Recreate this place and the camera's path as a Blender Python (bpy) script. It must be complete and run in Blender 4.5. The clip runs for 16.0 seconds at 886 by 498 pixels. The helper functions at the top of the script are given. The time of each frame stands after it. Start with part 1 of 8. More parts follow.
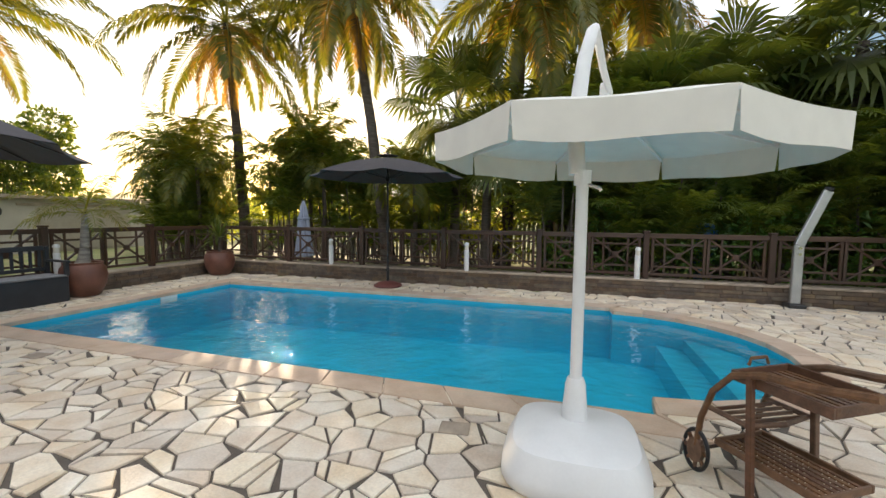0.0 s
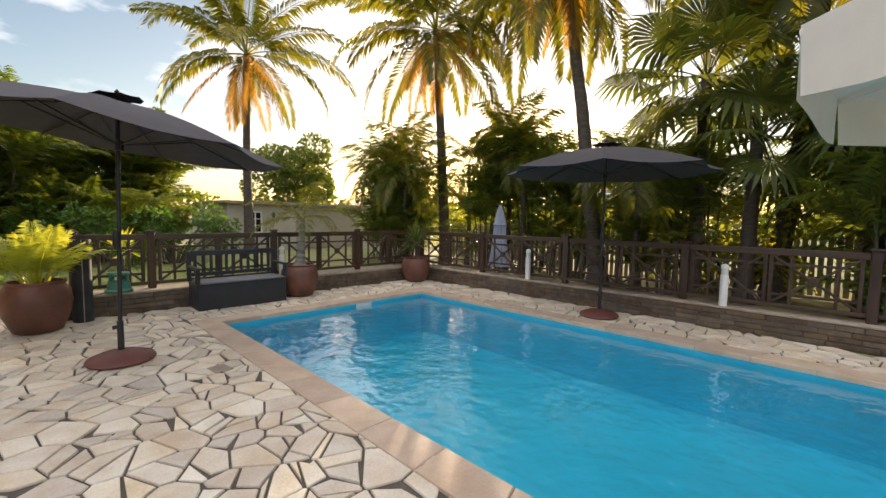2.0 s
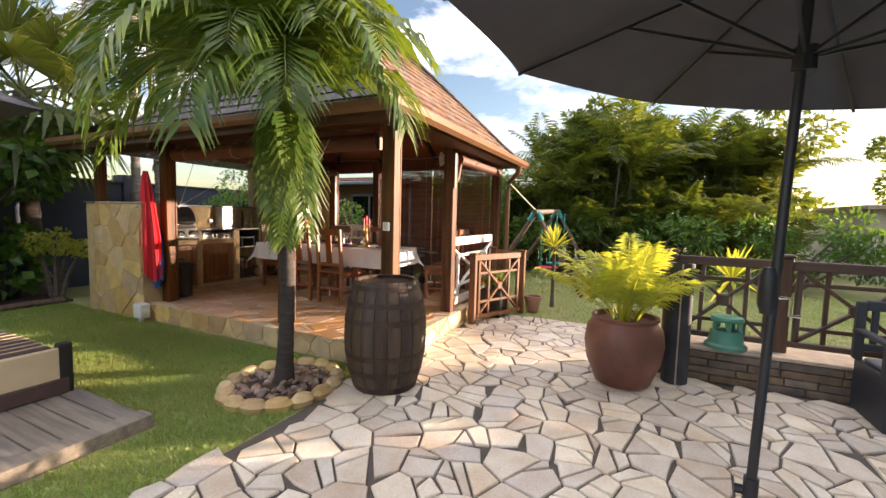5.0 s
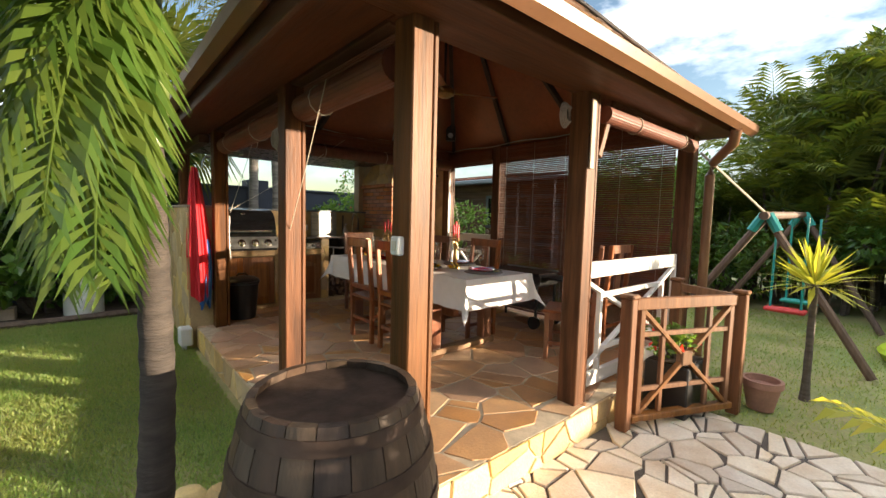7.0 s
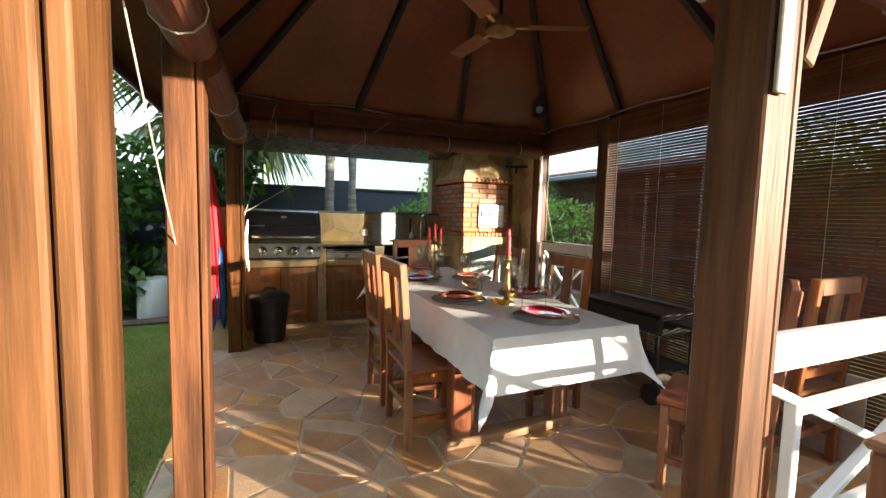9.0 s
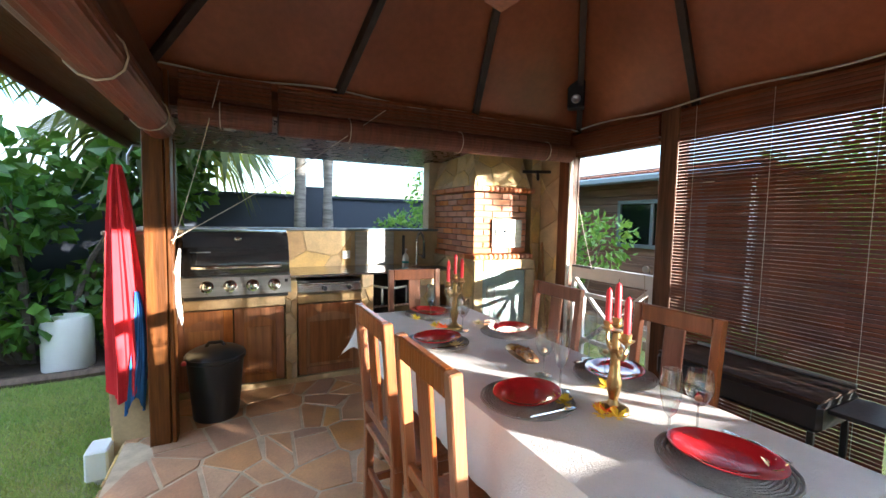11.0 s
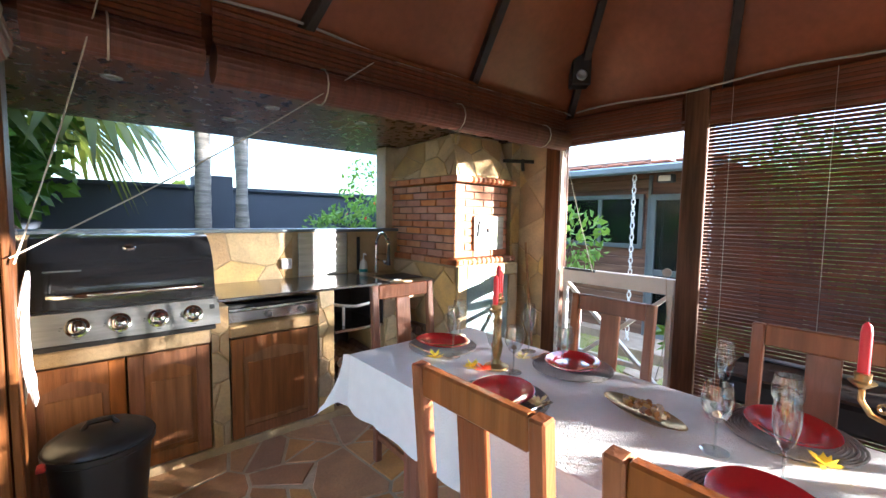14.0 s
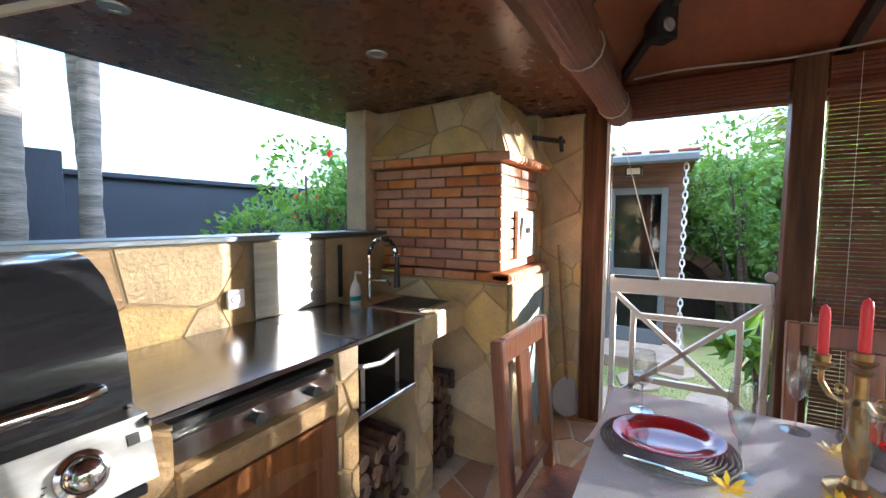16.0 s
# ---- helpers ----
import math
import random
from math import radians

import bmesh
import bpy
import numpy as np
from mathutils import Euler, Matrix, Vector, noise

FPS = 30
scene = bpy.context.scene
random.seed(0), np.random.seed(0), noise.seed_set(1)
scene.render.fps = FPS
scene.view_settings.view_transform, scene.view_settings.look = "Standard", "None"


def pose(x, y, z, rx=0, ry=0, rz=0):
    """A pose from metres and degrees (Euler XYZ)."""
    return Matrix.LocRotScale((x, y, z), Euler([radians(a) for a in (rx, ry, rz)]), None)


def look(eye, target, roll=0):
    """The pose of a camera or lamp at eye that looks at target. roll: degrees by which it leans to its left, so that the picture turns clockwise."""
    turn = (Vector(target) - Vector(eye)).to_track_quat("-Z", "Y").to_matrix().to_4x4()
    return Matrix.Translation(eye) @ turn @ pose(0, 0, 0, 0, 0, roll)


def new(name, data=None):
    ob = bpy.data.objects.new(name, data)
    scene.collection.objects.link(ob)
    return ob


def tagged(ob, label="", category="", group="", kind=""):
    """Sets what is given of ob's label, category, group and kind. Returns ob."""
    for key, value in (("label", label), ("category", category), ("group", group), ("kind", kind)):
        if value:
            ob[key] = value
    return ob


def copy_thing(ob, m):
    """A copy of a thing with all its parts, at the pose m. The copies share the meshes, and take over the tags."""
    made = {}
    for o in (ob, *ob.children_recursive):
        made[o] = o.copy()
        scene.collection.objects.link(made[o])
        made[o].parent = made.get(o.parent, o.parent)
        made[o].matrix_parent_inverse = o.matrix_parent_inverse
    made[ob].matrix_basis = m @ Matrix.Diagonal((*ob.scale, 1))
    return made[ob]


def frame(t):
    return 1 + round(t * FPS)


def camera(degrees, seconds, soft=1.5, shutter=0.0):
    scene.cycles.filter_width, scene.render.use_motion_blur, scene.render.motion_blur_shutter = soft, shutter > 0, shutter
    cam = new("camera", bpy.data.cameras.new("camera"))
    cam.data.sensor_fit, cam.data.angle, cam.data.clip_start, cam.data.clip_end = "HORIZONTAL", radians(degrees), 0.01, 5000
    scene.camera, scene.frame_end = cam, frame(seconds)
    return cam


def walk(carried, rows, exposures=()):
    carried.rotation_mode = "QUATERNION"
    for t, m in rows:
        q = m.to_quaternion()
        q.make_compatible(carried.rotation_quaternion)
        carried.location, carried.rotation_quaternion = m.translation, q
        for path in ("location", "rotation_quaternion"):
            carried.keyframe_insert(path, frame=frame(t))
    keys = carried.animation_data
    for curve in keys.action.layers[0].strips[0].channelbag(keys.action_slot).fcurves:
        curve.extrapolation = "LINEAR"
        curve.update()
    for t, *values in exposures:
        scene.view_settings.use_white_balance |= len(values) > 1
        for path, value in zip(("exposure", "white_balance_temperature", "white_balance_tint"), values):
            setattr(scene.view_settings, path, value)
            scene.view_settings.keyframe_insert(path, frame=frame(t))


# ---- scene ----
cam = camera(94.6, 16.0)
PATH = [
    (0, -0.057, -0.027, 1.416, 85.55, -0.50, 17.29),
    (0.5, -0.232, 0.199, 1.465, 85.33, -0.36, 19.31),
    (1, -0.366, 0.640, 1.460, 85.46, -0.39, 26.32),
    (1.5, -0.645, 1.042, 1.466, 85.53, -0.73, 35.21),
    (2, -0.901, 1.327, 1.470, 85.76, -0.93, 44.66),
    (2.5, -1.211, 1.496, 1.458, 85.87, -1.08, 55.80),
    (3, -1.619, 1.602, 1.458, 85.91, -1.32, 68.33),
    (3.5, -2.142, 1.666, 1.458, 85.65, -1.12, 82.57),
    (4, -2.685, 1.661, 1.451, 85.63, -1.46, 95.39),
    (4.5, -3.317, 1.578, 1.468, 85.47, -1.50, 106.47),
    (5, -3.870, 1.440, 1.481, 85.46, -1.45, 115.78),
    (7.5, -6.692, 0.481, 1.499, 85.62, -1.41, 143.83),
    (8, -7.078, 0.241, 1.500, 85.52, -1.29, 148.10),
    (8.5, -7.405, 0.041, 1.523, 85.45, -1.24, 152.95),
    (9, -7.607, -0.122, 1.535, 85.44, -1.43, 157.45),
    (10.25, -7.800, -0.800, 1.625, 85.70, -1.30, 157.50),
    (11.5, -7.675, -1.510, 1.696, 86.12, -1.07, 149.74),
    (12, -7.621, -1.597, 1.685, 86.29, -1.07, 147.32),
    (12.5, -7.570, -1.648, 1.676, 86.15, -0.93, 144.73),
    (13, -7.564, -1.732, 1.671, 86.08, -0.91, 142.65),
    (13.5, -7.567, -1.961, 1.675, 85.73, -0.95, 140.56),
    (14, -7.570, -2.315, 1.673, 85.75, -0.87, 139.31),
    (14.5, -7.541, -2.747, 1.672, 85.87, -0.75, 138.77),
    (15, -7.520, -3.227, 1.646, 86.17, -0.66, 136.20),
    (15.5, -7.521, -3.622, 1.636, 86.10, -0.35, 130.95),
    (16, -7.657, -3.917, 1.649, 85.81, -0.17, 119.84),
]
# the clip's camera opens up as it walks into the shade
EXPOSURE = [(0, 1.4, 6200, 11), (1.0, 1.4, 6300, 12), (2.5, 1.35, 6600, 17), (3.5, 1.25, 7000, 21), (4.0, 1.4, 6900, 22), (5.0, 1.95, 6100, 20), (7.5, 1.9, 5900, 9), (8.0, 2.0, 5700, 8), (8.5, 2.25, 5400, 4), (9.0, 2.3, 5300, 3), (11.5, 3.3, 4750, 8), (13.0, 3.35, 4700, 9), (14.5, 3.5, 4650, 10), (16.0, 3.4, 4700, 10)]
walk(cam, [(t, pose(*m)) for t, *m in PATH], EXPOSURE)

# world, sun
SUN_HEADING, SUN_ELEVATION = 39.0, 7.5
world = bpy.data.worlds.new("world")
scene.world = world
world.use_nodes = True
wn, wl = world.node_tree.nodes, world.node_tree.links
bg = wn["Background"]
sky = wn.new("ShaderNodeTexSky")
sky.sky_type, sky.sun_disc = "NISHITA", False
sky.sun_elevation, sky.sun_rotation = radians(SUN_ELEVATION), radians(-SUN_HEADING)
sky.dust_density = 1.2
coords = wn.new("ShaderNodeTexCoord")
squash = wn.new("ShaderNodeMapping")
squash.inputs["Scale"].default_value = (1.0, 1.0, 2.6)
wl.new(coords.outputs["Generated"], squash.inputs["Vector"])
cloud = wn.new("ShaderNodeTexNoise")
cloud.inputs["Scale"].default_value, cloud.inputs["Detail"].default_value = 2.6, 8
cloud.inputs["Roughness"].default_value = 0.55
wl.new(squash.outputs[0], cloud.inputs["Vector"])
ramp = wn.new("ShaderNodeValToRGB")
ramp.color_ramp.elements[0].position, ramp.color_ramp.elements[1].position = 0.46, 0.63
wl.new(cloud.outputs["Fac"], ramp.inputs[0])
mixc = wn.new("ShaderNodeMix")
mixc.data_type = "RGBA"
wl.new(ramp.outputs[0], mixc.inputs["Factor"])
wl.new(sky.outputs[0], mixc.inputs["A"])
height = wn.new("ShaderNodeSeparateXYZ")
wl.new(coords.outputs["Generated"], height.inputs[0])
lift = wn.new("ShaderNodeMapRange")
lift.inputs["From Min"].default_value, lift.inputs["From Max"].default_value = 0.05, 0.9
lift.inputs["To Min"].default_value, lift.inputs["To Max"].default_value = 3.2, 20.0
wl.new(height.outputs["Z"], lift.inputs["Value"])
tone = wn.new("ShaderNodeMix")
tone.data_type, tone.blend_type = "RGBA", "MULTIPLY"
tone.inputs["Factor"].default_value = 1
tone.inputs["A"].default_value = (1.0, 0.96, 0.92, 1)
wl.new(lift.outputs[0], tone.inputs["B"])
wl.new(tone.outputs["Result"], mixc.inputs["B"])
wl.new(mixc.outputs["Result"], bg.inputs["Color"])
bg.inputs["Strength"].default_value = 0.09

sun_lamp = bpy.data.lights.new("sun", "SUN")
sun_lamp.energy, sun_lamp.angle, sun_lamp.color = 5.0, radians(0.6), (1.0, 0.76, 0.50)
sun = new("sun", sun_lamp)
h, e = radians(SUN_HEADING), radians(SUN_ELEVATION)
sun.matrix_world = look((-math.sin(h) * 40, math.cos(h) * 40, 40 * math.tan(e)), (0, 0, 0))


# ---- materials ----
def mat(name, color, rough=0.6, metal=0.0, var=0.25, scale=6.0, bump=0.15, fine=60.0, hue=None, rnd=0.0, island=0.0, stretch=None,
        coat=0.0, spec=0.5, local=False):
    """A surface with large and fine variation. hue: a second colour for the large spots; rnd: spread from piece to piece."""
    m = bpy.data.materials.new(name)
    m.use_nodes = True
    n, l = m.node_tree.nodes, m.node_tree.links
    b = n["Principled BSDF"]
    b.inputs["Metallic"].default_value = metal
    b.inputs["Coat Weight"].default_value = coat
    b.inputs["Specular IOR Level"].default_value = spec
    if local:
        pos = n.new("ShaderNodeTexCoord").outputs["Object"]
    else:
        pos = n.new("ShaderNodeNewGeometry").outputs["Position"]
    if stretch:
        mp = n.new("ShaderNodeMapping")
        mp.inputs["Scale"].default_value = stretch
        l.new(pos, mp.inputs["Vector"])
        pos = mp.outputs[0]
    big, small = n.new("ShaderNodeTexNoise"), n.new("ShaderNodeTexNoise")
    for t, s, d in ((big, scale, 4), (small, fine, 6)):
        t.inputs["Scale"].default_value, t.inputs["Detail"].default_value = s, d
        l.new(pos, t.inputs["Vector"])
    c1 = (*color, 1)
    c2 = (*(hue or [c * (1 - var) for c in color]), 1)
    mix = n.new("ShaderNodeMix")
    mix.data_type = "RGBA"
    r = n.new("ShaderNodeMapRange")
    r.inputs["From Min"].default_value, r.inputs["From Max"].default_value = 0.35, 0.65
    l.new(big.outputs["Fac"], r.inputs["Value"])
    l.new(r.outputs[0], mix.inputs["Factor"])
    mix.inputs["A"].default_value, mix.inputs["B"].default_value = c1, c2
    hs = n.new("ShaderNodeHueSaturation")
    l.new(mix.outputs["Result"], hs.inputs["Color"])
    val = n.new("ShaderNodeMath")
    val.operation = "MULTIPLY_ADD"
    l.new(small.outputs["Fac"], val.inputs[0])
    val.inputs[1].default_value, val.inputs[2].default_value = var * 1.4, 1 - var * 0.7
    last = val.outputs[0]
    if rnd or island:
        src = n.new("ShaderNodeObjectInfo").outputs["Random"] if rnd else n.new("ShaderNodeNewGeometry").outputs["Random Per Island"]
        amount = rnd or island
        k = n.new("ShaderNodeMath")
        k.operation = "MULTIPLY_ADD"
        l.new(src, k.inputs[0])
        k.inputs[1].default_value, k.inputs[2].default_value = amount, 1 - amount / 2
        mu = n.new("ShaderNodeMath")
        mu.operation = "MULTIPLY"
        l.new(k.outputs[0], mu.inputs[0])
        l.new(last, mu.inputs[1])
        last = mu.outputs[0]
        hk = n.new("ShaderNodeMath")
        hk.operation = "MULTIPLY_ADD"
        l.new(src, hk.inputs[0])
        hk.inputs[1].default_value, hk.inputs[2].default_value = 0.04 * amount, 0.5 - 0.02 * amount
        l.new(hk.outputs[0], hs.inputs["Hue"])
        sk = n.new("ShaderNodeMath")
        sk.operation = "MULTIPLY_ADD"
        fr = n.new("ShaderNodeMath")
        fr.operation = "FRACT"
        m7 = n.new("ShaderNodeMath")
        m7.operation = "MULTIPLY"
        l.new(src, m7.inputs[0])
        m7.inputs[1].default_value = 7.3
        l.new(m7.outputs[0], fr.inputs[0])
        l.new(fr.outputs[0], sk.inputs[0])
        sk.inputs[1].default_value, sk.inputs[2].default_value = 0.9 * amount, 1 - 0.45 * amount
        l.new(sk.outputs[0], hs.inputs["Saturation"])
    l.new(last, hs.inputs["Value"])
    l.new(hs.outputs[0], b.inputs["Base Color"])
    rr = n.new("ShaderNodeMapRange")
    rr.inputs["To Min"].default_value, rr.inputs["To Max"].default_value = max(0.02, rough * 0.8), min(1, rough * 1.2)
    l.new(small.outputs["Fac"], rr.inputs["Value"])
    l.new(rr.outputs[0], b.inputs["Roughness"])
    if bump:
        bp = n.new("ShaderNodeBump")
        bp.inputs["Strength"].default_value, bp.inputs["Distance"].default_value = bump, 0.01
        l.new(small.outputs["Fac"], bp.inputs["Height"])
        l.new(bp.outputs[0], b.inputs["Normal"])
    return m


def wood(name, color, axis="z", rough=0.5, var=0.4, rnd=0.3, coat=0.0, local=False, spec=0.5):
    st = {"x": (1.2, 16, 16), "y": (16, 1.2, 16), "z": (16, 16, 1.2)}[axis]
    return mat(name, color, rough, var=var, scale=1.2, fine=5.0, bump=0.25, stretch=st, rnd=rnd, coat=coat, local=local, spec=spec)


def leaf(name, color, color2, through_light=0.45, rough=0.45):
    m = bpy.data.materials.new(name)
    m.use_nodes = True
    n, l = m.node_tree.nodes, m.node_tree.links
    b, out = n["Principled BSDF"], n["Material Output"]
    isl = n.new("ShaderNodeNewGeometry")
    mix = n.new("ShaderNodeMix")
    mix.data_type = "RGBA"
    nz = n.new("ShaderNodeTexNoise")
    nz.inputs["Scale"].default_value = 1.3
    l.new(isl.outputs["Position"], nz.inputs["Vector"])
    ad = n.new("ShaderNodeMath")
    ad.operation = "MULTIPLY_ADD"
    ad.inputs[1].default_value = 0.6
    l.new(isl.outputs["Random Per Island"], ad.inputs[0])
    sh = n.new("ShaderNodeMath")
    sh.operation = "MULTIPLY_ADD"
    sh.inputs[1].default_value, sh.inputs[2].default_value = 1.2, -0.4
    l.new(nz.outputs["Fac"], sh.inputs[0])
    l.new(sh.outputs[0], ad.inputs[2])
    l.new(ad.outputs[0], mix.inputs["Factor"])
    mix.inputs["A"].default_value, mix.inputs["B"].default_value = (*color, 1), (*color2, 1)
    l.new(mix.outputs["Result"], b.inputs["Base Color"])
    b.inputs["Roughness"].default_value = rough
    tr = n.new("ShaderNodeBsdfTranslucent")
    br = n.new("ShaderNodeMix")
    br.data_type, br.blend_type = "RGBA", "MULTIPLY"
    br.inputs["Factor"].default_value = 1
    l.new(mix.outputs["Result"], br.inputs["A"])
    br.inputs["B"].default_value = (2.2, 1.9, 0.7, 1)
    l.new(br.outputs["Result"], tr.inputs["Color"])
    ms = n.new("ShaderNodeMixShader")
    ms.inputs[0].default_value = through_light
    l.new(b.outputs[0], ms.inputs[1])
    l.new(tr.outputs[0], ms.inputs[2])
    l.new(ms.outputs[0], out.inputs["Surface"])
    return m


def clear(name, tint=(1, 1, 1), ior=1.45, rough=0.0, ripple=0.0, gloss=1.0, rise=4.5):
    """Thin clear sheet: see-through, with a Fresnel mirror on it."""
    m = bpy.data.materials.new(name)
    m.use_nodes = True
    n, l = m.node_tree.nodes, m.node_tree.links
    n.remove(n["Principled BSDF"])
    tr, gl, fr, ms = n.new("ShaderNodeBsdfTransparent"), n.new("ShaderNodeBsdfGlossy"), n.new("ShaderNodeLayerWeight"), n.new("ShaderNodeMixShader")
    pw, sc = n.new("ShaderNodeMath"), n.new("ShaderNodeMath")
    pw.operation, sc.operation = "POWER", "MULTIPLY_ADD"
    pw.inputs[1].default_value = rise
    sc.inputs[1].default_value, sc.inputs[2].default_value = gloss, ((ior - 1) / (ior + 1)) ** 2
    tr.inputs[0].default_value = (*tint, 1)
    gl.inputs["Roughness"].default_value = rough
    l.new(fr.outputs["Facing"], pw.inputs[0])
    l.new(pw.outputs[0], sc.inputs[0])
    l.new(sc.outputs[0], ms.inputs[0])
    l.new(tr.outputs[0], ms.inputs[1])
    l.new(gl.outputs[0], ms.inputs[2])
    l.new(ms.outputs[0], n["Material Output"].inputs["Surface"])
    if ripple:
        g = n.new("ShaderNodeNewGeometry")
        w1, w2 = n.new("ShaderNodeTexNoise"), n.new("ShaderNodeTexNoise")
        w1.inputs["Scale"].default_value, w2.inputs["Scale"].default_value = 3.2, 10.0
        ad = n.new("ShaderNodeMath")
        ad.operation = "MULTIPLY_ADD"
        ad.inputs[1].default_value = 0.35
        bp = n.new("ShaderNodeBump")
        bp.inputs["Strength"].default_value, bp.inputs["Distance"].default_value = ripple, 0.1
        l.new(g.outputs["Position"], w1.inputs["Vector"])
        l.new(g.outputs["Position"], w2.inputs["Vector"])
        l.new(w2.outputs["Fac"], ad.inputs[0])
        l.new(w1.outputs["Fac"], ad.inputs[2])
        l.new(ad.outputs[0], bp.inputs["Height"])
        l.new(bp.outputs[0], gl.inputs["Normal"])
        l.new(bp.outputs[0], fr.inputs["Normal"])
    return m


M = {}
M["flag"] = mat("terrace_stone", (0.76, 0.68, 0.56), 0.5, var=0.3, scale=5, hue=(0.66, 0.54, 0.40), rnd=0.38, bump=0.45)
M["flag_far"] = mat("terrace_stone_far", (0.76, 0.68, 0.56), 0.5, var=0.3, scale=5, hue=(0.66, 0.54, 0.40), island=0.38, bump=0.45)
M["grout"] = mat("dark_grout", (0.12, 0.098, 0.078), 0.85, scale=8, bump=0.5)
M["kstone"] = mat("kiosk_stone", (0.50, 0.285, 0.135), 0.4, var=0.3, scale=5, hue=(0.39, 0.225, 0.115), rnd=0.42, bump=0.25)
M["kgrout"] = mat("pale_grout", (0.56, 0.46, 0.32), 0.8, scale=10)
M["wstone"] = mat("cladding_stone", (0.62, 0.45, 0.21), 0.55, var=0.3, scale=6, hue=(0.48, 0.35, 0.18), rnd=0.4, bump=0.5)
M["coping"] = mat("coping_stone", (0.62, 0.48, 0.36), 0.55, var=0.22, scale=4, hue=(0.52, 0.38, 0.27), rnd=0.15)
M["liner"] = mat("pool_liner", (0.038, 0.56, 0.77), 0.5, var=0.08, scale=2, bump=0.0)
M["water"] = clear("water", (0.86, 0.98, 1.0), 1.33, ripple=0.24, gloss=0.97, rise=2.9)
M["grass_soil"] = mat("lawn_soil", (0.19, 0.24, 0.07), 0.9, var=0.5, scale=1.5, hue=(0.33, 0.29, 0.13), fine=40, bump=0.6)
M["blade"] = leaf("grass_blade", (0.15, 0.29, 0.055), (0.34, 0.36, 0.13), 0.3)
M["kerb"] = mat("kerb_stone", (0.10, 0.075, 0.055), 0.75, var=0.5, scale=9, hue=(0.17, 0.12, 0.08), rnd=0.5, bump=0.6)
M["cap"] = mat("kerb_cap", (0.42, 0.34, 0.26), 0.7, var=0.3)
M["dwood_x"] = wood("dark_wood_x", (0.075, 0.040, 0.025), "x", 0.45)
M["dwood_y"] = wood("dark_wood_y", (0.075, 0.040, 0.025), "y", 0.45)
M["dwood_z"] = wood("dark_wood_z", (0.075, 0.040, 0.025), "z", 0.45)
M["gwood"] = wood("gate_wood", (0.20, 0.092, 0.040), "z", 0.5, spec=0.3)
M["post"] = wood("post_wood", (0.155, 0.063, 0.022), "z", 0.5, var=0.6, spec=0.25)
M["beam_x"] = wood("beam_wood_x", (0.11, 0.045, 0.020), "x", 0.5, spec=0.25)
M["beam_y"] = wood("beam_wood_y", (0.11, 0.045, 0.020), "y", 0.5, spec=0.25)
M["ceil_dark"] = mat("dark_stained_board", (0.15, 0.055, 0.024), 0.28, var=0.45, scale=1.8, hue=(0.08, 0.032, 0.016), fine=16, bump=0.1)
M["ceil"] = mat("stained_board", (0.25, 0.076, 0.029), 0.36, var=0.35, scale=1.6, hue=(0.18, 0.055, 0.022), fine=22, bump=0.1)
M["rib"] = wood("rafter_wood", (0.03, 0.018, 0.014), "z", 0.5)
M["blind"] = mat("blind_slat", (0.17, 0.050, 0.022), 0.5, var=0.35, scale=5, rnd=0.25, stretch=(8, 1, 1))
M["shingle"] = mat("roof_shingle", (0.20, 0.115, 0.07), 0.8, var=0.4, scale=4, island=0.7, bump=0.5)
# darker copy for the east slope and lean-to, their shade painted in
M["shingle_shade"] = mat("roof_shingle_shaded", (0.10, 0.085, 0.08), 0.7, var=0.4, scale=4, island=0.6, bump=0.5)
M["gutter"] = mat("brown_gutter", (0.20, 0.10, 0.05), 0.3, var=0.1, bump=0.0)
M["white"] = mat("white_paint", (0.78, 0.76, 0.72), 0.4, var=0.08, bump=0.05)
M["wplastic"] = mat("white_plastic", (0.80, 0.80, 0.79), 0.35, var=0.05, bump=0.02)
M["canvas_w"] = mat("white_canvas", (0.80, 0.78, 0.72), 0.85, var=0.06, fine=300, bump=0.1)
M["canvas_g"] = mat("grey_canvas", (0.075, 0.068, 0.075), 0.85, var=0.12, fine=300, bump=0.1)
M["canvas_b"] = mat("blue_grey_canvas", (0.32, 0.36, 0.46), 0.85, var=0.2)
M["pole_d"] = mat("dark_metal", (0.05, 0.05, 0.055), 0.4, 0.6, var=0.1, bump=0.02)
M["base_r"] = mat("oxide_red_base", (0.17, 0.055, 0.045), 0.5, var=0.25)
M["pot"] = mat("glazed_clay", (0.19, 0.075, 0.048), 0.5, var=0.3, scale=4, hue=(0.12, 0.05, 0.033), coat=0.05)
M["soil"] = mat("soil", (0.06, 0.04, 0.025), 0.95, var=0.5, fine=80, bump=0.8)
M["barrel"] = wood("barrel_oak", (0.085, 0.055, 0.035), "z", 0.6, var=0.5, rnd=0.5)
M["barrel_top"] = wood("barrel_head", (0.13, 0.10, 0.075), "x", 0.7, var=0.5, rnd=0.3)
M["iron"] = mat("rusty_iron", (0.09, 0.06, 0.045), 0.6, 0.6, var=0.4, scale=15)
M["bench"] = mat("charcoal_paint", (0.028, 0.030, 0.036), 0.5, var=0.2)
M["cush"] = mat("seat_grey", (0.20, 0.20, 0.21), 0.7, var=0.2)
M["green_p"] = mat("green_plastic", (0.07, 0.24, 0.17), 0.4, var=0.15)
M["mat_roll"] = mat("rolled_mat", (0.045, 0.05, 0.06), 0.8, var=0.3, fine=120)
M["teak"] = wood("teak", (0.17, 0.085, 0.045), "x", 0.5, rnd=0.4)
M["deck"] = wood("weathered_deck", (0.26, 0.22, 0.18), "y", 0.8, rnd=0.35)
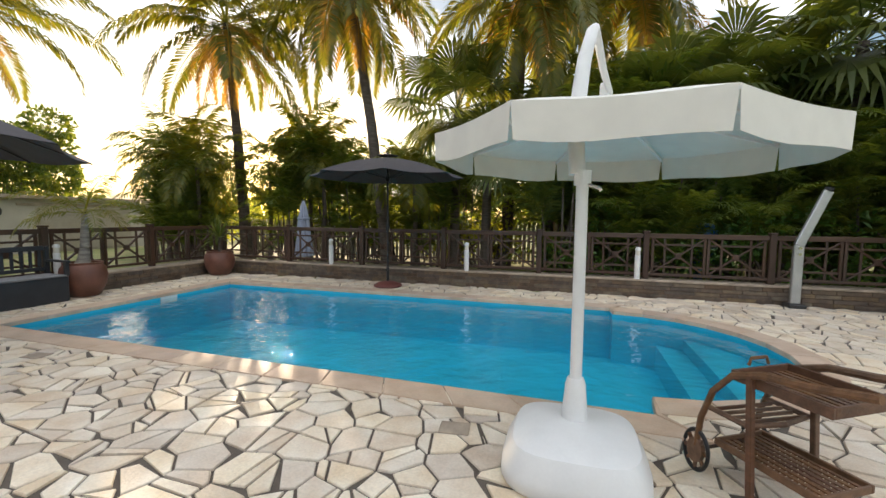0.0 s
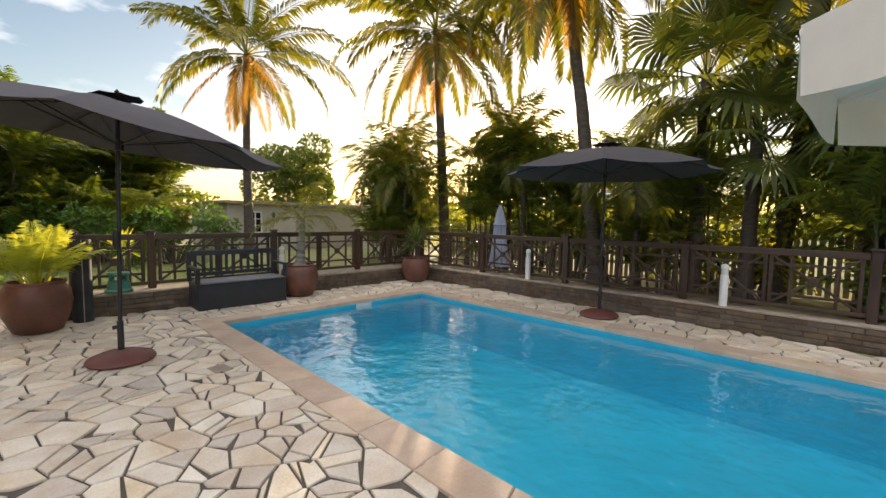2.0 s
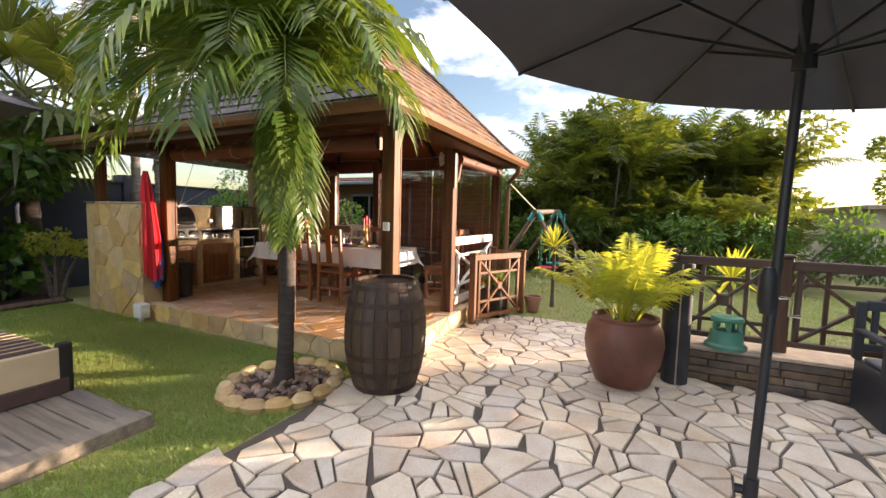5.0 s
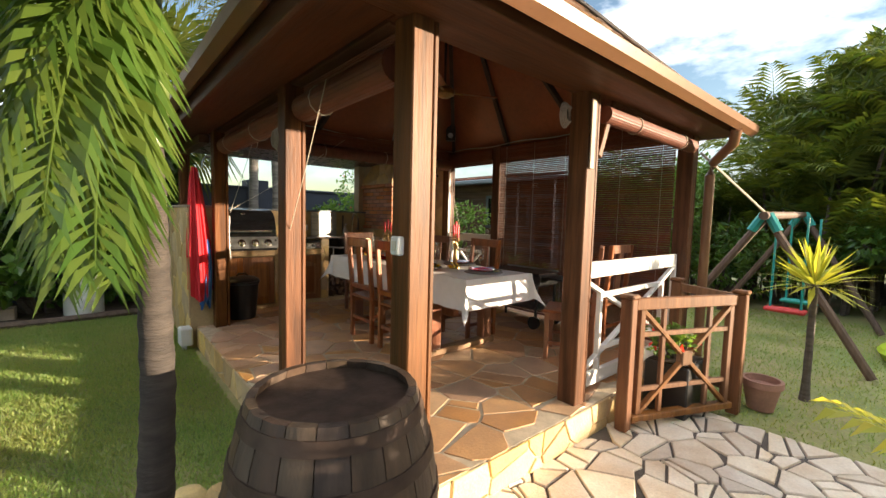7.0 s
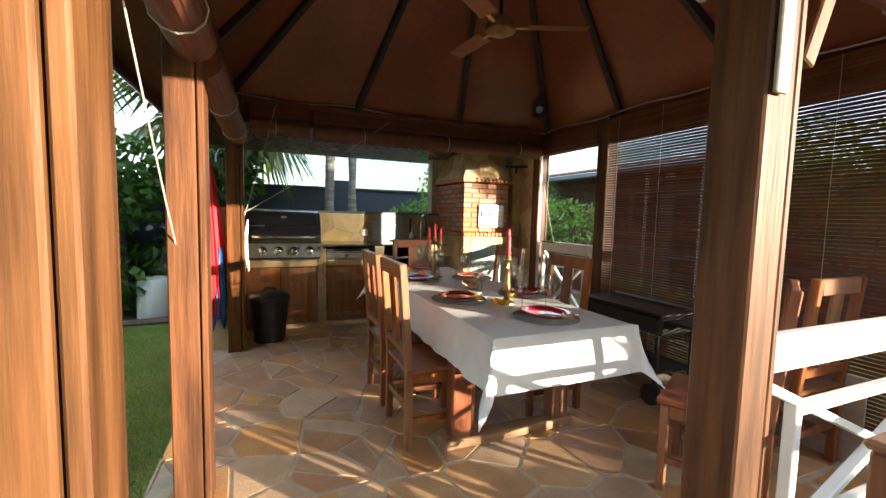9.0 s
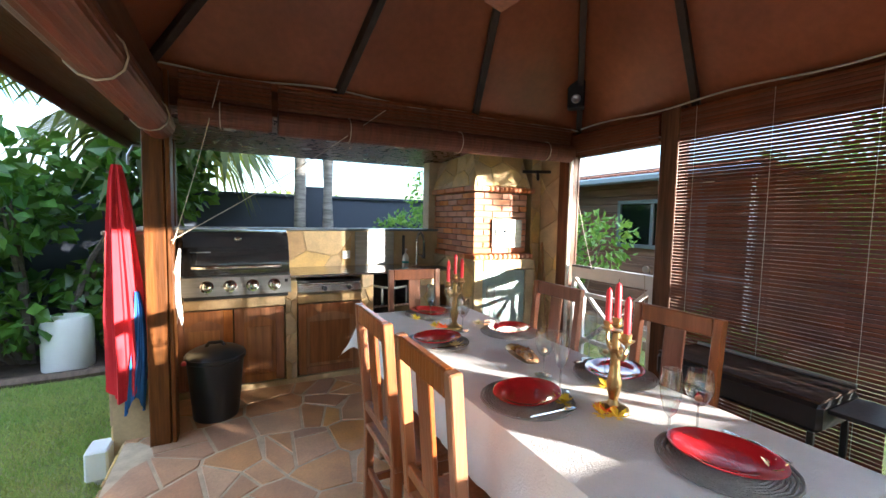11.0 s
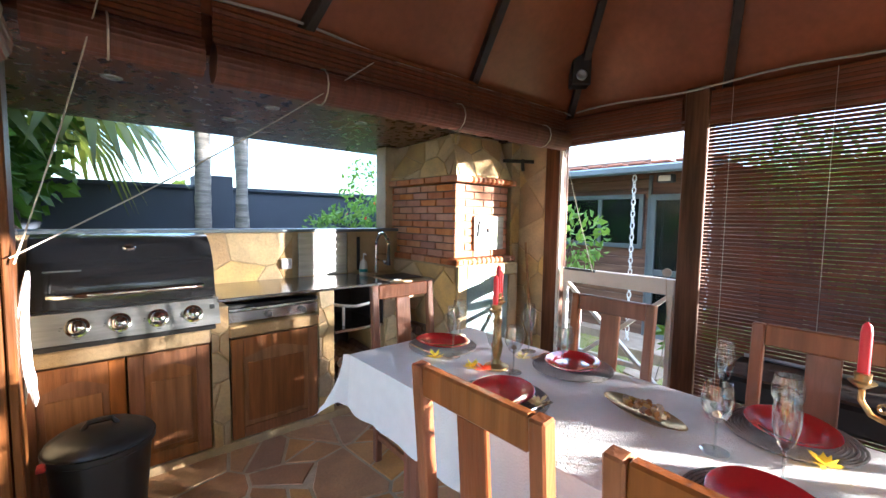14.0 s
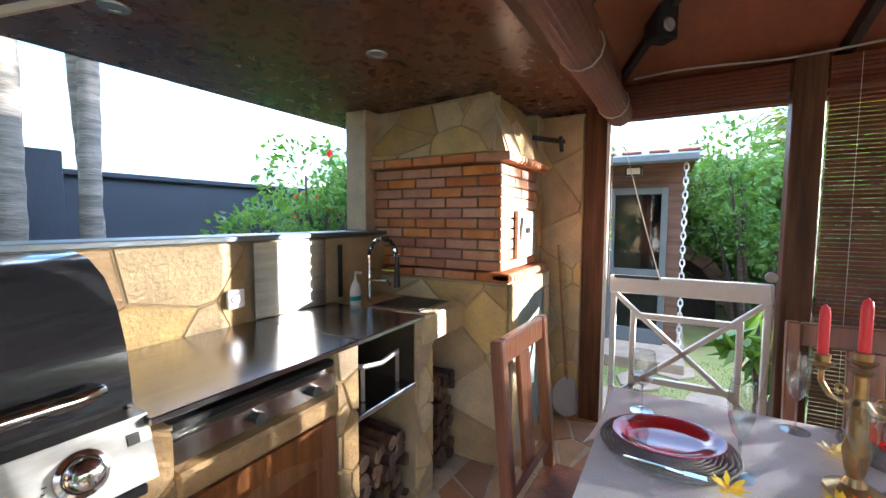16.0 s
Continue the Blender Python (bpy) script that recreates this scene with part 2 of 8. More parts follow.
M["chair"] = wood("chair_wood", (0.29, 0.105, 0.042), "z", 0.33, var=0.35, coat=0.2)
M["cab"] = wood("cabinet_oak", (0.36, 0.155, 0.055), "z", 0.35, var=0.45, coat=0.15)
M["sled"] = wood("worn_table_wood", (0.36, 0.21, 0.11), "x", 0.55)
M["cloth"] = mat("linen_cloth", (0.78, 0.76, 0.75), 0.75, var=0.05, scale=14, fine=140, bump=0.35)
M["steel"] = mat("brushed_steel", (0.62, 0.62, 0.60), 0.22, 1.0, var=0.12, scale=3, fine=30, bump=0.03, stretch=(1, 1, 14))
M["steel_matt"] = mat("satin_steel", (0.34, 0.34, 0.335), 0.42, 1.0, var=0.2, scale=3, fine=30, bump=0.04, stretch=(1, 1, 14))
M["steel_top"] = mat("steel_worktop", (0.36, 0.36, 0.375), 0.2, 1.0, var=0.12, scale=3, fine=30, bump=0.02, stretch=(1, 14, 1))
M["enamel"] = mat("black_enamel", (0.018, 0.019, 0.022), 0.16, var=0.1, bump=0.0, coat=0.5)
M["chrome"] = mat("chrome", (0.75, 0.75, 0.74), 0.1, 1.0, var=0.05, bump=0.0)
M["black"] = mat("black_plastic", (0.018, 0.018, 0.02), 0.38, var=0.15, bump=0.05)
M["brick"] = mat("fired_brick", (0.56, 0.25, 0.115), 0.65, var=0.3, scale=9, hue=(0.44, 0.17, 0.075), rnd=0.4, bump=0.4)
M["mortar"] = mat("mortar", (0.20, 0.13, 0.09), 0.9, var=0.3)
M["plaster"] = mat("ochre_render", (0.53, 0.40, 0.21), 0.8, var=0.25, scale=5)
M["zinc"] = mat("zinc_sheet", (0.30, 0.37, 0.37), 0.4, 0.5, var=0.25, scale=4)
M["red"] = mat("red_ceramic", (0.50, 0.012, 0.016), 0.12, var=0.08, bump=0.0, coat=0.5)
M["candle"] = mat("red_wax", (0.72, 0.03, 0.04), 0.35, var=0.08, bump=0.02)
M["brass"] = mat("aged_brass", (0.50, 0.34, 0.14), 0.35, 1.0, var=0.3, scale=20)
M["wicker"] = mat("woven_fibre", (0.40, 0.37, 0.34), 0.7, var=0.5, fine=200, bump=0.8)
M["yellow"] = leaf("yellow_petal", (0.86, 0.76, 0.05), (0.82, 0.66, 0.03), 0.2)
M["orange"] = leaf("orange_petal", (0.85, 0.22, 0.03), (0.80, 0.15, 0.02), 0.3)
M["petal_r"] = leaf("red_petal", (0.70, 0.05, 0.05), (0.60, 0.03, 0.04), 0.3)
M["petal_w"] = leaf("white_petal", (0.80, 0.76, 0.60), (0.75, 0.70, 0.5), 0.3)
M["nuts"] = mat("dried_fruit", (0.46, 0.25, 0.09), 0.6, var=0.5, island=0.9)
M["glass"] = clear("wine_glass", (0.86, 0.89, 0.89), 2.5)
M["pane"] = clear("window_glass", (0.55, 0.62, 0.62), 1.5)
M["towel_r"] = mat("red_towel", (0.62, 0.025, 0.035), 0.9, var=0.15, fine=200)
M["towel_b"] = mat("blue_towel", (0.04, 0.15, 0.42), 0.9, var=0.15, fine=200)
M["towel_w"] = mat("white_towel", (0.75, 0.74, 0.72), 0.9, var=0.06, fine=200)
M["rope"] = mat("cord", (0.55, 0.48, 0.38), 0.8, var=0.2)
M["cable"] = mat("pale_cable", (0.40, 0.36, 0.32), 0.5, var=0.1)
M["dwall"] = mat("slate_blue_render", (0.045, 0.055, 0.078), 0.8, var=0.15, scale=2)
M["render_w"] = mat("cream_render", (0.52, 0.48, 0.40), 0.8, var=0.12, scale=2)
M["garage_d"] = mat("ribbed_shutter", (0.42, 0.37, 0.29), 0.6, var=0.1)
M["picket"] = mat("grey_white_picket", (0.50, 0.46, 0.40), 0.7, var=0.2, rnd=0.2)
M["house"] = wood("house_board", (0.20, 0.115, 0.075), "y", 0.55, rnd=0.2)
M["grey_al"] = mat("grey_aluminium", (0.16, 0.19, 0.21), 0.4, 0.3, var=0.08, bump=0.0)
M["tile"] = mat("roof_tile", (0.36, 0.17, 0.11), 0.8, var=0.3, rnd=0.3)
# near-black that stands in for the shade inside openings and recesses
M["unlit_in"] = mat("unlit_interior", (0.03, 0.028, 0.026), 0.9, var=0.3)
M["bark"] = mat("palm_bark", (0.13, 0.105, 0.085), 0.9, var=0.45, scale=3, fine=9, bump=0.8, stretch=(2, 2, 9))
# kiosk palm's trunk: its backlit darkness is put into the bark colour
M["bark_backlit"] = mat("backlit_palm_bark", (0.055, 0.045, 0.038), 0.9, var=0.45, scale=3, fine=9, bump=0.8, stretch=(2, 2, 9))
M["bark_pale"] = mat("pale_palm_bark", (0.29, 0.265, 0.23), 0.85, var=0.5, scale=2, fine=7, bump=0.9, stretch=(2, 2, 14))
M["shaft"] = mat("green_crownshaft", (0.12, 0.16, 0.05), 0.4, var=0.25, stretch=(6, 6, 1))
M["firewood"] = mat("split_log", (0.15, 0.085, 0.05), 0.9, var=0.5, scale=20, fine=60, bump=0.8, rnd=0.5)
M["coco"] = leaf("coconut_leaf", (0.065, 0.10, 0.014), (0.18, 0.16, 0.02), 0.42)
M["coco_old"] = leaf("old_frond", (0.36, 0.22, 0.03), (0.22, 0.12, 0.03), 0.4)
M["nearpalm"] = leaf("palm_leaf", (0.040, 0.105, 0.016), (0.12, 0.165, 0.028), 0.32, 0.35)
M["areca"] = leaf("areca_leaf", (0.042, 0.085, 0.016), (0.135, 0.16, 0.026), 0.45)
M["areca_y"] = leaf("yellow_areca_leaf", (0.20, 0.28, 0.04), (0.36, 0.36, 0.06), 0.45)
M["fan"] = leaf("fan_leaf", (0.05, 0.085, 0.022), (0.12, 0.14, 0.03), 0.4)
M["shrub"] = leaf("shrub_leaf", (0.035, 0.10, 0.018), (0.11, 0.20, 0.03), 0.35, 0.35)
M["flowerbush"] = leaf("flower_bush_leaf", (0.06, 0.15, 0.03), (0.15, 0.26, 0.06), 0.4)
M["wood_old"] = wood("swing_pole", (0.13, 0.085, 0.06), "z", 0.7)
M["teal"] = mat("teal_plastic", (0.03, 0.30, 0.27), 0.4, var=0.1)
M["lime"] = mat("lime_plastic", (0.45, 0.60, 0.03), 0.4, var=0.1)
M["redp"] = mat("red_plastic", (0.60, 0.05, 0.05), 0.4, var=0.1)
M["cream_c"] = mat("cream_cushion", (0.62, 0.50, 0.32), 0.85, var=0.1, fine=200)
M["brown_c"] = mat("brown_cushion", (0.09, 0.055, 0.045), 0.85, var=0.15, fine=200)
M["pebble"] = mat("pebble", (0.30, 0.20, 0.14), 0.7, var=0.4, rnd=0.7)
M["galv"] = mat("galvanised", (0.50, 0.51, 0.52), 0.35, 0.8, var=0.15)
M["bluebox"] = mat("blue_plastic", (0.03, 0.16, 0.42), 0.4, var=0.1)
M["lampglow"] = mat("lamp_glass", (0.75, 0.72, 0.62), 0.2, var=0.05, bump=0.0)
M["mulch"] = mat("mulch", (0.07, 0.045, 0.03), 0.95, var=0.6, scale=9, fine=60, bump=0.8)


# ---- mesh helpers ----
class Geo:
    """Collects vertices and faces for one mesh."""

    def __init__(self):
        self.v, self.f = [], []

    def add(self, v, f):
        o = len(self.v)
        self.v += [tuple(p) for p in v]
        self.f += [tuple(i + o for i in q) for q in f]
        return self

    def box(self, x0, y0, z0, x1, y1, z1, b=0.0, m=None):
        x0, x1 = min(x0, x1), max(x0, x1)
        y0, y1 = min(y0, y1), max(y0, y1)
        z0, z1 = min(z0, z1), max(z0, z1)
        b = min(b, (x1 - x0) * 0.45, (y1 - y0) * 0.45, (z1 - z0) * 0.45)
        if b <= 0:
            v = [(x, y, z) for z in (z0, z1) for y in (y0, y1) for x in (x0, x1)]
            f = [(0, 2, 3, 1), (4, 5, 7, 6), (0, 1, 5, 4), (2, 6, 7, 3), (0, 4, 6, 2), (1, 3, 7, 5)]
        else:
            lo, hi = (x0, y0, z0), (x1, y1, z1)
            v, key = [], {}
            for s in range(8):
                side = [(s >> k) & 1 for k in range(3)]
                for a in range(3):
                    p = [(hi[k] if side[k] else lo[k]) if k == a else (hi[k] - b if side[k] else lo[k] + b) for k in range(3)]
                    key[s, a] = len(v)
                    v.append(p)
            f = []
            for a in range(3):
                u, w = (a + 1) % 3, (a + 2) % 3
                for k in (0, 1):
                    q = [key[(k << a) | (i << u) | (j << w), a] for i, j in ((0, 0), (1, 0), (1, 1), (0, 1))]
                    f.append(q if k else q[::-1])
                for i in (0, 1):
                    for j in (0, 1):
                        s0, s1 = (i << u) | (j << w), (1 << a) | (i << u) | (j << w)
                        q = [key[s0, u], key[s1, u], key[s1, w], key[s0, w]]
                        f.append(q if (i ^ j) else q[::-1])
            for s in range(8):
                f.append([key[s, 0], key[s, 1], key[s, 2]])
        if m is not None:
            v = [m @ Vector(p) for p in v]
        return self.add(v, f)

    def bar(self, p, q, w, t, b=0.0, up=(0, 0, 1)):
        """A straight square bar from p to q, w wide and t thick (along up)."""
        p, q, up = Vector(p), Vector(q), Vector(up)
        d = q - p
        n = d.length
        zax = d.normalized()
        xax = up.cross(zax)
        xax = xax.normalized() if xax.length > 1e-4 else Vector((1, 0, 0))
        yax = zax.cross(xax)
        m = Matrix((xax, yax, zax)).transposed().to_4x4()
        m.translation = p
        return self.box(-w / 2, -t / 2, 0, w / 2, t / 2, n, b, m)

    def tube(self, pts, r, n=8, cap=True):
        pts = [Vector(p) for p in pts]
        rs = r if isinstance(r, (list, tuple)) else [r] * len(pts)
        v, f = [], []
        ref = Vector((0.013, 0.017, 1)).normalized()
        for i, p in enumerate(pts):
            d = (pts[min(i + 1, len(pts) - 1)] - pts[max(i - 1, 0)]).normalized()
            a = d.cross(ref)
            if a.length < 0.05:
                a = d.cross(Vector((1, 0, 0)))
            a.normalize()
            c = d.cross(a)
            for k in range(n):
                t = 2 * math.pi * k / n
                v.append(p + (a * math.cos(t) + c * math.sin(t)) * rs[i])
        for i in range(len(pts) - 1):
            for k in range(n):
                f.append((i * n + k, i * n + (k + 1) % n, (i + 1) * n + (k + 1) % n, (i + 1) * n + k))
        if cap:
            f += [tuple(range(n))[::-1], tuple(range((len(pts) - 1) * n, len(pts) * n))]
        return self.add(v, f)

    def lathe(self, prof, n=24, m=None, sx=1.0, sy=1.0):
        """Turns the profile [(radius, z), ...] about z."""
        v, f = [], []
        for r, z in prof:
            for k in range(n):
                t = 2 * math.pi * k / n
                v.append(Vector((r * math.cos(t) * sx, r * math.sin(t) * sy, z)))
        for i in range(len(prof) - 1):
            for k in range(n):
                f.append((i * n + k, i * n + (k + 1) % n, (i + 1) * n + (k + 1) % n, (i + 1) * n + k))
        if prof[0][0] > 1e-4:
            f.append(tuple(range(n))[::-1])
        if prof[-1][0] > 1e-4:
            f.append(tuple(range((len(prof) - 1) * n, len(prof) * n)))
        if m is not None:
            v = [m @ p for p in v]
        return self.add(v, f)

    def prism(self, poly, z0, z1, m=None, b=0.0):
        """An upright prism on a convex outline; b: chamfer of the top edge."""
        n = len(poly)
        cx, cy = sum(p[0] for p in poly) / n, sum(p[1] for p in poly) / n
        rings = [(z0, 0), (z1 - b, 0), (z1, b)] if b else [(z0, 0), (z1, 0)]
        v, f = [], []
        for z, s in rings:
            for x, y in poly:
                d = math.hypot(x - cx, y - cy) or 1
                k = max(0.2, 1 - s / d)
                v.append(Vector((cx + (x - cx) * k, cy + (y - cy) * k, z)))
        for i in range(len(rings) - 1):
            for k in range(n):
                f.append((i * n + k, i * n + (k + 1) % n, (i + 1) * n + (k + 1) % n, (i + 1) * n + k))
        f.append(tuple(range((len(rings) - 1) * n, len(rings) * n)))
        f.append(tuple(range(n))[::-1])
        if m is not None:
            v = [m @ p for p in v]
        return self.add(v, f)

    def mesh(self, name, material, smooth=False):
        me = bpy.data.meshes.new(name)
        me.from_pydata(self.v, [], self.f)
        me.materials.append(material)
        if smooth:
            me.shade_smooth()
            me.set_sharp_from_angle(angle=radians(38))
        me.update()
        return me


def part(name, geo, material, parent, label="", smooth=False):
    ob = new(name, geo.mesh(name, material, smooth))
    ob.parent = parent
    if label:
        ob["label"] = label
    return ob


def piece(name, me, parent, m=None):
    ob = new(name, me)
    ob.parent = parent
    if m is not None:
        ob.matrix_basis = m
    return ob


def thing(name, label, category, x=0, y=0, z=0, rz=0, group="", kind=""):
    ob = new(name)
    ob.empty_display_size = 0.1
    ob.matrix_basis = pose(x, y, z, 0, 0, rz)
    return tagged(ob, label, category, group, kind)


def solid(name, geo, material, label, category, kind="", smooth=False, at=None, group=""):
    ob = new(name, geo.mesh(name, material, smooth))
    if at is not None:
        ob.matrix_basis = at
    return tagged(ob, label, category, group, kind)


def cells(x0, y0, x1, y1, size, seed, gap, keep=lambda x, y: True, aniso=1.0):
    """Crazy-paving outlines: random Voronoi cells, shrunk by the joint."""
    rng = random.Random(seed)
    pts, nx, ny = {}, int((x1 - x0) / (size * aniso)) + 3, int((y1 - y0) / size) + 3
    for i in range(-1, nx):
        for j in range(-1, ny):
            pts[i, j] = (x0 + (i + 0.5 + rng.uniform(-0.52, 0.52)) * size * aniso, y0 + (j + 0.5 + rng.uniform(-0.52, 0.52)) * size)
    out = []
    for (i, j), (px, py) in pts.items():
        if not keep(px, py):
            continue
        poly = [(x0, y0), (x1, y0), (x1, y1), (x0, y1)]
        for di in range(-2, 3):
            for dj in range(-2, 3):
                q = pts.get((i + di, j + dj))
                if q is None or (di == 0 and dj == 0):
                    continue
                nxv, nyv = q[0] - px, q[1] - py
                ln = math.hypot(nxv, nyv) or 1e-6
                nxv, nyv = nxv / ln, nyv / ln
                lim = nxv * (px + q[0]) / 2 + nyv * (py + q[1]) / 2 - gap / 2
                new_poly = []
                for a, b in zip(poly, poly[1:] + poly[:1]):
                    da, db = nxv * a[0] + nyv * a[1] - lim, nxv * b[0] + nyv * b[1] - lim
                    if da <= 0:
                        new_poly.append(a)
                    if da * db < 0:
                        t = da / (da - db)
                        new_poly.append((a[0] + (b[0] - a[0]) * t, a[1] + (b[1] - a[1]) * t))
                poly = new_poly
                if len(poly) < 3:
                    break
            if len(poly) < 3:
                break
        if len(poly) >= 3:
            clean = [p for k, p in enumerate(poly) if math.hypot(p[0] - poly[k - 1][0], p[1] - poly[k - 1][1]) > 0.012]
            if len(clean) >= 3:
                out.append(clean)
    return out


def stone_panel(parent, m, w, hgt, size, seed, material, proud=0.012, gap=0.016, name="stone"):
    """Stones on a flat face: m maps (u, v, out) to the parent's space."""
    for k, poly in enumerate(cells(0, 0, w, hgt, size, seed, gap)):
        g = Geo().prism(poly, 0.0, proud * (0.7 + 0.6 * ((k * 37) % 11) / 11), m, 0.006)
        part(name, g, material, parent)


def face(origin, u, v):
    """The matrix of a face with axes u and v; out is their cross product."""
    u, v = Vector(u), Vector(v)
    m = Matrix((u, v, u.cross(v))).transposed().to_4x4()
    m.translation = Vector(origin)
    return m


# ---- large structure ----
K = 0.22
POOL_X0, POOL_X1, POOL_Y0, POOL_Y1 = -6.93, 0.60, 3.10, 6.84
ARC_C, ARC_R = (0.60, 5.02), 1.60
WATER_Z = -0.085


def pool_outline(off=0.0, n=20):
    """The pool's edge, anticlockwise, pushed out by off."""
    y0, y1, x0 = POOL_Y0 - off, POOL_Y1 + off, POOL_X0 - off
    r = ARC_R + off
    pts = [(x0, y0), (POOL_X1 + off, y0)]
    a0 = math.asin(max(-1, min(1, (POOL_Y0 + 0.32 - off - ARC_C[1]) / r)))
    a1 = math.asin(max(-1, min(1, (POOL_Y1 - 0.22 + off - ARC_C[1]) / r)))
    for k in range(n + 1):
        a = a0 + (a1 - a0) * k / n
        pts.append((ARC_C[0] + r * math.cos(a), ARC_C[1] + r * math.sin(a)))
    pts += [(POOL_X1 + off, y1), (x0, y1)]
    return pts


def inside(poly, x, y):
    c = False
    for (ax, ay), (bx, by) in zip(poly, poly[1:] + poly[:1]):
        if (ay > y) != (by > y) and x < (bx - ax) * (y - ay) / (by - ay) + ax:
            c = not c
    return c


def ring(inner, outer, z):
    g = Geo()
    n = len(inner)
    v = [(x, y, z) for x, y in inner] + [(x, y, z) for x, y in outer]
    return g.add(v, [(i, (i + 1) % n, n + (i + 1) % n, n + i)[::-1] for i in range(n)])


# the ground: one sheet with a hole for the pool
edge = pool_outline(0.02)
BIG = 400.0
ne = len(edge)
far_ring = []
for x, y in edge:
    a = math.atan2(y - 5, x + 3)
    far_ring.append((-3 + BIG * math.cos(a), 5 + BIG * math.sin(a)))
ground = solid("ground", ring(edge, far_ring, -0.012), M["grass_soil"], "short green lawn and soil around the house", "ground", "structure")

# the bed under the terrace stones, with the same hole
g = Geo()
bed_out = []
for x, y in edge:
    a = math.atan2(y - 5, x + 1.5)
    c, s = math.cos(a), math.sin(a)
    k = min((7.5 if c > 0 else 6.83) / (abs(c) + 1e-9), (3.05 if s > 0 else 5.77) / (abs(s) + 1e-9))
    bed_out.append((-1.5 + k * c, 5 + k * s))
g = ring(edge, bed_out, 0.0)
paving = solid("paving", g, M["grout"], "crazy paving of pale stone with dark joints round the pool", "paving", "structure")
part("joint_bed", Geo().add([(-9.9, -0.72, -0.002), (-8.3, -0.72, -0.002), (-8.3, 1.75, -0.002), (-9.9, 1.75, -0.002)], [(0, 1, 2, 3)]), M["grout"], paving)
part("joint_bed", Geo().add([(-8.33, -0.78, -0.003), (6.0, -0.78, -0.003), (6.0, 3.0, -0.003), (-8.33, 3.0, -0.003)], [(0, 1, 2, 3)]), M["grout"], paving)
part("joint_bed", Geo().add([(-8.33, 2.4, -0.004), (-7.1, 2.4, -0.004), (-7.1, 8.1, -0.004), (-8.33, 8.1, -0.004)], [(0, 1, 2, 3)]), M["grout"], paving)

# pool shell, steps, coping, water
pool = thing("pool", "blue-lined swimming pool with a rounded end and steps", "pool", -3, 5, 0, kind="structure")
pool.matrix_basis = Matrix()
out0 = pool_outline(0.0)
n0 = len(out0)
g = Geo()
v = [(x, y, -0.005) for x, y in out0] + [(x, y, -0.80) for x, y in out0]
g.add(v, [(i, (i + 1) % n0, n0 + (i + 1) % n0, n0 + i) for i in range(n0)] + [tuple(range(n0, 2 * n0))])
part("basin", g, M["liner"], pool, "blue liner")
for k, (r, z) in enumerate(((1.45, -0.26), (1.10, -0.42), (0.75, -0.58))):
    rk = ARC_R - 0.02 - 0.012 * k
    lim = min(1.2 - 0.01 * k, math.acos((0.9 - k * 0.42) / rk))
    arc = [(ARC_C[0] + rk * math.cos(a), ARC_C[1] + rk * math.sin(a)) for a in np.linspace(-lim, lim, 16)]
    part("pool_step", Geo().prism(arc, -0.79 + 0.004 * k, z), M["liner"], pool)
water = solid("water", Geo().add([(x, y, WATER_Z) for x, y in pool_outline(-0.002)], [tuple(range(n0))]), M["water"], "clear blue rippled pool water", "water", "structure")
# skimmer slot in the west wall
part("skimmer", Geo().box(POOL_X0 - 0.003, 5.3, -0.16, POOL_X0 + 0.012, 5.62, -0.03, 0.004), M["white"], pool, "white skimmer mouth")

# coping slabs
cop_in, cop_out = pool_outline(-0.03, 12), pool_outline(0.27, 12)
coping = thing("coping", "beige stone coping round the pool edge", "coping", kind="structure")
for i in range(len(cop_in)):
    j = (i + 1) % len(cop_in)
    a, b, c, d = (Vector((*p, 0)) for p in (cop_in[i], cop_in[j], cop_out[j], cop_out[i]))
    steps = max(1, round((b - a).length / 0.52))
    for s in range(steps):
        t0, t1 = s / steps, (s + 1) / steps
        ln = max((b - a).length, 0.1)
        e = 0.003 / ln
        q = [a.lerp(b, t0 + e), a.lerp(b, t1 - e), d.lerp(c, t1 - e), d.lerp(c, t0 + e)]
        part("coping_slab", Geo().prism([(p.x, p.y) for p in q], -0.035, 0.022, None, 0.008), M["coping"], coping)

# ---- kerbs ----
kerb = thing("kerb", "low dark stone kerb wall under the fence", "kerb", kind="structure")
part("kerb_core", Geo().box(-8.72, 8.06, -0.05, 6.2, 8.42, 0.29), M["mortar"], kerb)
part("kerb_core", Geo().box(-8.72, 1.62, -0.05, -8.345, 8.06, 0.29), M["mortar"], kerb)
part("kerb_cap", Geo().box(-8.74, 8.03, 0.29, 6.2, 8.44, 0.325, 0.008), M["cap"], kerb)
part("kerb_cap", Geo().box(-8.74, 1.60, 0.29, -8.31, 8.03, 0.325, 0.008), M["cap"], kerb)
rng = random.Random(5)
for course in range(4):
    x = -8.33
    while x < 6.1:
        w = rng.uniform(0.22, 0.5)
        x2 = min(x + w, 6.15)
        part("kerb_stone", Geo().box(x + 0.004, 8.035 + rng.uniform(0, 0.012), course * 0.072 + 0.004, x2 - 0.004, 8.07, course * 0.072 + 0.069, 0.006), M["kerb"], kerb)
        x = x2
    y = 1.62
    while y < 8.0:
        w = rng.uniform(0.22, 0.5)
        y2 = min(y + w, 8.03)
        part("kerb_stone", Geo().box(-8.35, y + 0.004, course * 0.072 + 0.004, -8.32 + rng.uniform(0, 0.012), y2 - 0.004, course * 0.072 + 0.069, 0.006), M["kerb"], kerb)
        y = y2


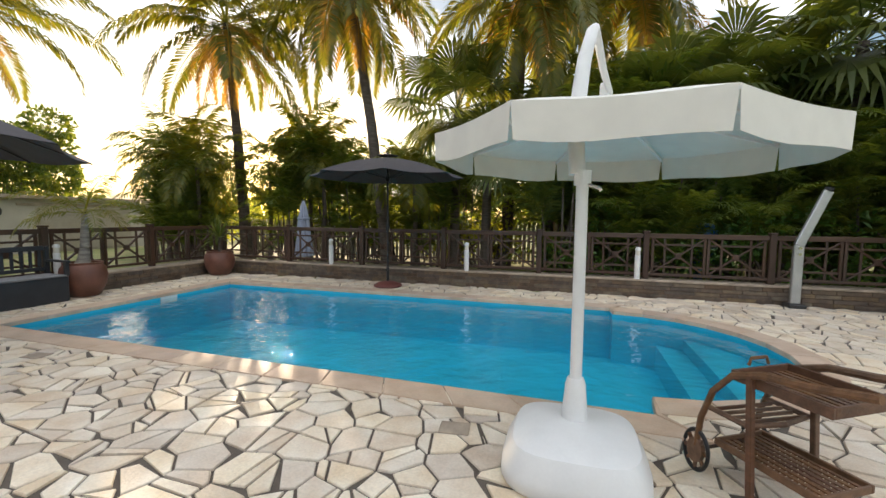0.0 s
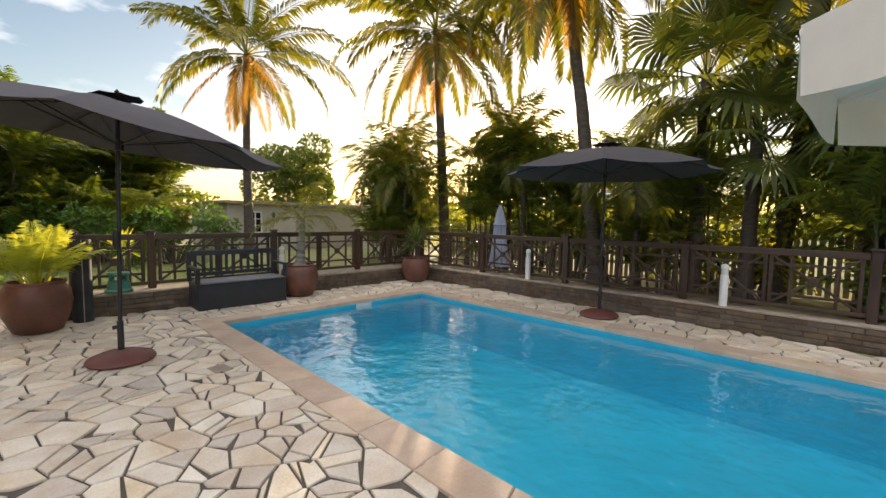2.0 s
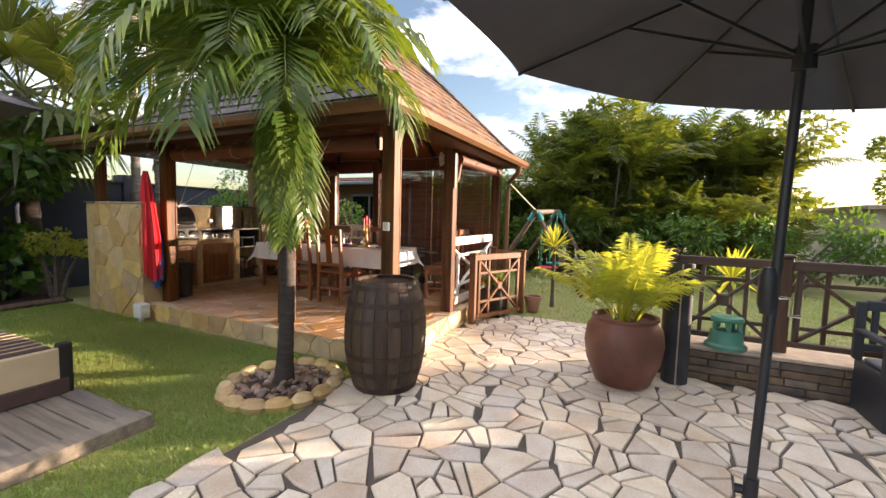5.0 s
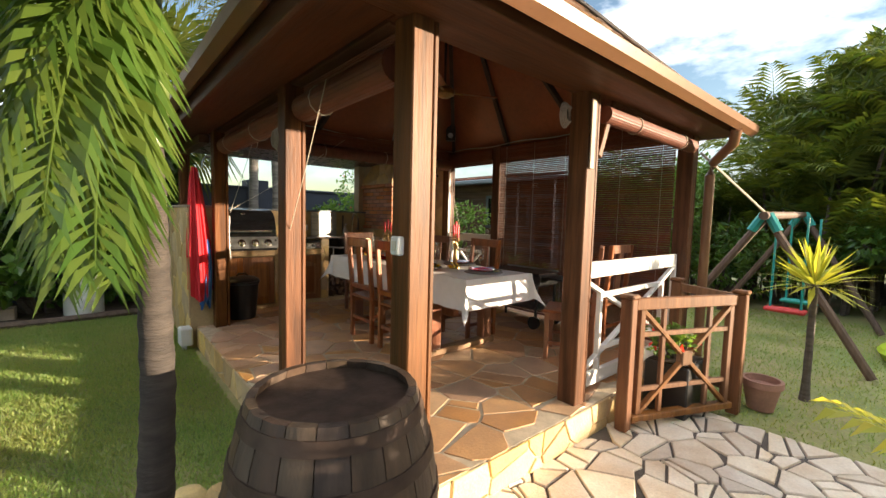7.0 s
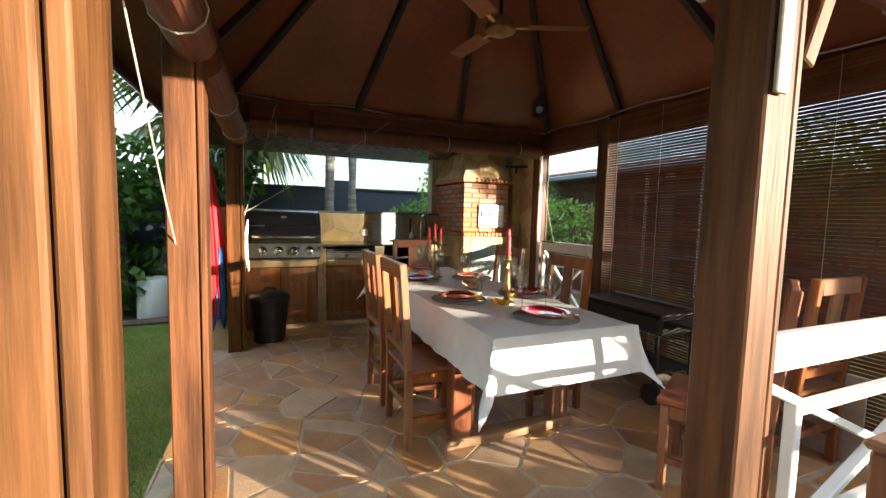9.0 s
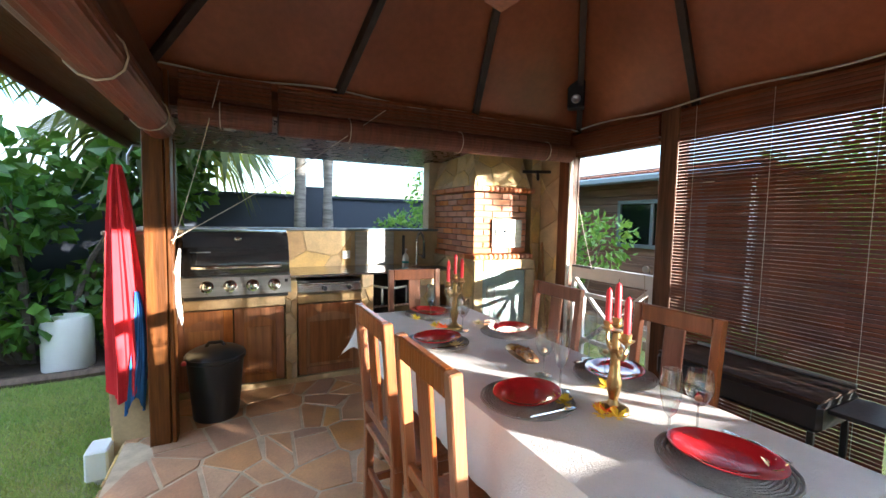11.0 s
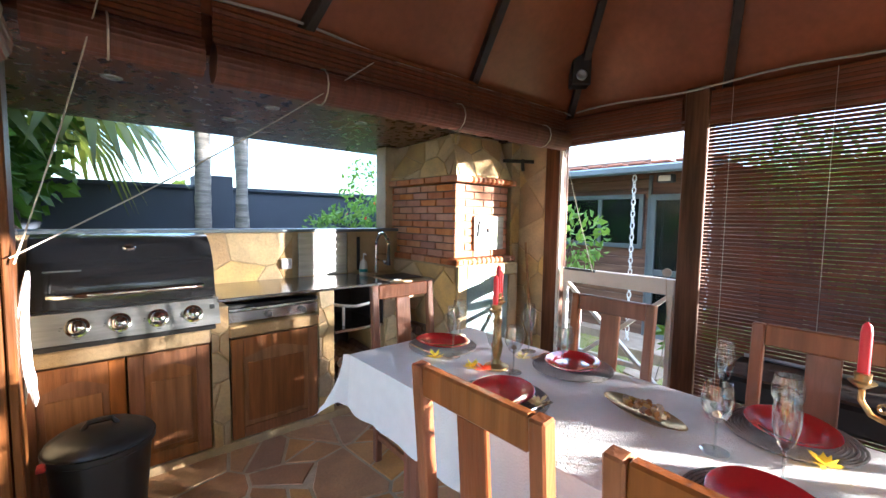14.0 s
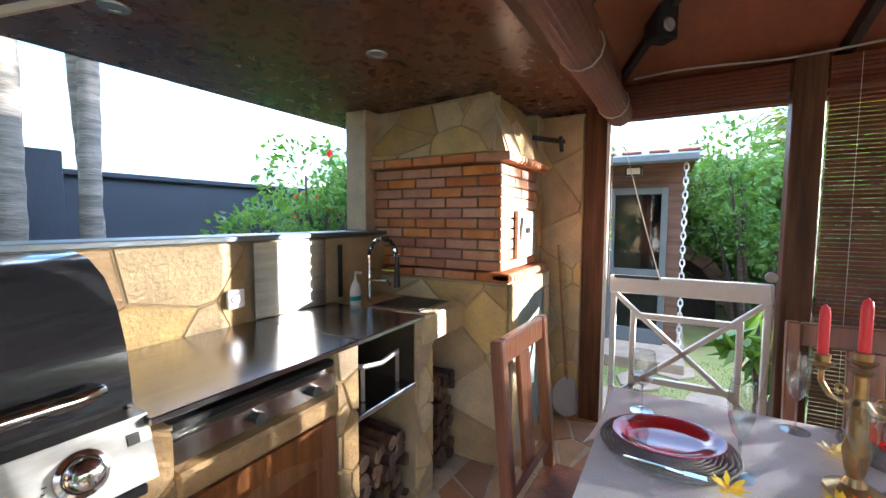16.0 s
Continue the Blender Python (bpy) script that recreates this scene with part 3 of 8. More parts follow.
# ---- timber fence ----
def fence_bay(parent, p, q, z0, z1, wd, motifs=2, end_post=False):
    """Rails and crossed panels between two posts at p and q."""
    p, q = Vector((*p, 0)), Vector((*q, 0))
    d = (q - p)
    ln = d.length
    u = d.normalized()
    at = lambda s, z: p + u * s + Vector((0, 0, z))
    nrm = (-u.y, u.x, 0)
    part("top_rail", Geo().bar(at(0.05, z1), at(ln - 0.05, z1), 0.045, 0.085, 0.006, (0, 0, 1)), wd[0], parent)
    part("bottom_rail", Geo().bar(at(0.05, z0), at(ln - 0.05, z0), 0.07, 0.05, 0.006, (0, 0, 1)), wd[0], parent)
    w = (ln - 0.16) / motifs
    for k in range(motifs):
        s0, s1 = 0.08 + k * w + 0.03, 0.08 + (k + 1) * w - 0.03
        lo, hi = z0 + 0.025, z1 - 0.04
        sm, zm = (s0 + s1) / 2, (lo + hi) / 2
        for s in (s0, s1):
            part("stile", Geo().bar(at(s, lo), at(s, hi), 0.045, 0.045, 0.005, nrm), wd[1], parent)
        for s in (s0 + (s1 - s0) * 0.24, s0 + (s1 - s0) * 0.76):
            part("inner_stile", Geo().bar(at(s, lo), at(s, hi), 0.035, 0.03, 0.004, nrm), wd[1], parent)
        part("brace", Geo().bar(at(s0, lo), at(s1, hi), 0.03, 0.045, 0.004, nrm), wd[1], parent)
        part("brace", Geo().bar(at(s0, hi), at(s1, lo), 0.03, 0.045, 0.004, nrm), wd[1], parent)
        for z in (zm - 0.2, zm + 0.2):
            part("cross_bar", Geo().bar(at(s0, z), at(s1, z), 0.028, 0.035, 0.004, (0, 0, 1)), wd[0], parent)
        part("boss", Geo().box(-0.055, -0.03, -0.055, 0.055, 0.03, 0.055, 0.012, Matrix.Translation(at(sm, zm)) @ Matrix.Rotation(math.atan2(u.y, u.x), 4, "Z")), wd[1], parent)


def fence_post(parent, x, y, z0, z1, material, s=0.10):
    part("post", Geo().box(x - s / 2, y - s / 2, z0, x + s / 2, y + s / 2, z1, 0.008), material, parent)
    part("post_cap", Geo().box(x - s / 2 - 0.012, y - s / 2 - 0.012, z1 + 0.001, x + s / 2 + 0.012, y + s / 2 + 0.012, z1 + 0.03, 0.01), material, parent)


fence_n = thing("fence", "dark brown timber fence with crossed panels on a kerb", "fence", kind="structure")
xs = [-8.5, -6.48, -4.53, -2.60, -0.63, 1.28, 3.22, 5.16]
for x in xs:
    fence_post(fence_n, x, 8.22, 0.327, 1.17, M["dwood_z"])
for a, b in zip(xs, xs[1:]):
    fence_bay(fence_n, (a, 8.22), (b, 8.22), 0.41, 1.11, (M["dwood_x"], M["dwood_z"]))
fence_w = thing("fence", "dark brown timber fence with crossed panels beside the garden", "fence", kind="structure")
ys = [1.74, 2.64, 4.54, 6.38, 8.10]
for y in ys[:-1]:
    fence_post(fence_w, -8.52, y, 0.327, 1.19, M["dwood_z"])
for a, b in zip(ys, ys[1:]):
    fence_bay(fence_w, (-8.52, a), (-8.52, b), 0.41, 1.12, (M["dwood_y"], M["dwood_z"]), 1 if b - a < 1.2 else 2)

# ---- kiosk ----
KX0, KX1, KY0, KY1 = -10.95, -7.06, -5.85, -0.70
slab = solid("kiosk_floor", Geo().box(KX0, KY0, -0.1, KX1, KY1, K - 0.012), M["kgrout"], "raised kiosk floor of orange-brown crazy stone with pale joints", "floor", "structure")

roof = thing("roof", "steep shingled hip roof of the garden kiosk", "roof", kind="structure")
RX0, RX1, RY0, RY1, RZ = -10.92, -6.82, -4.72, -0.48, 2.40
APEX = Vector((-8.95, -2.54, 4.56))


def roof_side(a, b, material, seed):
    """Shingle courses on the slope from eave a-b up to the apex."""
    a, b = Vector(a), Vector(b)
    rr = random.Random(seed)
    nrm = (b - a).cross(APEX - a).normalized()
    if nrm.z < 0:
        nrm = -nrm
    mid = (a + b) / 2
    rise = (APEX - mid).length
    n = int(rise / 0.16)
    g = Geo()
    for i in range(n):
        t0, t1 = i / n, min(1, (i + 1.25) / n)
        l0, r0 = a.lerp(APEX, t0), b.lerp(APEX, t0)
        l1, r1 = a.lerp(APEX, t1), b.lerp(APEX, t1)
        w0 = (r0 - l0).length
        m = max(1, int(w0 / 0.17))
        off = rr.random()
        cuts = [0.0] + sorted(min(0.999, max(0.001, (k + off + rr.uniform(-0.15, 0.15)) / m)) for k in range(m)) + [1.0]
        for s0, s1 in zip(cuts, cuts[1:]):
            if s1 - s0 < 0.01 or (s1 - s0) * w0 < 0.01:
                continue
            e = 0.004 / max(w0, 0.05)
            up = nrm * (0.022 + rr.uniform(0, 0.008))
            q = [l0.lerp(r0, s0 + e) + up, l0.lerp(r0, s1 - e) + up, l1.lerp(r1, s1 - e) + nrm * 0.004, l1.lerp(r1, s0 + e) + nrm * 0.004]
            lowq = [l0.lerp(r0, s0 + e), l0.lerp(r0, s1 - e)]
            g.add([*q, *lowq], [(0, 1, 2, 3), (4, 5, 1, 0)])
    ob = part("shingles", g, material, roof)
    ob["kind"] = "stuff"


cor = [Vector((RX0, RY0, RZ)), Vector((RX1, RY0, RZ)), Vector((RX1, RY1, RZ)), Vector((RX0, RY1, RZ))]
roof_side(cor[1], cor[2], M["shingle_shade"], 1)
roof_side(cor[2], cor[3], M["shingle"], 2)
roof_side(cor[3], cor[0], M["shingle"], 3)
roof_side(cor[0], cor[1], M["shingle"], 4)
for c in cor:
    part("hip_cap", Geo().bar(c + Vector((0, 0, 0.03)), APEX + Vector((0, 0, 0.03)), 0.11, 0.03, 0.006), M["cap"], roof, "pale hip capping")
part("roof_deck", Geo().add([*cor, APEX], [(0, 1, 4), (1, 2, 4), (2, 3, 4), (3, 0, 4)]), M["rib"], roof)
# fascia boards and gutters along the eaves
part("fascia", Geo().box(RX0, RY1 - 0.02, RZ - 0.065, RX1, RY1 + 0.005, RZ + 0.02, 0.004), M["beam_x"], roof)
part("fascia", Geo().box(RX1 - 0.02, RY0 - 1.45, RZ - 0.12, RX1 + 0.005, RY1 - 0.03, RZ + 0.02, 0.004), M["beam_y"], roof)
part("fascia", Geo().box(RX0 - 0.005, RY0, RZ - 0.055, RX0 + 0.02, RY1 - 0.03, RZ + 0.02, 0.004), M["beam_y"], roof)
g = Geo()
prof = [(0.0, 0.05), (0.012, 0.0), (0.06, -0.035), (0.11, 0.0), (0.12, 0.055)]
for (ox, oy), du, dn, ln in (((RX0 - 0.1, RY1 + 0.006), (1, 0), (0, 1), RX1 - RX0 + 0.2),):
    v = [(ox + du[0] * s + dn[0] * a, oy + du[1] * s + dn[1] * a, RZ - 0.02 + b) for s in (0, ln) for a, b in prof]
    v += [(ox + du[0] * s + dn[0] * a * 0.92, oy + du[1] * s + dn[1] * a * 0.92 + 0.003, RZ - 0.014 + b) for s in (0, ln) for a, b in prof]
    g.add(v, [(i, i + 1, i + 6, i + 5) for i in range(4)] + [(i + 10, i + 15, i + 16, i + 11) for i in range(4)] + [(4, 9, 19, 14), (0, 10, 15, 5)] + [(0, 1, 2, 3, 4)[::-1], (5, 6, 7, 8, 9)])
part("gutter", g, M["gutter"], roof, "brown half-round gutter")
g = Geo()
v = [(RX1 + 0.006 + a, s, RZ - 0.02 + b) for s in (RY1 + 0.1, RY0 - 1.5) for a, b in prof]
g.add(v, [(i, i + 1, i + 6, i + 5) for i in range(4)])
part("gutter", g, M["gutter"], roof)
# soffit boarding just inside the eaves
part("soffit", Geo().box(RX0 + 0.02, -0.80, RZ - 0.05, RX1 - 0.02, RY1 - 0.02, RZ - 0.03), M["beam_x"], roof)
part("soffit", Geo().box(-7.2, RY0 - 1.4, RZ - 0.051, RX1 - 0.02, -0.80, RZ - 0.031), M["beam_y"], roof)
part("soffit", Geo().box(RX0 + 0.02, RY0 + 0.02, RZ - 0.051, -10.78, -0.80, RZ - 0.031), M["beam_y"], roof)
part("down_pipe", Geo().tube([(RX0 + 0.35, RY1 + 0.06, RZ - 0.05), (RX0 + 0.3, RY1 + 0.03, RZ - 0.16), (-10.82, -0.66, RZ - 0.30), (-10.83, -0.68, RZ - 0.42), (-10.83, -0.68, 0.02)], 0.045, 10), M["gutter"], roof, "brown down pipe", True)

# lean-to over the kitchen
LZ0, LZ1 = 2.58, 2.46
part("lean_to_deck", Geo().add([(RX0, -4.60, LZ0), (RX1, -4.60, LZ0), (RX1, -6.15, LZ1), (RX0, -6.15, LZ1)], [(0, 1, 2, 3)[::-1]]), M["rib"], roof)
g = Geo()
rr = random.Random(9)
for i in range(10):
    y0, y1 = -6.18 + i * 0.157, -6.18 + (i + 1.2) * 0.157
    z0, z1 = LZ1 + (y0 + 6.15) * (LZ0 - LZ1) / 1.55, LZ1 + (y1 + 6.15) * (LZ0 - LZ1) / 1.55
    x = RX0 - 0.02
    while x < RX1:
        w = rr.uniform(0.14, 0.22)
        u = 0.024 + rr.uniform(0, 0.008)
        x2 = min(x + w, RX1 + 0.02)
        g.add([(x, y0, z0 + u), (x2 - 0.004, y0, z0 + u), (x2 - 0.004, y1, z1 + 0.004), (x, y1, z1 + 0.004), (x, y0, z0), (x2 - 0.004, y0, z0)], [(0, 1, 2, 3), (4, 5, 1, 0)])
        x = x2
ob = part("shingles", g, M["shingle_shade"], roof)
ob["kind"] = "stuff"
part("fascia", Geo().box(RX0, -6.20, 2.345, RX1, -6.17, LZ1 + 0.02, 0.004), M["beam_x"], roof)

# ceiling boards under the roof, with dark ribs
ceil = Geo()
cx0, cx1, cy0, cy1, cz = -10.78, -7.16, -4.40, -0.78, 2.50
top = APEX - Vector((0, 0, 0.22))
ceil.add([(cx0, cy0, cz), (cx1, cy0, cz), (cx1, cy1, cz), (cx0, cy1, cz), top], [(0, 4, 1), (1, 4, 2), (2, 4, 3), (3, 4, 0)])
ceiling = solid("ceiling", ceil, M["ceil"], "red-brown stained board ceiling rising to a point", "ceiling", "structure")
CC = [Vector((cx0, cy0, cz)), Vector((cx1, cy0, cz)), Vector((cx1, cy1, cz)), Vector((cx0, cy1, cz))]
for k in range(4):
    a, b = CC[k], CC[(k + 1) % 4]
    for s in (0.0, 0.34, 0.67):
        p = a.lerp(b, s) - Vector((0, 0, 0.03))
        q = (top if s == 0 else (a.lerp(b, s)).lerp(top, 0.72)) - Vector((0, 0, 0.03))
        part("rafter", Geo().bar(p, q, 0.05, 0.07, 0.004), M["rib"], ceiling)
def soffit_z(y):
    """The underside of the kitchen's gently sloping ceiling."""
    return 2.41 + (y + 4.45) * 0.041


sy0, sy1 = -6.16, -4.45
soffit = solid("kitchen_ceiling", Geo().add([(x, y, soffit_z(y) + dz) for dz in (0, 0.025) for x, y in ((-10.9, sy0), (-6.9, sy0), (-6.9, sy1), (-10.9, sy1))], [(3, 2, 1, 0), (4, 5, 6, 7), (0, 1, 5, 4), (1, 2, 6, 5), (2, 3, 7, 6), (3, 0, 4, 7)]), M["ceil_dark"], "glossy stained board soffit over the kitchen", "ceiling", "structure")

# posts and ring beams
frame_t = thing("kiosk_frame", "varnished square timber posts and beams of the kiosk", "timber frame", kind="structure")
POSTS = [(-7.325, -0.80), (-8.775, -0.83), (-10.70, -0.845), (-7.275, -2.17), (-7.29, -4.37), (-10.70, -4.42), (-10.70, -3.32), (-7.16, -5.78)]
for k, (x, y) in enumerate(POSTS):
    z0 = K - 0.01 if k != 7 else 1.57
    s = 0.072 if k < 7 else 0.06
    zt = 2.56 if k < 7 else 2.36
    pg = Geo().box(x - 0.56 * s, y - s, z0, x + s, y + s, zt, 0.006).box(x - s, y - s + 0.003, z0, x - 0.56 * s - 0.006, y + s - 0.003, zt, 0.005)
    part("post", pg, M["post"], frame_t)
for y in (-0.845, -4.40):
    part("beam", Geo().box(-10.78, y - 0.045, 2.36, -7.22, y + 0.045, 2.53, 0.006), M["beam_x"], frame_t)
for x in (-7.29, -10.70):
    part("beam", Geo().box(x - 0.045, -4.35, 2.36, x + 0.045, -0.90, 2.53, 0.006), M["beam_y"], frame_t)
part("beam", Geo().box(-7.21, -5.9, 2.255, -7.11, -4.45, 2.345, 0.006), M["beam_y"], frame_t)
for s in (-1,):
    part("corner_brace", Geo().bar((-8.88, -0.80, 1.95), (-9.06, -0.80, 2.40), 0.07, 0.05, 0.005), M["post"], frame_t)
part("pale_board", Geo().bar((-8.735, -0.745, 2.30), (-8.735, -0.745, 1.85), 0.05, 0.012, 0.003, (0, 1, 0)), M["cap"], frame_t)
part("white_trim", Geo().box(-10.66, -4.36, K, -10.63, -4.33, 2.30, 0.004), M["white"], frame_t, "white painted edge trim")


# roller blinds of thin wooden slats
def rolled_blind(p, q, r, hang, axis):
    """A blind rolled up under a beam, with its ties and a short hanging valance."""
    b = thing("rolled_blind", "rolled-up brown wooden slat blind under the beam", "blind", *((Vector(p) + Vector(q)) / 2), group="rolled blinds")
    o = (Vector(p) + Vector(q)) / 2
    p, q = Vector(p) - o, Vector(q) - o
    u = (q - p).normalized()
    side = Vector((-u.y, u.x, 0))
    g = Geo()
    n = 22
    v, f = [], []
    for k in range(n):
        a = 2 * math.pi * k / n
        for e in (-0.35, 0.35):
            rr2 = r * (1.0 if e < 0 else 0.97)
            c = side * math.cos(a + e * 2 * math.pi / n) * rr2 + Vector((0, 0, math.sin(a + e * 2 * math.pi / n) * rr2))
            v += [p + c, q + c]
    m = len(v) // 2
    for k in range(m):
        f.append((2 * k, 2 * k + 1, (2 * k + 3) % len(v), (2 * k + 2) % len(v)))
    f += [tuple(range(0, len(v), 2)), tuple(range(1, len(v), 2))[::-1]]
    g.add(v, f)
    part("roll", g, M["blind"], b)
    for k in range(7):
        z = r + 0.015 + k * hang / 7
        off = side * 0.0
        part("slat", Geo().bar(p + Vector((0, 0, z)) + off, q + Vector((0, 0, z)) + off, 0.012, hang / 7 - 0.006, 0.002, (0, 0, 1)), M["blind"], b)
    ln = (q - p).length
    for s in np.arange(0.3, ln, 0.9):
        c = p + u * s
        pts = [c + side * math.cos(a) * (r + 0.006) + Vector((0, 0, math.sin(a) * (r + 0.006))) for a in np.linspace(0, 2 * math.pi, 13)]
        part("tie", Geo().tube(pts, 0.004, 5, False), M["rope"], b)
    return b


rolled_blind((-10.55, -4.27, 2.325), (-7.98, -4.27, 2.30), 0.08, 0.17, "x")
rolled_blind((-7.94, -4.27, 2.31), (-7.42, -4.27, 2.31), 0.075, 0.17, "x")
rolled_blind((-7.32, -4.24, 2.21), (-7.32, -2.28, 2.21), 0.085, 0.10, "y")
rolled_blind((-7.32, -2.07, 2.21), (-7.32, -0.95, 2.21), 0.085, 0.10, "y")
rolled_blind((-10.58, -0.775, 2.24), (-8.92, -0.775, 2.24), 0.06, 0.06, "x")


def dropped_blind(y0, y1, z0, z1, label):
    b = thing("slat_blind", label, "blind", -10.63, (y0 + y1) / 2, z0, group="lowered blinds")
    hw = (y1 - y0) / 2
    n = int((z1 - z0) / 0.0235)
    rr = random.Random(int(y0 * 100))
    me = Geo().box(-0.004, -hw, -0.0100, 0.004, hw, 0.0100, 0.002).mesh("slat", M["blind"])
    for k in range(n):
        o = piece("slat", me, b, pose(rr.uniform(-0.002, 0.002), 0, 0.012 + k * (z1 - z0) / n, 0, rr.uniform(-16, 6), 0))
    for s in np.linspace(-hw + 0.12, hw - 0.12, 3):
        part("cord", Geo().tube([(0.008, s, 0), (0.008, s, z1 - z0)], 0.0015, 5), M["rope"], b)
    part("bottom_bar", Geo().box(-0.012, -hw, -0.03, 0.012, hw, -0.004, 0.004), M["blind"], b)


dropped_blind(-3.24, -2.06, 0.30, 2.52, "lowered brown wooden slat blind with light gaps")
dropped_blind(-2.04, -0.93, 0.30, 2.52, "lowered brown wooden slat blind with light gaps")
b = thing("rolled_blind", "rolled-up brown wooden slat blind above the side gate", "blind", -10.63, -3.87, 2.3, group="rolled blinds")
for k in range(9):
    part("slat", Geo().box(-0.006, -0.46, k * 0.024 + 0.0, 0.006, 0.46, k * 0.024 + 0.018, 0.002), M["blind"], b)


# white crossed balustrades
def white_rail(parent, p, q, z0, z1, flat):
    p, q = Vector((*p, 0)), Vector((*q, 0))
    d = q - p
    ln, u = d.length, d.normalized()
    at = lambda s, z: p + u * s + Vector((0, 0, z))
    nrm = (-u.y, u.x, 0)
    part("top_rail", Geo().bar(at(0, z1 - 0.05), at(ln, z1 - 0.05), 0.04, 0.12, 0.006, (0, 0, 1)), M["white"], parent)
    part("bottom_rail", Geo().bar(at(0, z0 + 0.05), at(ln, z0 + 0.05), 0.04, 0.11, 0.006, (0, 0, 1)), M["white"], parent)
    lo, hi = z0 + 0.105, z1 - 0.11
    a, c = ln * 0.17, ln * 0.83
    for s in (0.025, ln - 0.025):
        part("stile", Geo().bar(at(s, lo), at(s, hi), 0.035, 0.045, 0.004, nrm), M["white"], parent)
    zm0, zm1 = lo + (hi - lo) * 0.22, hi - (hi - lo) * 0.2
    for s in (a, c):
        part("inner_stile", Geo().bar(at(s, lo), at(s, hi - 0.12), 0.035, 0.04, 0.004, nrm), M["white"], parent)
    part("cross_bar", Geo().bar(at(a, zm1), at(c, zm1), 0.035, 0.04, 0.004, (0, 0, 1)), M["white"], parent)
    part("cross_bar", Geo().bar(at(a, zm0), at(c, zm0), 0.035, 0.04, 0.004, (0, 0, 1)), M["white"], parent)
    part("brace", Geo().bar(at(0.03, lo), at(ln - 0.03, hi), 0.03, 0.04, 0.004, nrm), M["white"], parent)
    part("brace", Geo().bar(at(0.03, hi), at(ln - 0.03, lo), 0.03, 0.04, 0.004, nrm), M["white"], parent)


bal = thing("balustrade", "white painted timber balustrade with crossed bars", "balustrade", kind="structure")
white_rail(bal, (-8.88, -0.87), (-10.62, -0.87), 0.25, 1.19, 0)
gate_w = thing("garden_gate", "white painted timber gate with crossed bars between posts", "gate", kind="structure")
white_rail(gate_w, (-10.69, -4.31), (-10.69, -3.41), 0.30, 1.26, 0)
part("latch", Geo().box(-10.66, -4.28, 1.255, -10.64, -4.0, 1.275, 0.003), M["black"], gate_w)

# low brown gate and planter rail by the path
gate_b = thing("low_gate", "brown varnished timber half-gate with crossed bars", "gate", kind="structure")
fence_post(gate_b, -9.05, -0.58, 0.02, 0.97, M["gwood"], 0.085)
fence_post(gate_b, -10.02, -0.16, 0.02, 0.97, M["gwood"], 0.085)
fence_bay(gate_b, (-9.05, -0.58), (-10.02, -0.16), 0.10, 0.93, (M["gwood"], M["gwood"]), 1)
fence_post(gate_b, -10.25, -0.70, 0.02, 0.98, M["gwood"], 0.085)
part("top_rail", Geo().bar((-10.25, -0.66, 0.93), (-10.04, -0.2, 0.93), 0.04, 0.07, 0.005), M["gwood"], gate_b)
part("bottom_rail", Geo().bar((-10.25, -0.66, 0.2), (-10.04, -0.2, 0.2), 0.04, 0.05, 0.005), M["gwood"], gate_b)

# ---- boundary walls, garage, house ----
dwall = solid("wall_south", Geo().box(-22, -8.35, -0.05, 6, -8.05, 1.98).box(-22, -8.39, 1.98, 6, -8.01, 2.03, 0.01), M["dwall"], "dark slate-blue rendered garden wall", "wall", "structure")
part("pier", Geo().box(-8.95, -8.42, -0.02, -8.55, -7.99, 2.16, 0.01), M["dwall"], dwall)
part("pier", Geo().box(-5.0, -8.42, -0.02, -4.6, -7.99, 2.16, 0.01), M["dwall"], dwall)
bedm = solid("planting_bed", Geo().box(-22, -8.05, -0.02, -10.95, -7.3, 0.03).box(-7.1, -8.05, -0.02, 4, -6.6, 0.03), M["mulch"], "brown mulch bed along the wall", "planting bed", "structure")
part("bed_edge", Geo().tube([(x, -6.6 + 0.05 * math.sin(x * 3), 0.03) for x in np.arange(-7.0, 4, 0.4)], 0.05, 6), M["wood_old"], bedm)

garage = thing("garage", "cream rendered garage with a beige ribbed door", "garage", -18.6, 9.5, 0)
part("wall", Geo().box(-5.0, -2.55, -0.05, 0, 9.0, 1.95), M["render_w"], garage)
part("roof", Geo().box(-5.2, -2.75, 1.95, 0.25, 9.2, 2.07, 0.01), M["cap"], garage, "flat pale roof edge")
part("lintel", Geo().box(0.002, -0.25, 1.70, 0.05, 8.7, 1.80, 0.004), M["cap"], garage)
for y0, y1 in ((0.35, 3.6), (4.4, 7.6)):
    gd = part("garage_door", Geo().box(0.001, y0 - 0.05, 0.0, 0.004, y1 + 0.05, 1.66), M["garage_d"], garage, "beige ribbed roller door")
    for k in range(16):
        part("slat", Geo().box(0.005, y0, 0.05 + k * 0.1, 0.03, y1, 0.144 + k * 0.1, 0.01), M["garage_d"], gd)
wi = part("window", Geo().box(0.003, -1.75, 0.75, 0.04, -1.70, 1.65).box(0.003, -1.25, 0.75, 0.04, -1.20, 1.65).box(0.003, -1.69, 1.6, 0.04, -1.26, 1.65).box(0.003, -1.69, 0.75, 0.04, -1.26, 0.8).box(0.003, -1.50, 0.81, 0.035, -1.46, 1.59).box(0.003, -1.69, 1.05, 0.033, -1.51, 1.08).box(0.003, -1.69, 1.32, 0.033, -1.51, 1.35).box(0.003, -1.45, 1.05, 0.033, -1.26, 1.08).box(0.003, -1.45, 1.32, 0.033, -1.26, 1.35), M["white"], garage, "white glazing bars")
part("pane", Geo().box(0.004, -1.69, 0.8, 0.012, -1.26, 1.6), M["enamel"], wi)
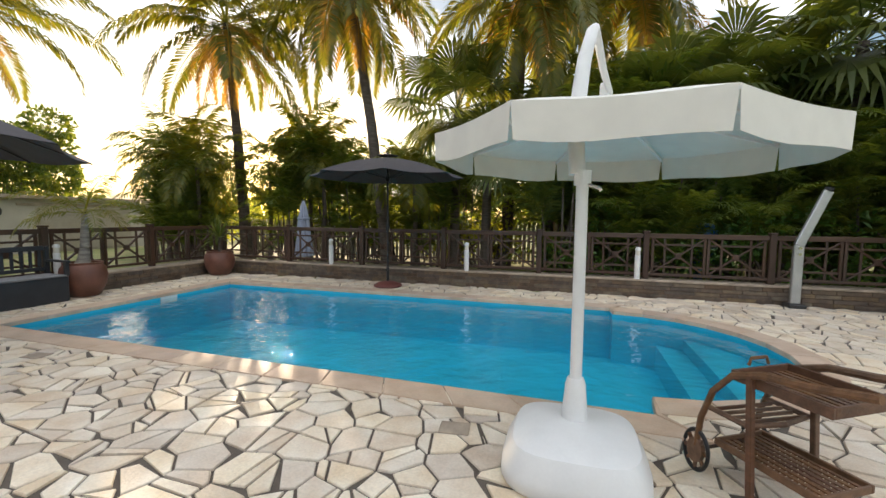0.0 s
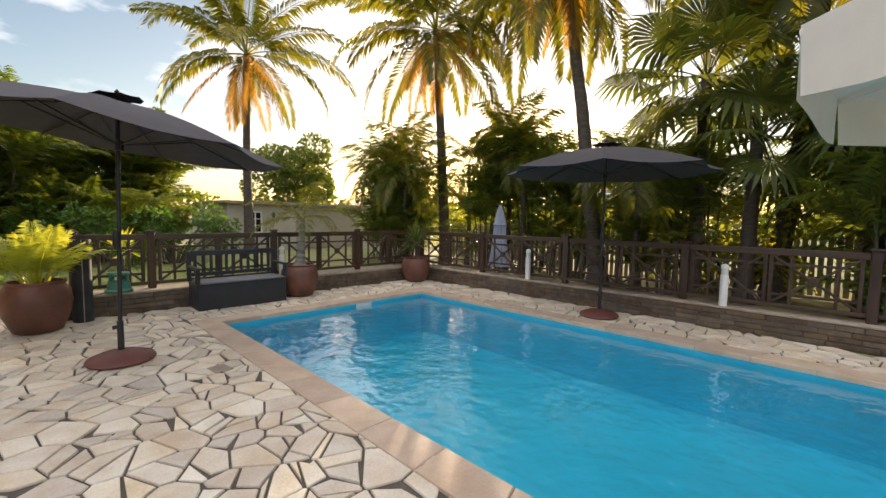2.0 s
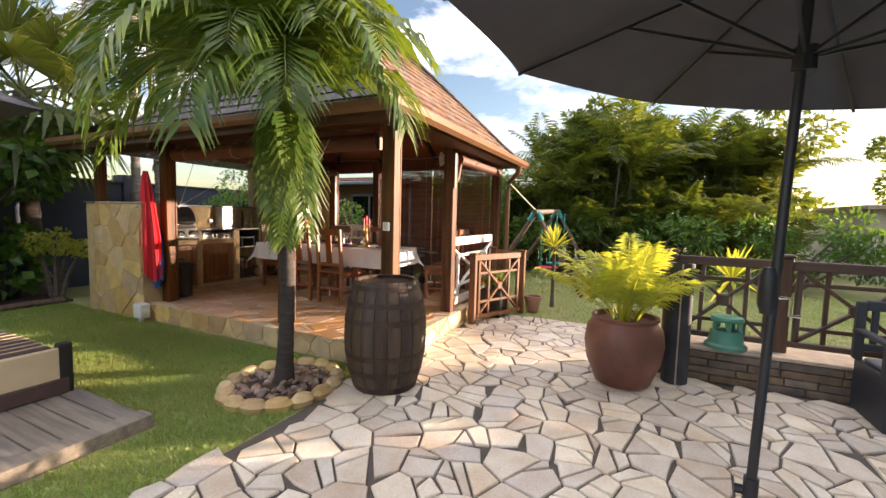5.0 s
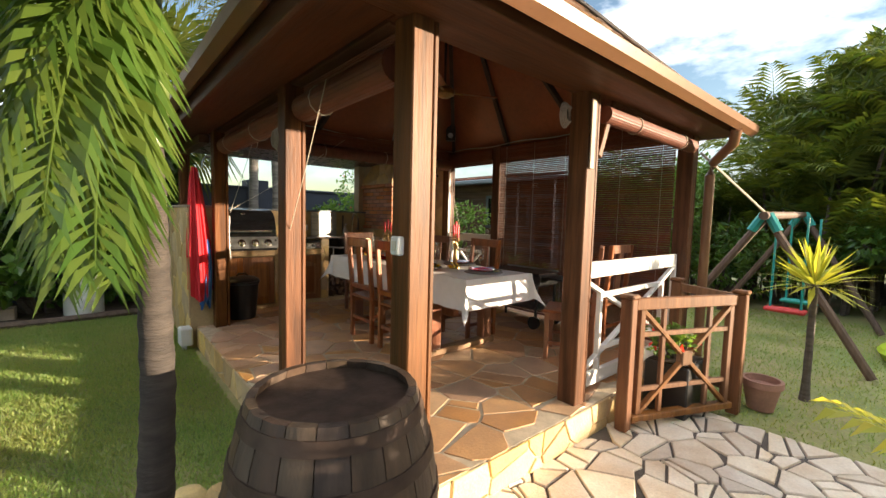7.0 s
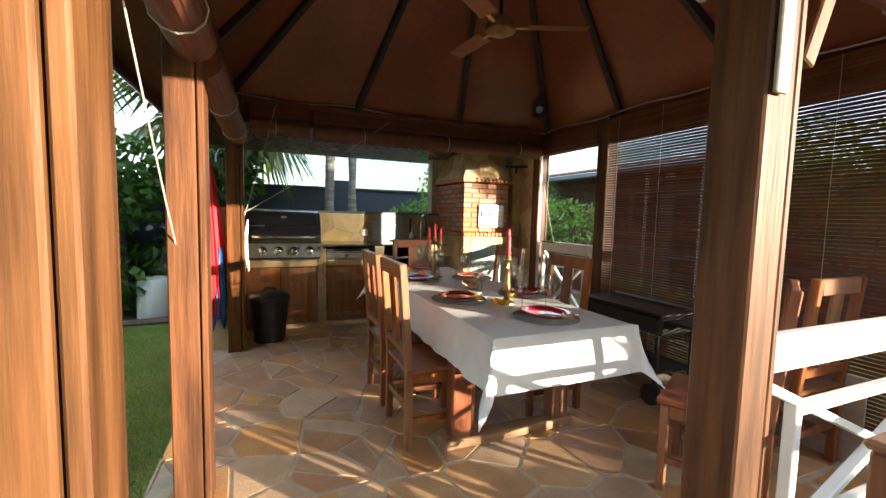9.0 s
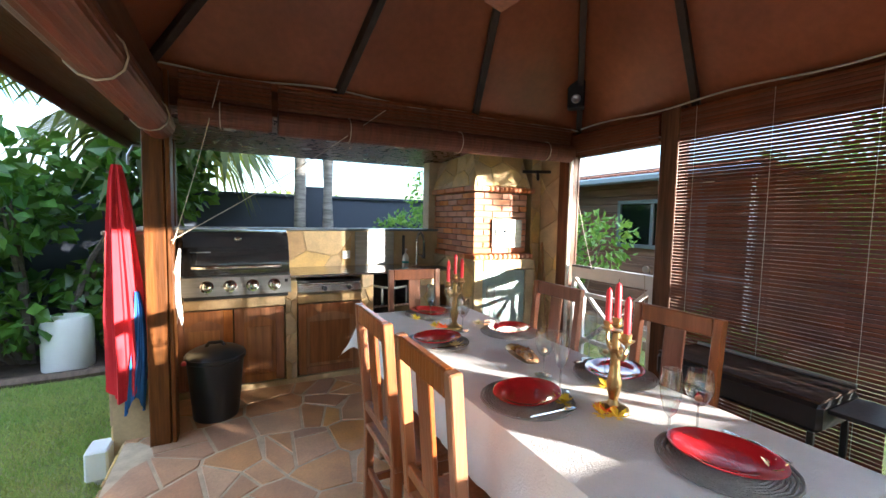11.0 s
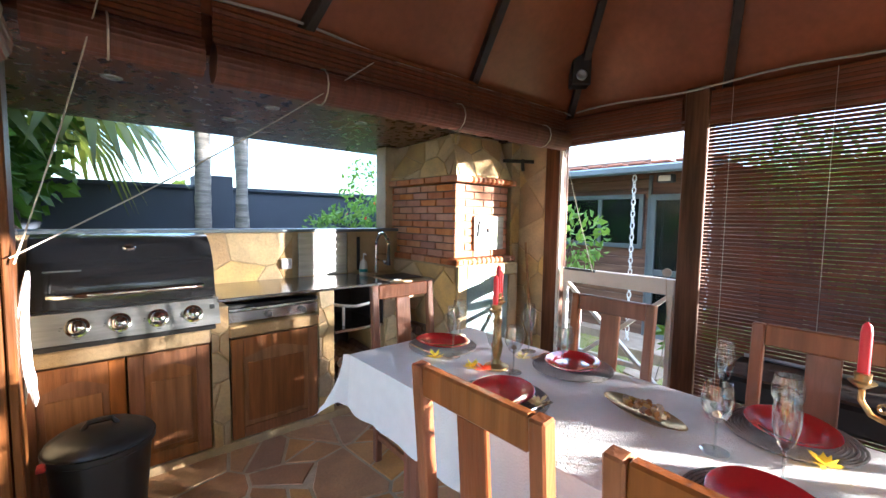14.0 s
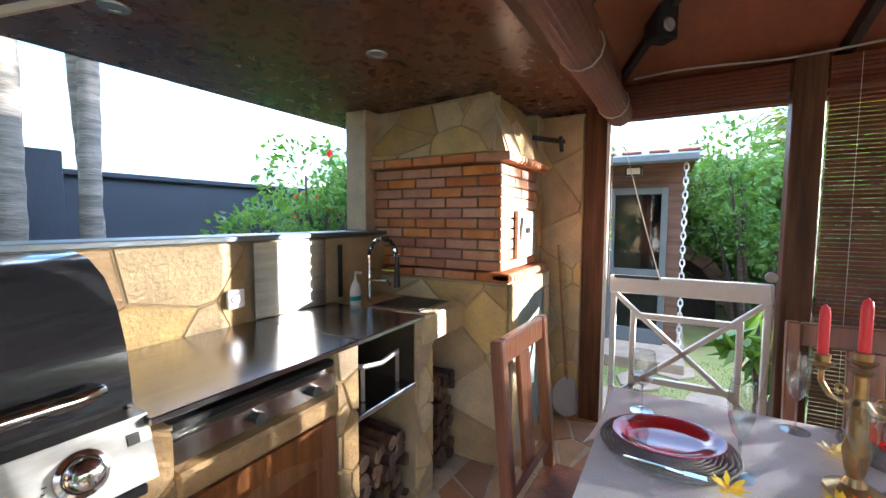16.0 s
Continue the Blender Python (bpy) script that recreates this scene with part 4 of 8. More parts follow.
part("wall_lamp", Geo().lathe([(0.02, 0), (0.06, 0.05), (0.07, 0.2), (0.03, 0.26), (0.0, 0.3)], 8, Matrix.Translation((0.12, -0.75, 1.35))).bar((0, -0.75, 1.6), (0.12, -0.75, 1.64), 0.03, 0.03), M["black"], garage, "black lantern")

house = thing("house", "brown boarded garden house with grey framed glazing", "house", -13.35, -4.9, 0)
hwall = part("wall", Geo().box(-4.5, -3.1, -0.05, -0.031, 1.02, 2.35), M["house"], house)
for k in range(18):
    z = 0.1 + k * 0.135
    part("board", Geo().box(-0.03, -3.1, z, 0.0, 0.16, z + 0.13, 0.008), M["house"], hwall)
part("corner_board", Geo().box(-0.02, 0.16, 0, 0.03, 0.20, 2.3, 0.006), M["grey_al"], house)
part("plinth", Geo().box(-4.5, -3.1, -0.05, 0.25, 1.1, 0.1), M["cap"], house)
part("step", Geo().box(0.25, 0.0, -0.02, 0.8, 1.1, 0.12, 0.01), M["cap"], house)
d = part("door", Geo().box(0.005, 0.21, 0.1, 0.06, 0.28, 2.04, 0.004).box(0.005, 0.80, 0.1, 0.06, 0.87, 2.04, 0.004).box(0.005, 0.28, 1.96, 0.06, 0.80, 2.04, 0.004).box(0.005, 0.28, 0.1, 0.06, 0.80, 0.28, 0.004).box(0.005, 0.28, 0.95, 0.05, 0.80, 1.03, 0.004), M["grey_al"], house, "grey framed glass door")
part("pane", Geo().box(0.02, 0.28, 0.28, 0.03, 0.80, 1.96), M["pane"], d)
# added dark sheet: the unlit room behind the door glass
part("door_dark_sheet", Geo().box(-0.02, 0.21, 0.1, -0.005, 0.87, 2.04), M["unlit_in"], d)
w2 = part("window", Geo().box(0.003, -1.15, 1.30, 0.05, -1.09, 2.05, 0.004).box(0.003, 0.05, 1.30, 0.05, 0.11, 2.05, 0.004).box(0.003, -1.09, 1.99, 0.05, 0.05, 2.05, 0.004).box(0.003, -1.09, 1.30, 0.05, 0.05, 1.36, 0.004).box(0.003, -0.55, 1.36, 0.045, -0.5, 1.99, 0.004), M["grey_al"], house, "grey framed window")
part("pane", Geo().box(0.01, -1.09, 1.36, 0.02, 0.05, 1.99), M["pane"], w2)
# added dark sheet in place of the unlit room behind the window
part("window_dark_sheet", Geo().box(0.002, -1.09, 1.36, 0.006, 0.05, 1.99), M["unlit_in"], w2)
rf = part("roof", Geo().add([(-4.6, -3.3, 2.42), (0.55, -3.3, 2.36), (0.55, 1.0, 2.36), (0.4, 1.14, 2.36), (-4.6, 1.14, 2.42), (-2.2, -1.0, 2.75)], [(0, 1, 5), (1, 2, 5), (2, 3, 5), (3, 4, 5), (4, 0, 5), (4, 3, 2, 1, 0)]), M["tile"], house, "low red-brown tiled roof")
g = Geo()
for k in range(16):
    g.box(0.30, -3.25 + k * 0.28, 2.385, 0.56, -3.04 + k * 0.28, 2.42, 0.012)
part("tile_edge", g, M["tile"], rf)
part("gutter", Geo().box(0.52, -3.3, 2.27, 0.64, 1.16, 2.37, 0.02), M["grey_al"], house, "grey metal gutter")
fl = part("flood_light", Geo().box(0.3, 0.42, 2.16, 0.42, 0.6, 2.26, 0.01), M["black"], house)
part("lens", Geo().box(0.421, 0.44, 2.175, 0.425, 0.58, 2.245), M["lampglow"], fl)


def rain_chain(x, y, z0, z1):
    ch = thing("rain_chain", "white metal rain chain hanging from the gutter", "chain", x, y, z0, group="rain chains")
    n = int((z1 - z0) / 0.075)
    pts = [(0.022 * math.cos(a), 0, 0.045 * math.sin(a)) for a in np.linspace(0, 2 * math.pi, 11)]
    me = Geo().tube(pts, 0.009, 5, False).mesh("link", M["wplastic"], True)
    for k in range(n):
        piece("link", me, ch, pose(0, 0, 0.045 + k * 0.075, 0, 0, 90 * (k % 2)))


rain_chain(-12.85, -4.72, 0.0, 2.3)
rain_chain(-12.88, -3.86, 0.0, 2.3)
# path slabs and lawn bits behind the gate
pt = thing("stepping_stones", "grey stepping slabs in the lawn", "path", kind="structure")
for k, (x, y) in enumerate(((-11.6, -4.5), (-12.2, -4.2), (-12.7, -3.9), (-11.9, -3.6))):
    part("slab", Geo().prism([(x + 0.28 * math.cos(a + k), y + 0.22 * math.sin(a + k)) for a in np.linspace(0, 5.4, 7)], -0.02, 0.015, None, 0.006), M["cap"], pt)
tun = thing("arched_niche", "dark stone arch behind the garden shrub", "arch", -15.2, -4.1, 0, kind="structure")
g = Geo()
for a in np.linspace(0, math.pi, 13)[:-1]:
    a2 = a + math.pi / 12 - 0.02
    q = [(0, math.cos(t) * r, 0.35 + math.sin(t) * r) for t, r in ((a, 0.75), (a2, 0.75), (a2, 0.95), (a, 0.95))]
    g.add([(0.06, y, z) for _, y, z in q] + [(-0.3, y, z) for _, y, z in q], [(0, 1, 2, 3), (4, 7, 6, 5), (0, 4, 5, 1), (1, 5, 6, 2), (2, 6, 7, 3), (3, 7, 4, 0)])
part("arch_stone", g, M["kerb"], tun)
# near-black sheet paints the shade in the arch's depth
part("arch_shade_sheet", Geo().add([(-0.29, math.cos(t) * 0.76, 0.35 + math.sin(t) * 0.76) for t in np.linspace(0, math.pi, 14)] + [(-0.29, -0.76, 0), (-0.29, 0.76, 0)], [tuple(range(16))]), M["unlit_in"], tun)

# picket fence behind
pk = thing("picket_fence", "weathered pale picket fence behind the garden", "fence", kind="structure")
me = Geo().add([(-0.045, 0, 0), (0.045, 0, 0), (0.045, 0, 1.2), (0, 0, 1.3), (-0.045, 0, 1.2), (-0.045, 0.02, 0), (0.045, 0.02, 0), (0.045, 0.02, 1.2), (0, 0.02, 1.3), (-0.045, 0.02, 1.2)], [(0, 1, 2, 3, 4), (9, 8, 7, 6, 5), (0, 5, 6, 1), (1, 6, 7, 2), (2, 7, 8, 3), (3, 8, 9, 4), (4, 9, 5, 0)]).mesh("picket", M["picket"])
for k in range(105):
    piece("picket", me, pk, pose(-11.5 + k * 0.13, 12.4, 0.03 + 0.02 * math.sin(k * 1.7)))
part("rail", Geo().box(-11.6, 12.425, 0.35, 2.2, 12.46, 0.42).box(-11.6, 12.425, 0.95, 2.2, 12.46, 1.02), M["picket"], pk)


# ---- things on the terrace ----
def parasol(x, y, z_rim, z_top, r, lean_label, tilt=(0, 0), rz=0, slope=(0, 0)):
    u = thing("parasol", lean_label, "parasol", x, y, 0, rz, group="grey parasols")
    part("base", Geo().lathe([(0.0, 0.0), (0.27, 0.0), (0.285, 0.02), (0.27, 0.045), (0.17, 0.085), (0.06, 0.11), (0.035, 0.115)], 28, Matrix.Translation((0, 0, 0.022))), M["base_r"], u, "oxide-red cast dome base", True)
    part("socket", Geo().tube([(0, 0, 0.12), (0, 0, 0.42)], 0.028, 12), M["pole_d"], u, "", True)
    part("clamp_knob", Geo().tube([(0, -0.028, 0.36), (0, -0.06, 0.36)], 0.02, 8), M["black"], u)
    part("pole", Geo().tube([(0, 0, 0.40), (tilt[0] * 0.5, tilt[1] * 0.5, z_top + 0.02)], 0.019, 12), M["pole_d"], u, "", True)
    crank = part("crank_box", Geo().tube([(0.0, 0, 1.12), (0.0, 0, 1.16), (0, 0, 1.27), (0, 0, 1.31)], [0.022, 0.035, 0.035, 0.022], 12), M["black"], u, "", True)
    part("crank_handle", Geo().tube([(0, 0.035, 1.19), (0, 0.075, 1.19), (0.0, 0.075, 1.12), (0, 0.11, 1.12)], 0.007, 6), M["chrome"], crank)
    n = 8
    hub = Vector((tilt[0] * 0.5, tilt[1] * 0.5, z_top))
    rim = []
    for k in range(n):
        a = 2 * math.pi * (k + 0.5) / n
        rim.append(Vector((tilt[0] + r * math.cos(a), tilt[1] + r * math.sin(a), z_rim + r * ((tilt[0] * 0.35 + slope[0]) * math.cos(a) + (tilt[1] * 0.35 + slope[1]) * math.sin(a)))))
    g = Geo()
    for k in range(n):
        a, b = rim[k], rim[(k + 1) % n]
        rows = 6
        grid = []
        for i in range(rows + 1):
            t = i / rows
            row = []
            for j in range(7):
                s = j / 6
                p = hub.lerp(a.lerp(b, s), t)
                p.z += 0.05 * math.sin(math.pi * t) - 0.035 * math.sin(math.pi * s) * t
                if i == rows:
                    inw = (hub - p)
                    inw.z = 0
                    p += inw.normalized() * 0.05 * math.sin(math.pi * s)
                row.append(p)
            grid.append(row)
        v = [p for row in grid for p in row]
        g.add(v, [(i * 7 + j, (i + 1) * 7 + j, (i + 1) * 7 + j + 1, i * 7 + j + 1) for i in range(rows) for j in range(6)])
    part("canopy", g, M["canvas_g"], u, "dark grey canvas canopy", True)
    vent = Geo()
    v = [hub + Vector((0, 0, 0.07))] + [hub + Vector((0.21 * math.cos(2 * math.pi * k / 16), 0.21 * math.sin(2 * math.pi * k / 16), 0.035 - 0.015 * (k % 2))) for k in range(16)]
    vent.add(v, [(0, k + 1, (k + 1) % 16 + 1) for k in range(16)])
    part("vent", vent, M["canvas_g"], u)
    part("finial", Geo().lathe([(0.016, 0), (0.022, 0.02), (0.0, 0.045)], 10, Matrix.Translation(hub + Vector((0, 0, 0.065)))), M["black"], u)
    run = hub - Vector((0, 0, 0.42))
    part("runner", Geo().tube([run - Vector((0, 0, 0.05)), run + Vector((0, 0, 0.04))], 0.04, 10), M["black"], u)
    for p in rim:
        rb = part("rib", Geo().bar(hub - Vector((0, 0, 0.02)), p - Vector((0, 0, 0.012)), 0.014, 0.014), M["pole_d"], u)
        part("strut", Geo().bar(run, hub.lerp(p, 0.5) - Vector((0, 0, 0.02)), 0.012, 0.012), M["pole_d"], rb)
    return u


parasol(-5.92, 1.92, 2.20, 2.54, 1.44, "dark grey canvas parasol on a red base on the terrace", (-0.0, 0.10), 0, (-0.05, -0.165))
parasol(-3.53, 7.43, 2.20, 2.58, 1.52, "dark grey canvas parasol on a red base behind the pool")
parasol(-4.1, -3.5, 2.25, 2.72, 1.5, "dark grey canvas parasol beside the sun deck")

wu = thing("cantilever_parasol", "white canvas parasol on a curved white mast and plastic base", "parasol", 0.0, 2.32, 0)
bm_prof = [(0.0, 0.0), (0.375, 0.0), (0.39, 0.03), (0.385, 0.09), (0.33, 0.20), (0.22, 0.245), (0.0, 0.25)]


def squircle(r, z, n=40, e=0.55):
    out = []
    for k in range(n):
        a = 2 * math.pi * k / n
        c, s = math.cos(a), math.sin(a)
        out.append((math.copysign(abs(c) ** e, c) * r, math.copysign(abs(s) ** e, s) * r, z))
    return out


g = Geo()
rings = [squircle(r, z + 0.02) for r, z in bm_prof if r > 0]
v = [p for rg in rings for p in rg]
f = [(i * 40 + k, i * 40 + (k + 1) % 40, (i + 1) * 40 + (k + 1) % 40, (i + 1) * 40 + k) for i in range(len(rings) - 1) for k in range(40)]
f += [tuple(range(40))[::-1], tuple(range((len(rings) - 1) * 40, len(rings) * 40))]
g.add(v, f)
part("base", g, M["wplastic"], wu, "white moulded plastic water base", True)
part("sleeve", Geo().tube([(0, 0.08, 0.26), (0, 0.08, 0.42), (0, 0.08, 0.46), (0, 0.08, 0.50)], [0.075, 0.06, 0.058, 0.045], 16), M["wplastic"], wu, "", True)
part("mast", Geo().tube([(0, 0.08, 0.40), (0, 0.08, 1.62)], 0.034, 14), M["wplastic"], wu, "", True)
part("collar", Geo().tube([(0, 0.08, 1.60), (0, 0.08, 1.68)], 0.048, 14), M["wplastic"], wu)
arm = part("arm", Geo().tube([(-0.03, 0.08, 1.66), (-0.04, 0.09, 1.85), (-0.035, 0.12, 2.08), (-0.01, 0.20, 2.32), (0.03, 0.34, 2.53), (0.05, 0.46, 2.60), (0.08, 0.60, 2.57), (0.13, 0.78, 2.44), (0.19, 0.95, 2.33)], [0.046, 0.046, 0.044, 0.040, 0.034, 0.030, 0.026, 0.024, 0.022], 14), M["wplastic"], wu, "", True)
part("crank_handle", Geo().tube([(0.03, 0.05, 1.60), (0.09, 0.03, 1.58), (0.09, 0.0, 1.57)], 0.01, 6), M["chrome"], arm)
part("hinge", Geo().box(0.12, 0.9, 2.30, 0.18, 1.0, 2.40, 0.01), M["wplastic"], wu)
g, val = Geo(), Geo()
hubw = Vector((0.20, 0.98, 2.27))
rimw = []
for k in range(8):
    a = 2 * math.pi * (k + 0.42) / 8
    rimw.append(hubw + Vector((1.30 * math.cos(a), 1.30 * math.sin(a), -0.26 - 0.02 * math.cos(a))))
for k in range(8):
    a, b = rimw[k], rimw[(k + 1) % 8]
    grid = []
    for i in range(6):
        t = i / 5
        row = []
        for j in range(6):
            s = j / 5
            p = hubw.lerp(a.lerp(b, s), t)
            p.z += 0.03 * math.sin(math.pi * t) - 0.02 * math.sin(math.pi * s) * t
            row.append(p)
        grid.append(row)
    v = [p for row in grid for p in row]
    g.add(v, [(i * 6 + j, (i + 1) * 6 + j, (i + 1) * 6 + j + 1, i * 6 + j + 1) for i in range(5) for j in range(5)])
    top_e = grid[5]
    low = [p + Vector((0, 0, -0.20 - 0.01 * math.sin(j * 1.3))) for j, p in enumerate(top_e)]
    c = (a + b) / 2
    low = [p.lerp(Vector((c.x, c.y, p.z)), 0.035) for p in low]
    val.add([*top_e, *low], [(j, j + 1, j + 7, j + 6) for j in range(5)])
canopy = part("canopy", g, M["canvas_w"], wu, "white canvas canopy", True)
part("valance", val, M["canvas_w"], canopy, "white hanging valance", True)
for p in rimw:
    part("rib", Geo().bar(hubw - Vector((0, 0, 0.05)), p - Vector((0, 0, 0.02)), 0.016, 0.016), M["wplastic"], wu)
part("hub", Geo().lathe([(0.09, -0.08), (0.10, 0.0), (0.08, 0.03), (0.0, 0.05)], 14, Matrix.Translation(hubw)), M["wplastic"], wu)


def bollard(x, y, z):
    b = thing("bollard_light", "white garden bollard light on the kerb", "lamp", x, y, z, group="bollard lights")
    part("column", Geo().tube([(0, 0, 0), (0, 0, 0.43)], 0.05, 14), M["wplastic"], b, "", True)
    part("lens", Geo().tube([(0, 0, 0.431), (0, 0, 0.52)], 0.044, 14), M["lampglow"], b, "", True)
    part("cap", Geo().lathe([(0.05, 0.521), (0.05, 0.55), (0.035, 0.575), (0.0, 0.585)], 14), M["wplastic"], b, "", True)


for x, y in ((-5.25, 8.09), (-2.07, 8.09), (1.13, 8.09)):
    bollard(x, y, 0.325)
bollard(-8.36, 4.62, 0.325)


def clay_pot(x, y, s=1.0, hgt=0.60, label="", r=0.29):
    p = thing("plant_pot", label, "plant pot", x, y, 0.018, group="clay pots")
    k = r / 0.29
    prof = [(0.17 * k, 0.0), (0.20 * k, 0.02), (0.27 * k, hgt * 0.35), (0.29 * k, hgt * 0.6), (0.275 * k, hgt * 0.82), (0.235 * k, hgt * 0.94), (0.245 * k, hgt * 0.97), (0.245 * k, hgt), (0.215 * k, hgt), (0.21 * k, hgt * 0.93)]
    part("body", Geo().lathe(prof, 32), M["pot"], p, "", True)
    part("soil", Geo().lathe([(0.212 * k, hgt * 0.91), (0.1, hgt * 0.93), (0.0, hgt * 0.94)], 20), M["soil"], p)
    return p


clay_pot(-7.86, 1.36, 1, 0.62, "large brown glazed clay pot with a yellow palm", 0.335)
clay_pot(-8.02, 4.80, 1, 0.58, "large brown glazed clay pot with a small palm", 0.33)
clay_pot(-7.98, 7.62, 1, 0.56, "large brown glazed clay pot in the fence corner", 0.33)

# storage bench
bn = thing("storage_bench", "charcoal wooden storage bench with slatted back by the fence", "bench", -8.0, 3.75, 0.016)
part("chest", Geo().box(-0.27, -0.68, 0.0, 0.24, 0.68, 0.40, 0.008), M["bench"], bn)
part("plinth", Geo().box(-0.25, -0.66, -0.012, 0.22, 0.66, -0.001), M["black"], bn)
part("seat", Geo().box(-0.22, -0.64, 0.402, 0.27, 0.64, 0.43, 0.008), M["cush"], bn, "grey seat lid")
for y in (-0.67, 0.67):
    part("back_leg", Geo().box(-0.29, y - 0.03, 0.40, -0.235, y + 0.03, 0.87, 0.008), M["bench"], bn)
    part("arm_post", Geo().box(0.18, y - 0.03, 0.402, 0.235, y + 0.03, 0.62, 0.008), M["bench"], bn)
    part("arm_rest", Geo().bar((-0.25, y, 0.64), (0.27, y, 0.635), 0.07, 0.035, 0.01), M["bench"], bn)
part("top_rail", Geo().box(-0.29, -0.64, 0.80, -0.25, 0.64, 0.88, 0.008), M["bench"], bn)
part("back_rail", Geo().box(-0.285, -0.64, 0.47, -0.25, 0.64, 0.53, 0.006), M["bench"], bn)
for k in range(11):
    y = -0.58 + k * 0.116
    part("back_slat", Geo().box(-0.28, y - 0.022, 0.531, -0.258, y + 0.022, 0.799, 0.004), M["bench"], bn)

# oak barrel
br = thing("barrel", "old dark oak wine barrel with iron hoops on the paving", "barrel", -6.80, -0.50, 0.018)
prof_r = lambda z: 0.265 + 0.085 * (1 - ((z - 0.46) / 0.46) ** 2)
for k in range(20):
    a0, a1 = 2 * math.pi * (k + 0.02) / 20, 2 * math.pi * (k + 0.98) / 20
    v, f = [], []
    zs = [0.0, 0.12, 0.26, 0.40, 0.52, 0.66, 0.80, 0.92]
    for z in zs:
        r = prof_r(z)
        for a, rr2 in ((a0, r), ((a0 + a1) / 2, r + 0.003), (a1, r), (a1, r - 0.025), (a0, r - 0.025)):
            v.append((rr2 * math.cos(a), rr2 * math.sin(a), z))
    for i in range(len(zs) - 1):
        for j in range(5):
            f.append((i * 5 + j, i * 5 + (j + 1) % 5, (i + 1) * 5 + (j + 1) % 5, (i + 1) * 5 + j))
    f += [(0, 4, 3, 2, 1), tuple(range((len(zs) - 1) * 5, len(zs) * 5))]
    part("stave", Geo().add(v, f), M["barrel"], br, "", True)
for z in (0.03, 0.17, 0.31, 0.60, 0.74, 0.87):
    g = Geo()
    r0, r1 = prof_r(z - 0.02) + 0.005, prof_r(z + 0.02) + 0.005
    g.lathe([(r0 - 0.01, z - 0.02), (r0, z - 0.02), (r1, z + 0.02), (r1 - 0.01, z + 0.02)], 36)
    part("hoop", g, M["iron"], br, "", True)
for k in range(5):
    x0, x1 = -0.24 + k * 0.096, -0.24 + (k + 1) * 0.096 - 0.003
    ym = lambda x: math.sqrt(max(0.0, 0.242 ** 2 - x * x))
    part("head_board", Geo().prism([(x0, -ym(x0) - 0.004), (x1, -ym(x1) - 0.004), (x1, ym(x1) + 0.004), (x0, ym(x0) + 0.004)], 0.865, 0.885), M["barrel_top"], br)

# gas bottle stand and rolled mat
st = thing("step_stool", "green plastic step stool on the kerb", "stool", -8.42, 2.22, 0.326)
part("body", Geo().lathe([(0.17, 0), (0.17, 0.03), (0.145, 0.05), (0.125, 0.16), (0.125, 0.17)], 18), M["green_p"], st, "", True)
for k in range(5):
    a = 2 * math.pi * k / 5
    part("leg", Geo().box(-0.02, -0.02, 0.171, 0.02, 0.02, 0.25, 0.004, Matrix.Translation((0.10 * math.cos(a), 0.10 * math.sin(a), 0))), M["green_p"], st)
part("top", Geo().lathe([(0.13, 0.251), (0.135, 0.27), (0.125, 0.29), (0.0, 0.295)], 18), M["green_p"], st, "", True)
rl = thing("rolled_mat", "dark rolled mat standing upright beside the kerb", "mat", -8.14, 1.80, 0.016)
g = Geo()
sp = [(0.05 + 0.011 * t, t * 2 * math.pi) for t in np.linspace(0, 6, 90)]
v = [(r * math.cos(a), r * math.sin(a), z) for z in (0, 1.10) for r, a in sp]
g.add(v, [(i, i + 1, 91 + i, 90 + i) for i in range(89)])
part("roll", g, M["mat_roll"], rl, "", True)
part("inner", Geo().tube([(0, 0, 0.0), (0, 0, 1.09)], 0.105, 14), M["mat_roll"], rl)
part("pale_edge", Geo().box(0.108, -0.006, 0, 0.122, 0.006, 1.10), M["cap"], rl)

# serving trolley
tr = thing("serving_trolley", "teak serving trolley with two lattice trays and wheels", "trolley", 0.99, 2.34, 0.018, -58)
tr.scale = (0.64, 0.85, 0.93)


def lattice(parent, name, x0, y0, x1, y1, z, rim):
    fr = part(name, Geo().box(x0, y0, z, x1, y0 + 0.02, z + rim, 0.003).box(x0, y1 - 0.02, z, x1, y1, z + rim, 0.003).box(x0, y0 + 0.021, z, x0 + 0.02, y1 - 0.021, z + rim, 0.003).box(x1 - 0.02, y0 + 0.021, z, x1, y1 - 0.021, z + rim, 0.003), M["teak"], parent)
    nx, ny = int((x1 - x0) / 0.042), int((y1 - y0) / 0.042)
    for k in range(1, nx):
        part("lath", Geo().box(x0 + k * (x1 - x0) / nx - 0.011, y0 + 0.021, z + 0.004, x0 + k * (x1 - x0) / nx + 0.011, y1 - 0.021, z + 0.012), M["teak"], fr)
    for k in range(1, ny):
        part("lath", Geo().box(x0 + 0.021, y0 + k * (y1 - y0) / ny - 0.011, z + 0.0125, x1 - 0.021, y0 + k * (y1 - y0) / ny + 0.011, z + 0.019), M["teak"], fr)


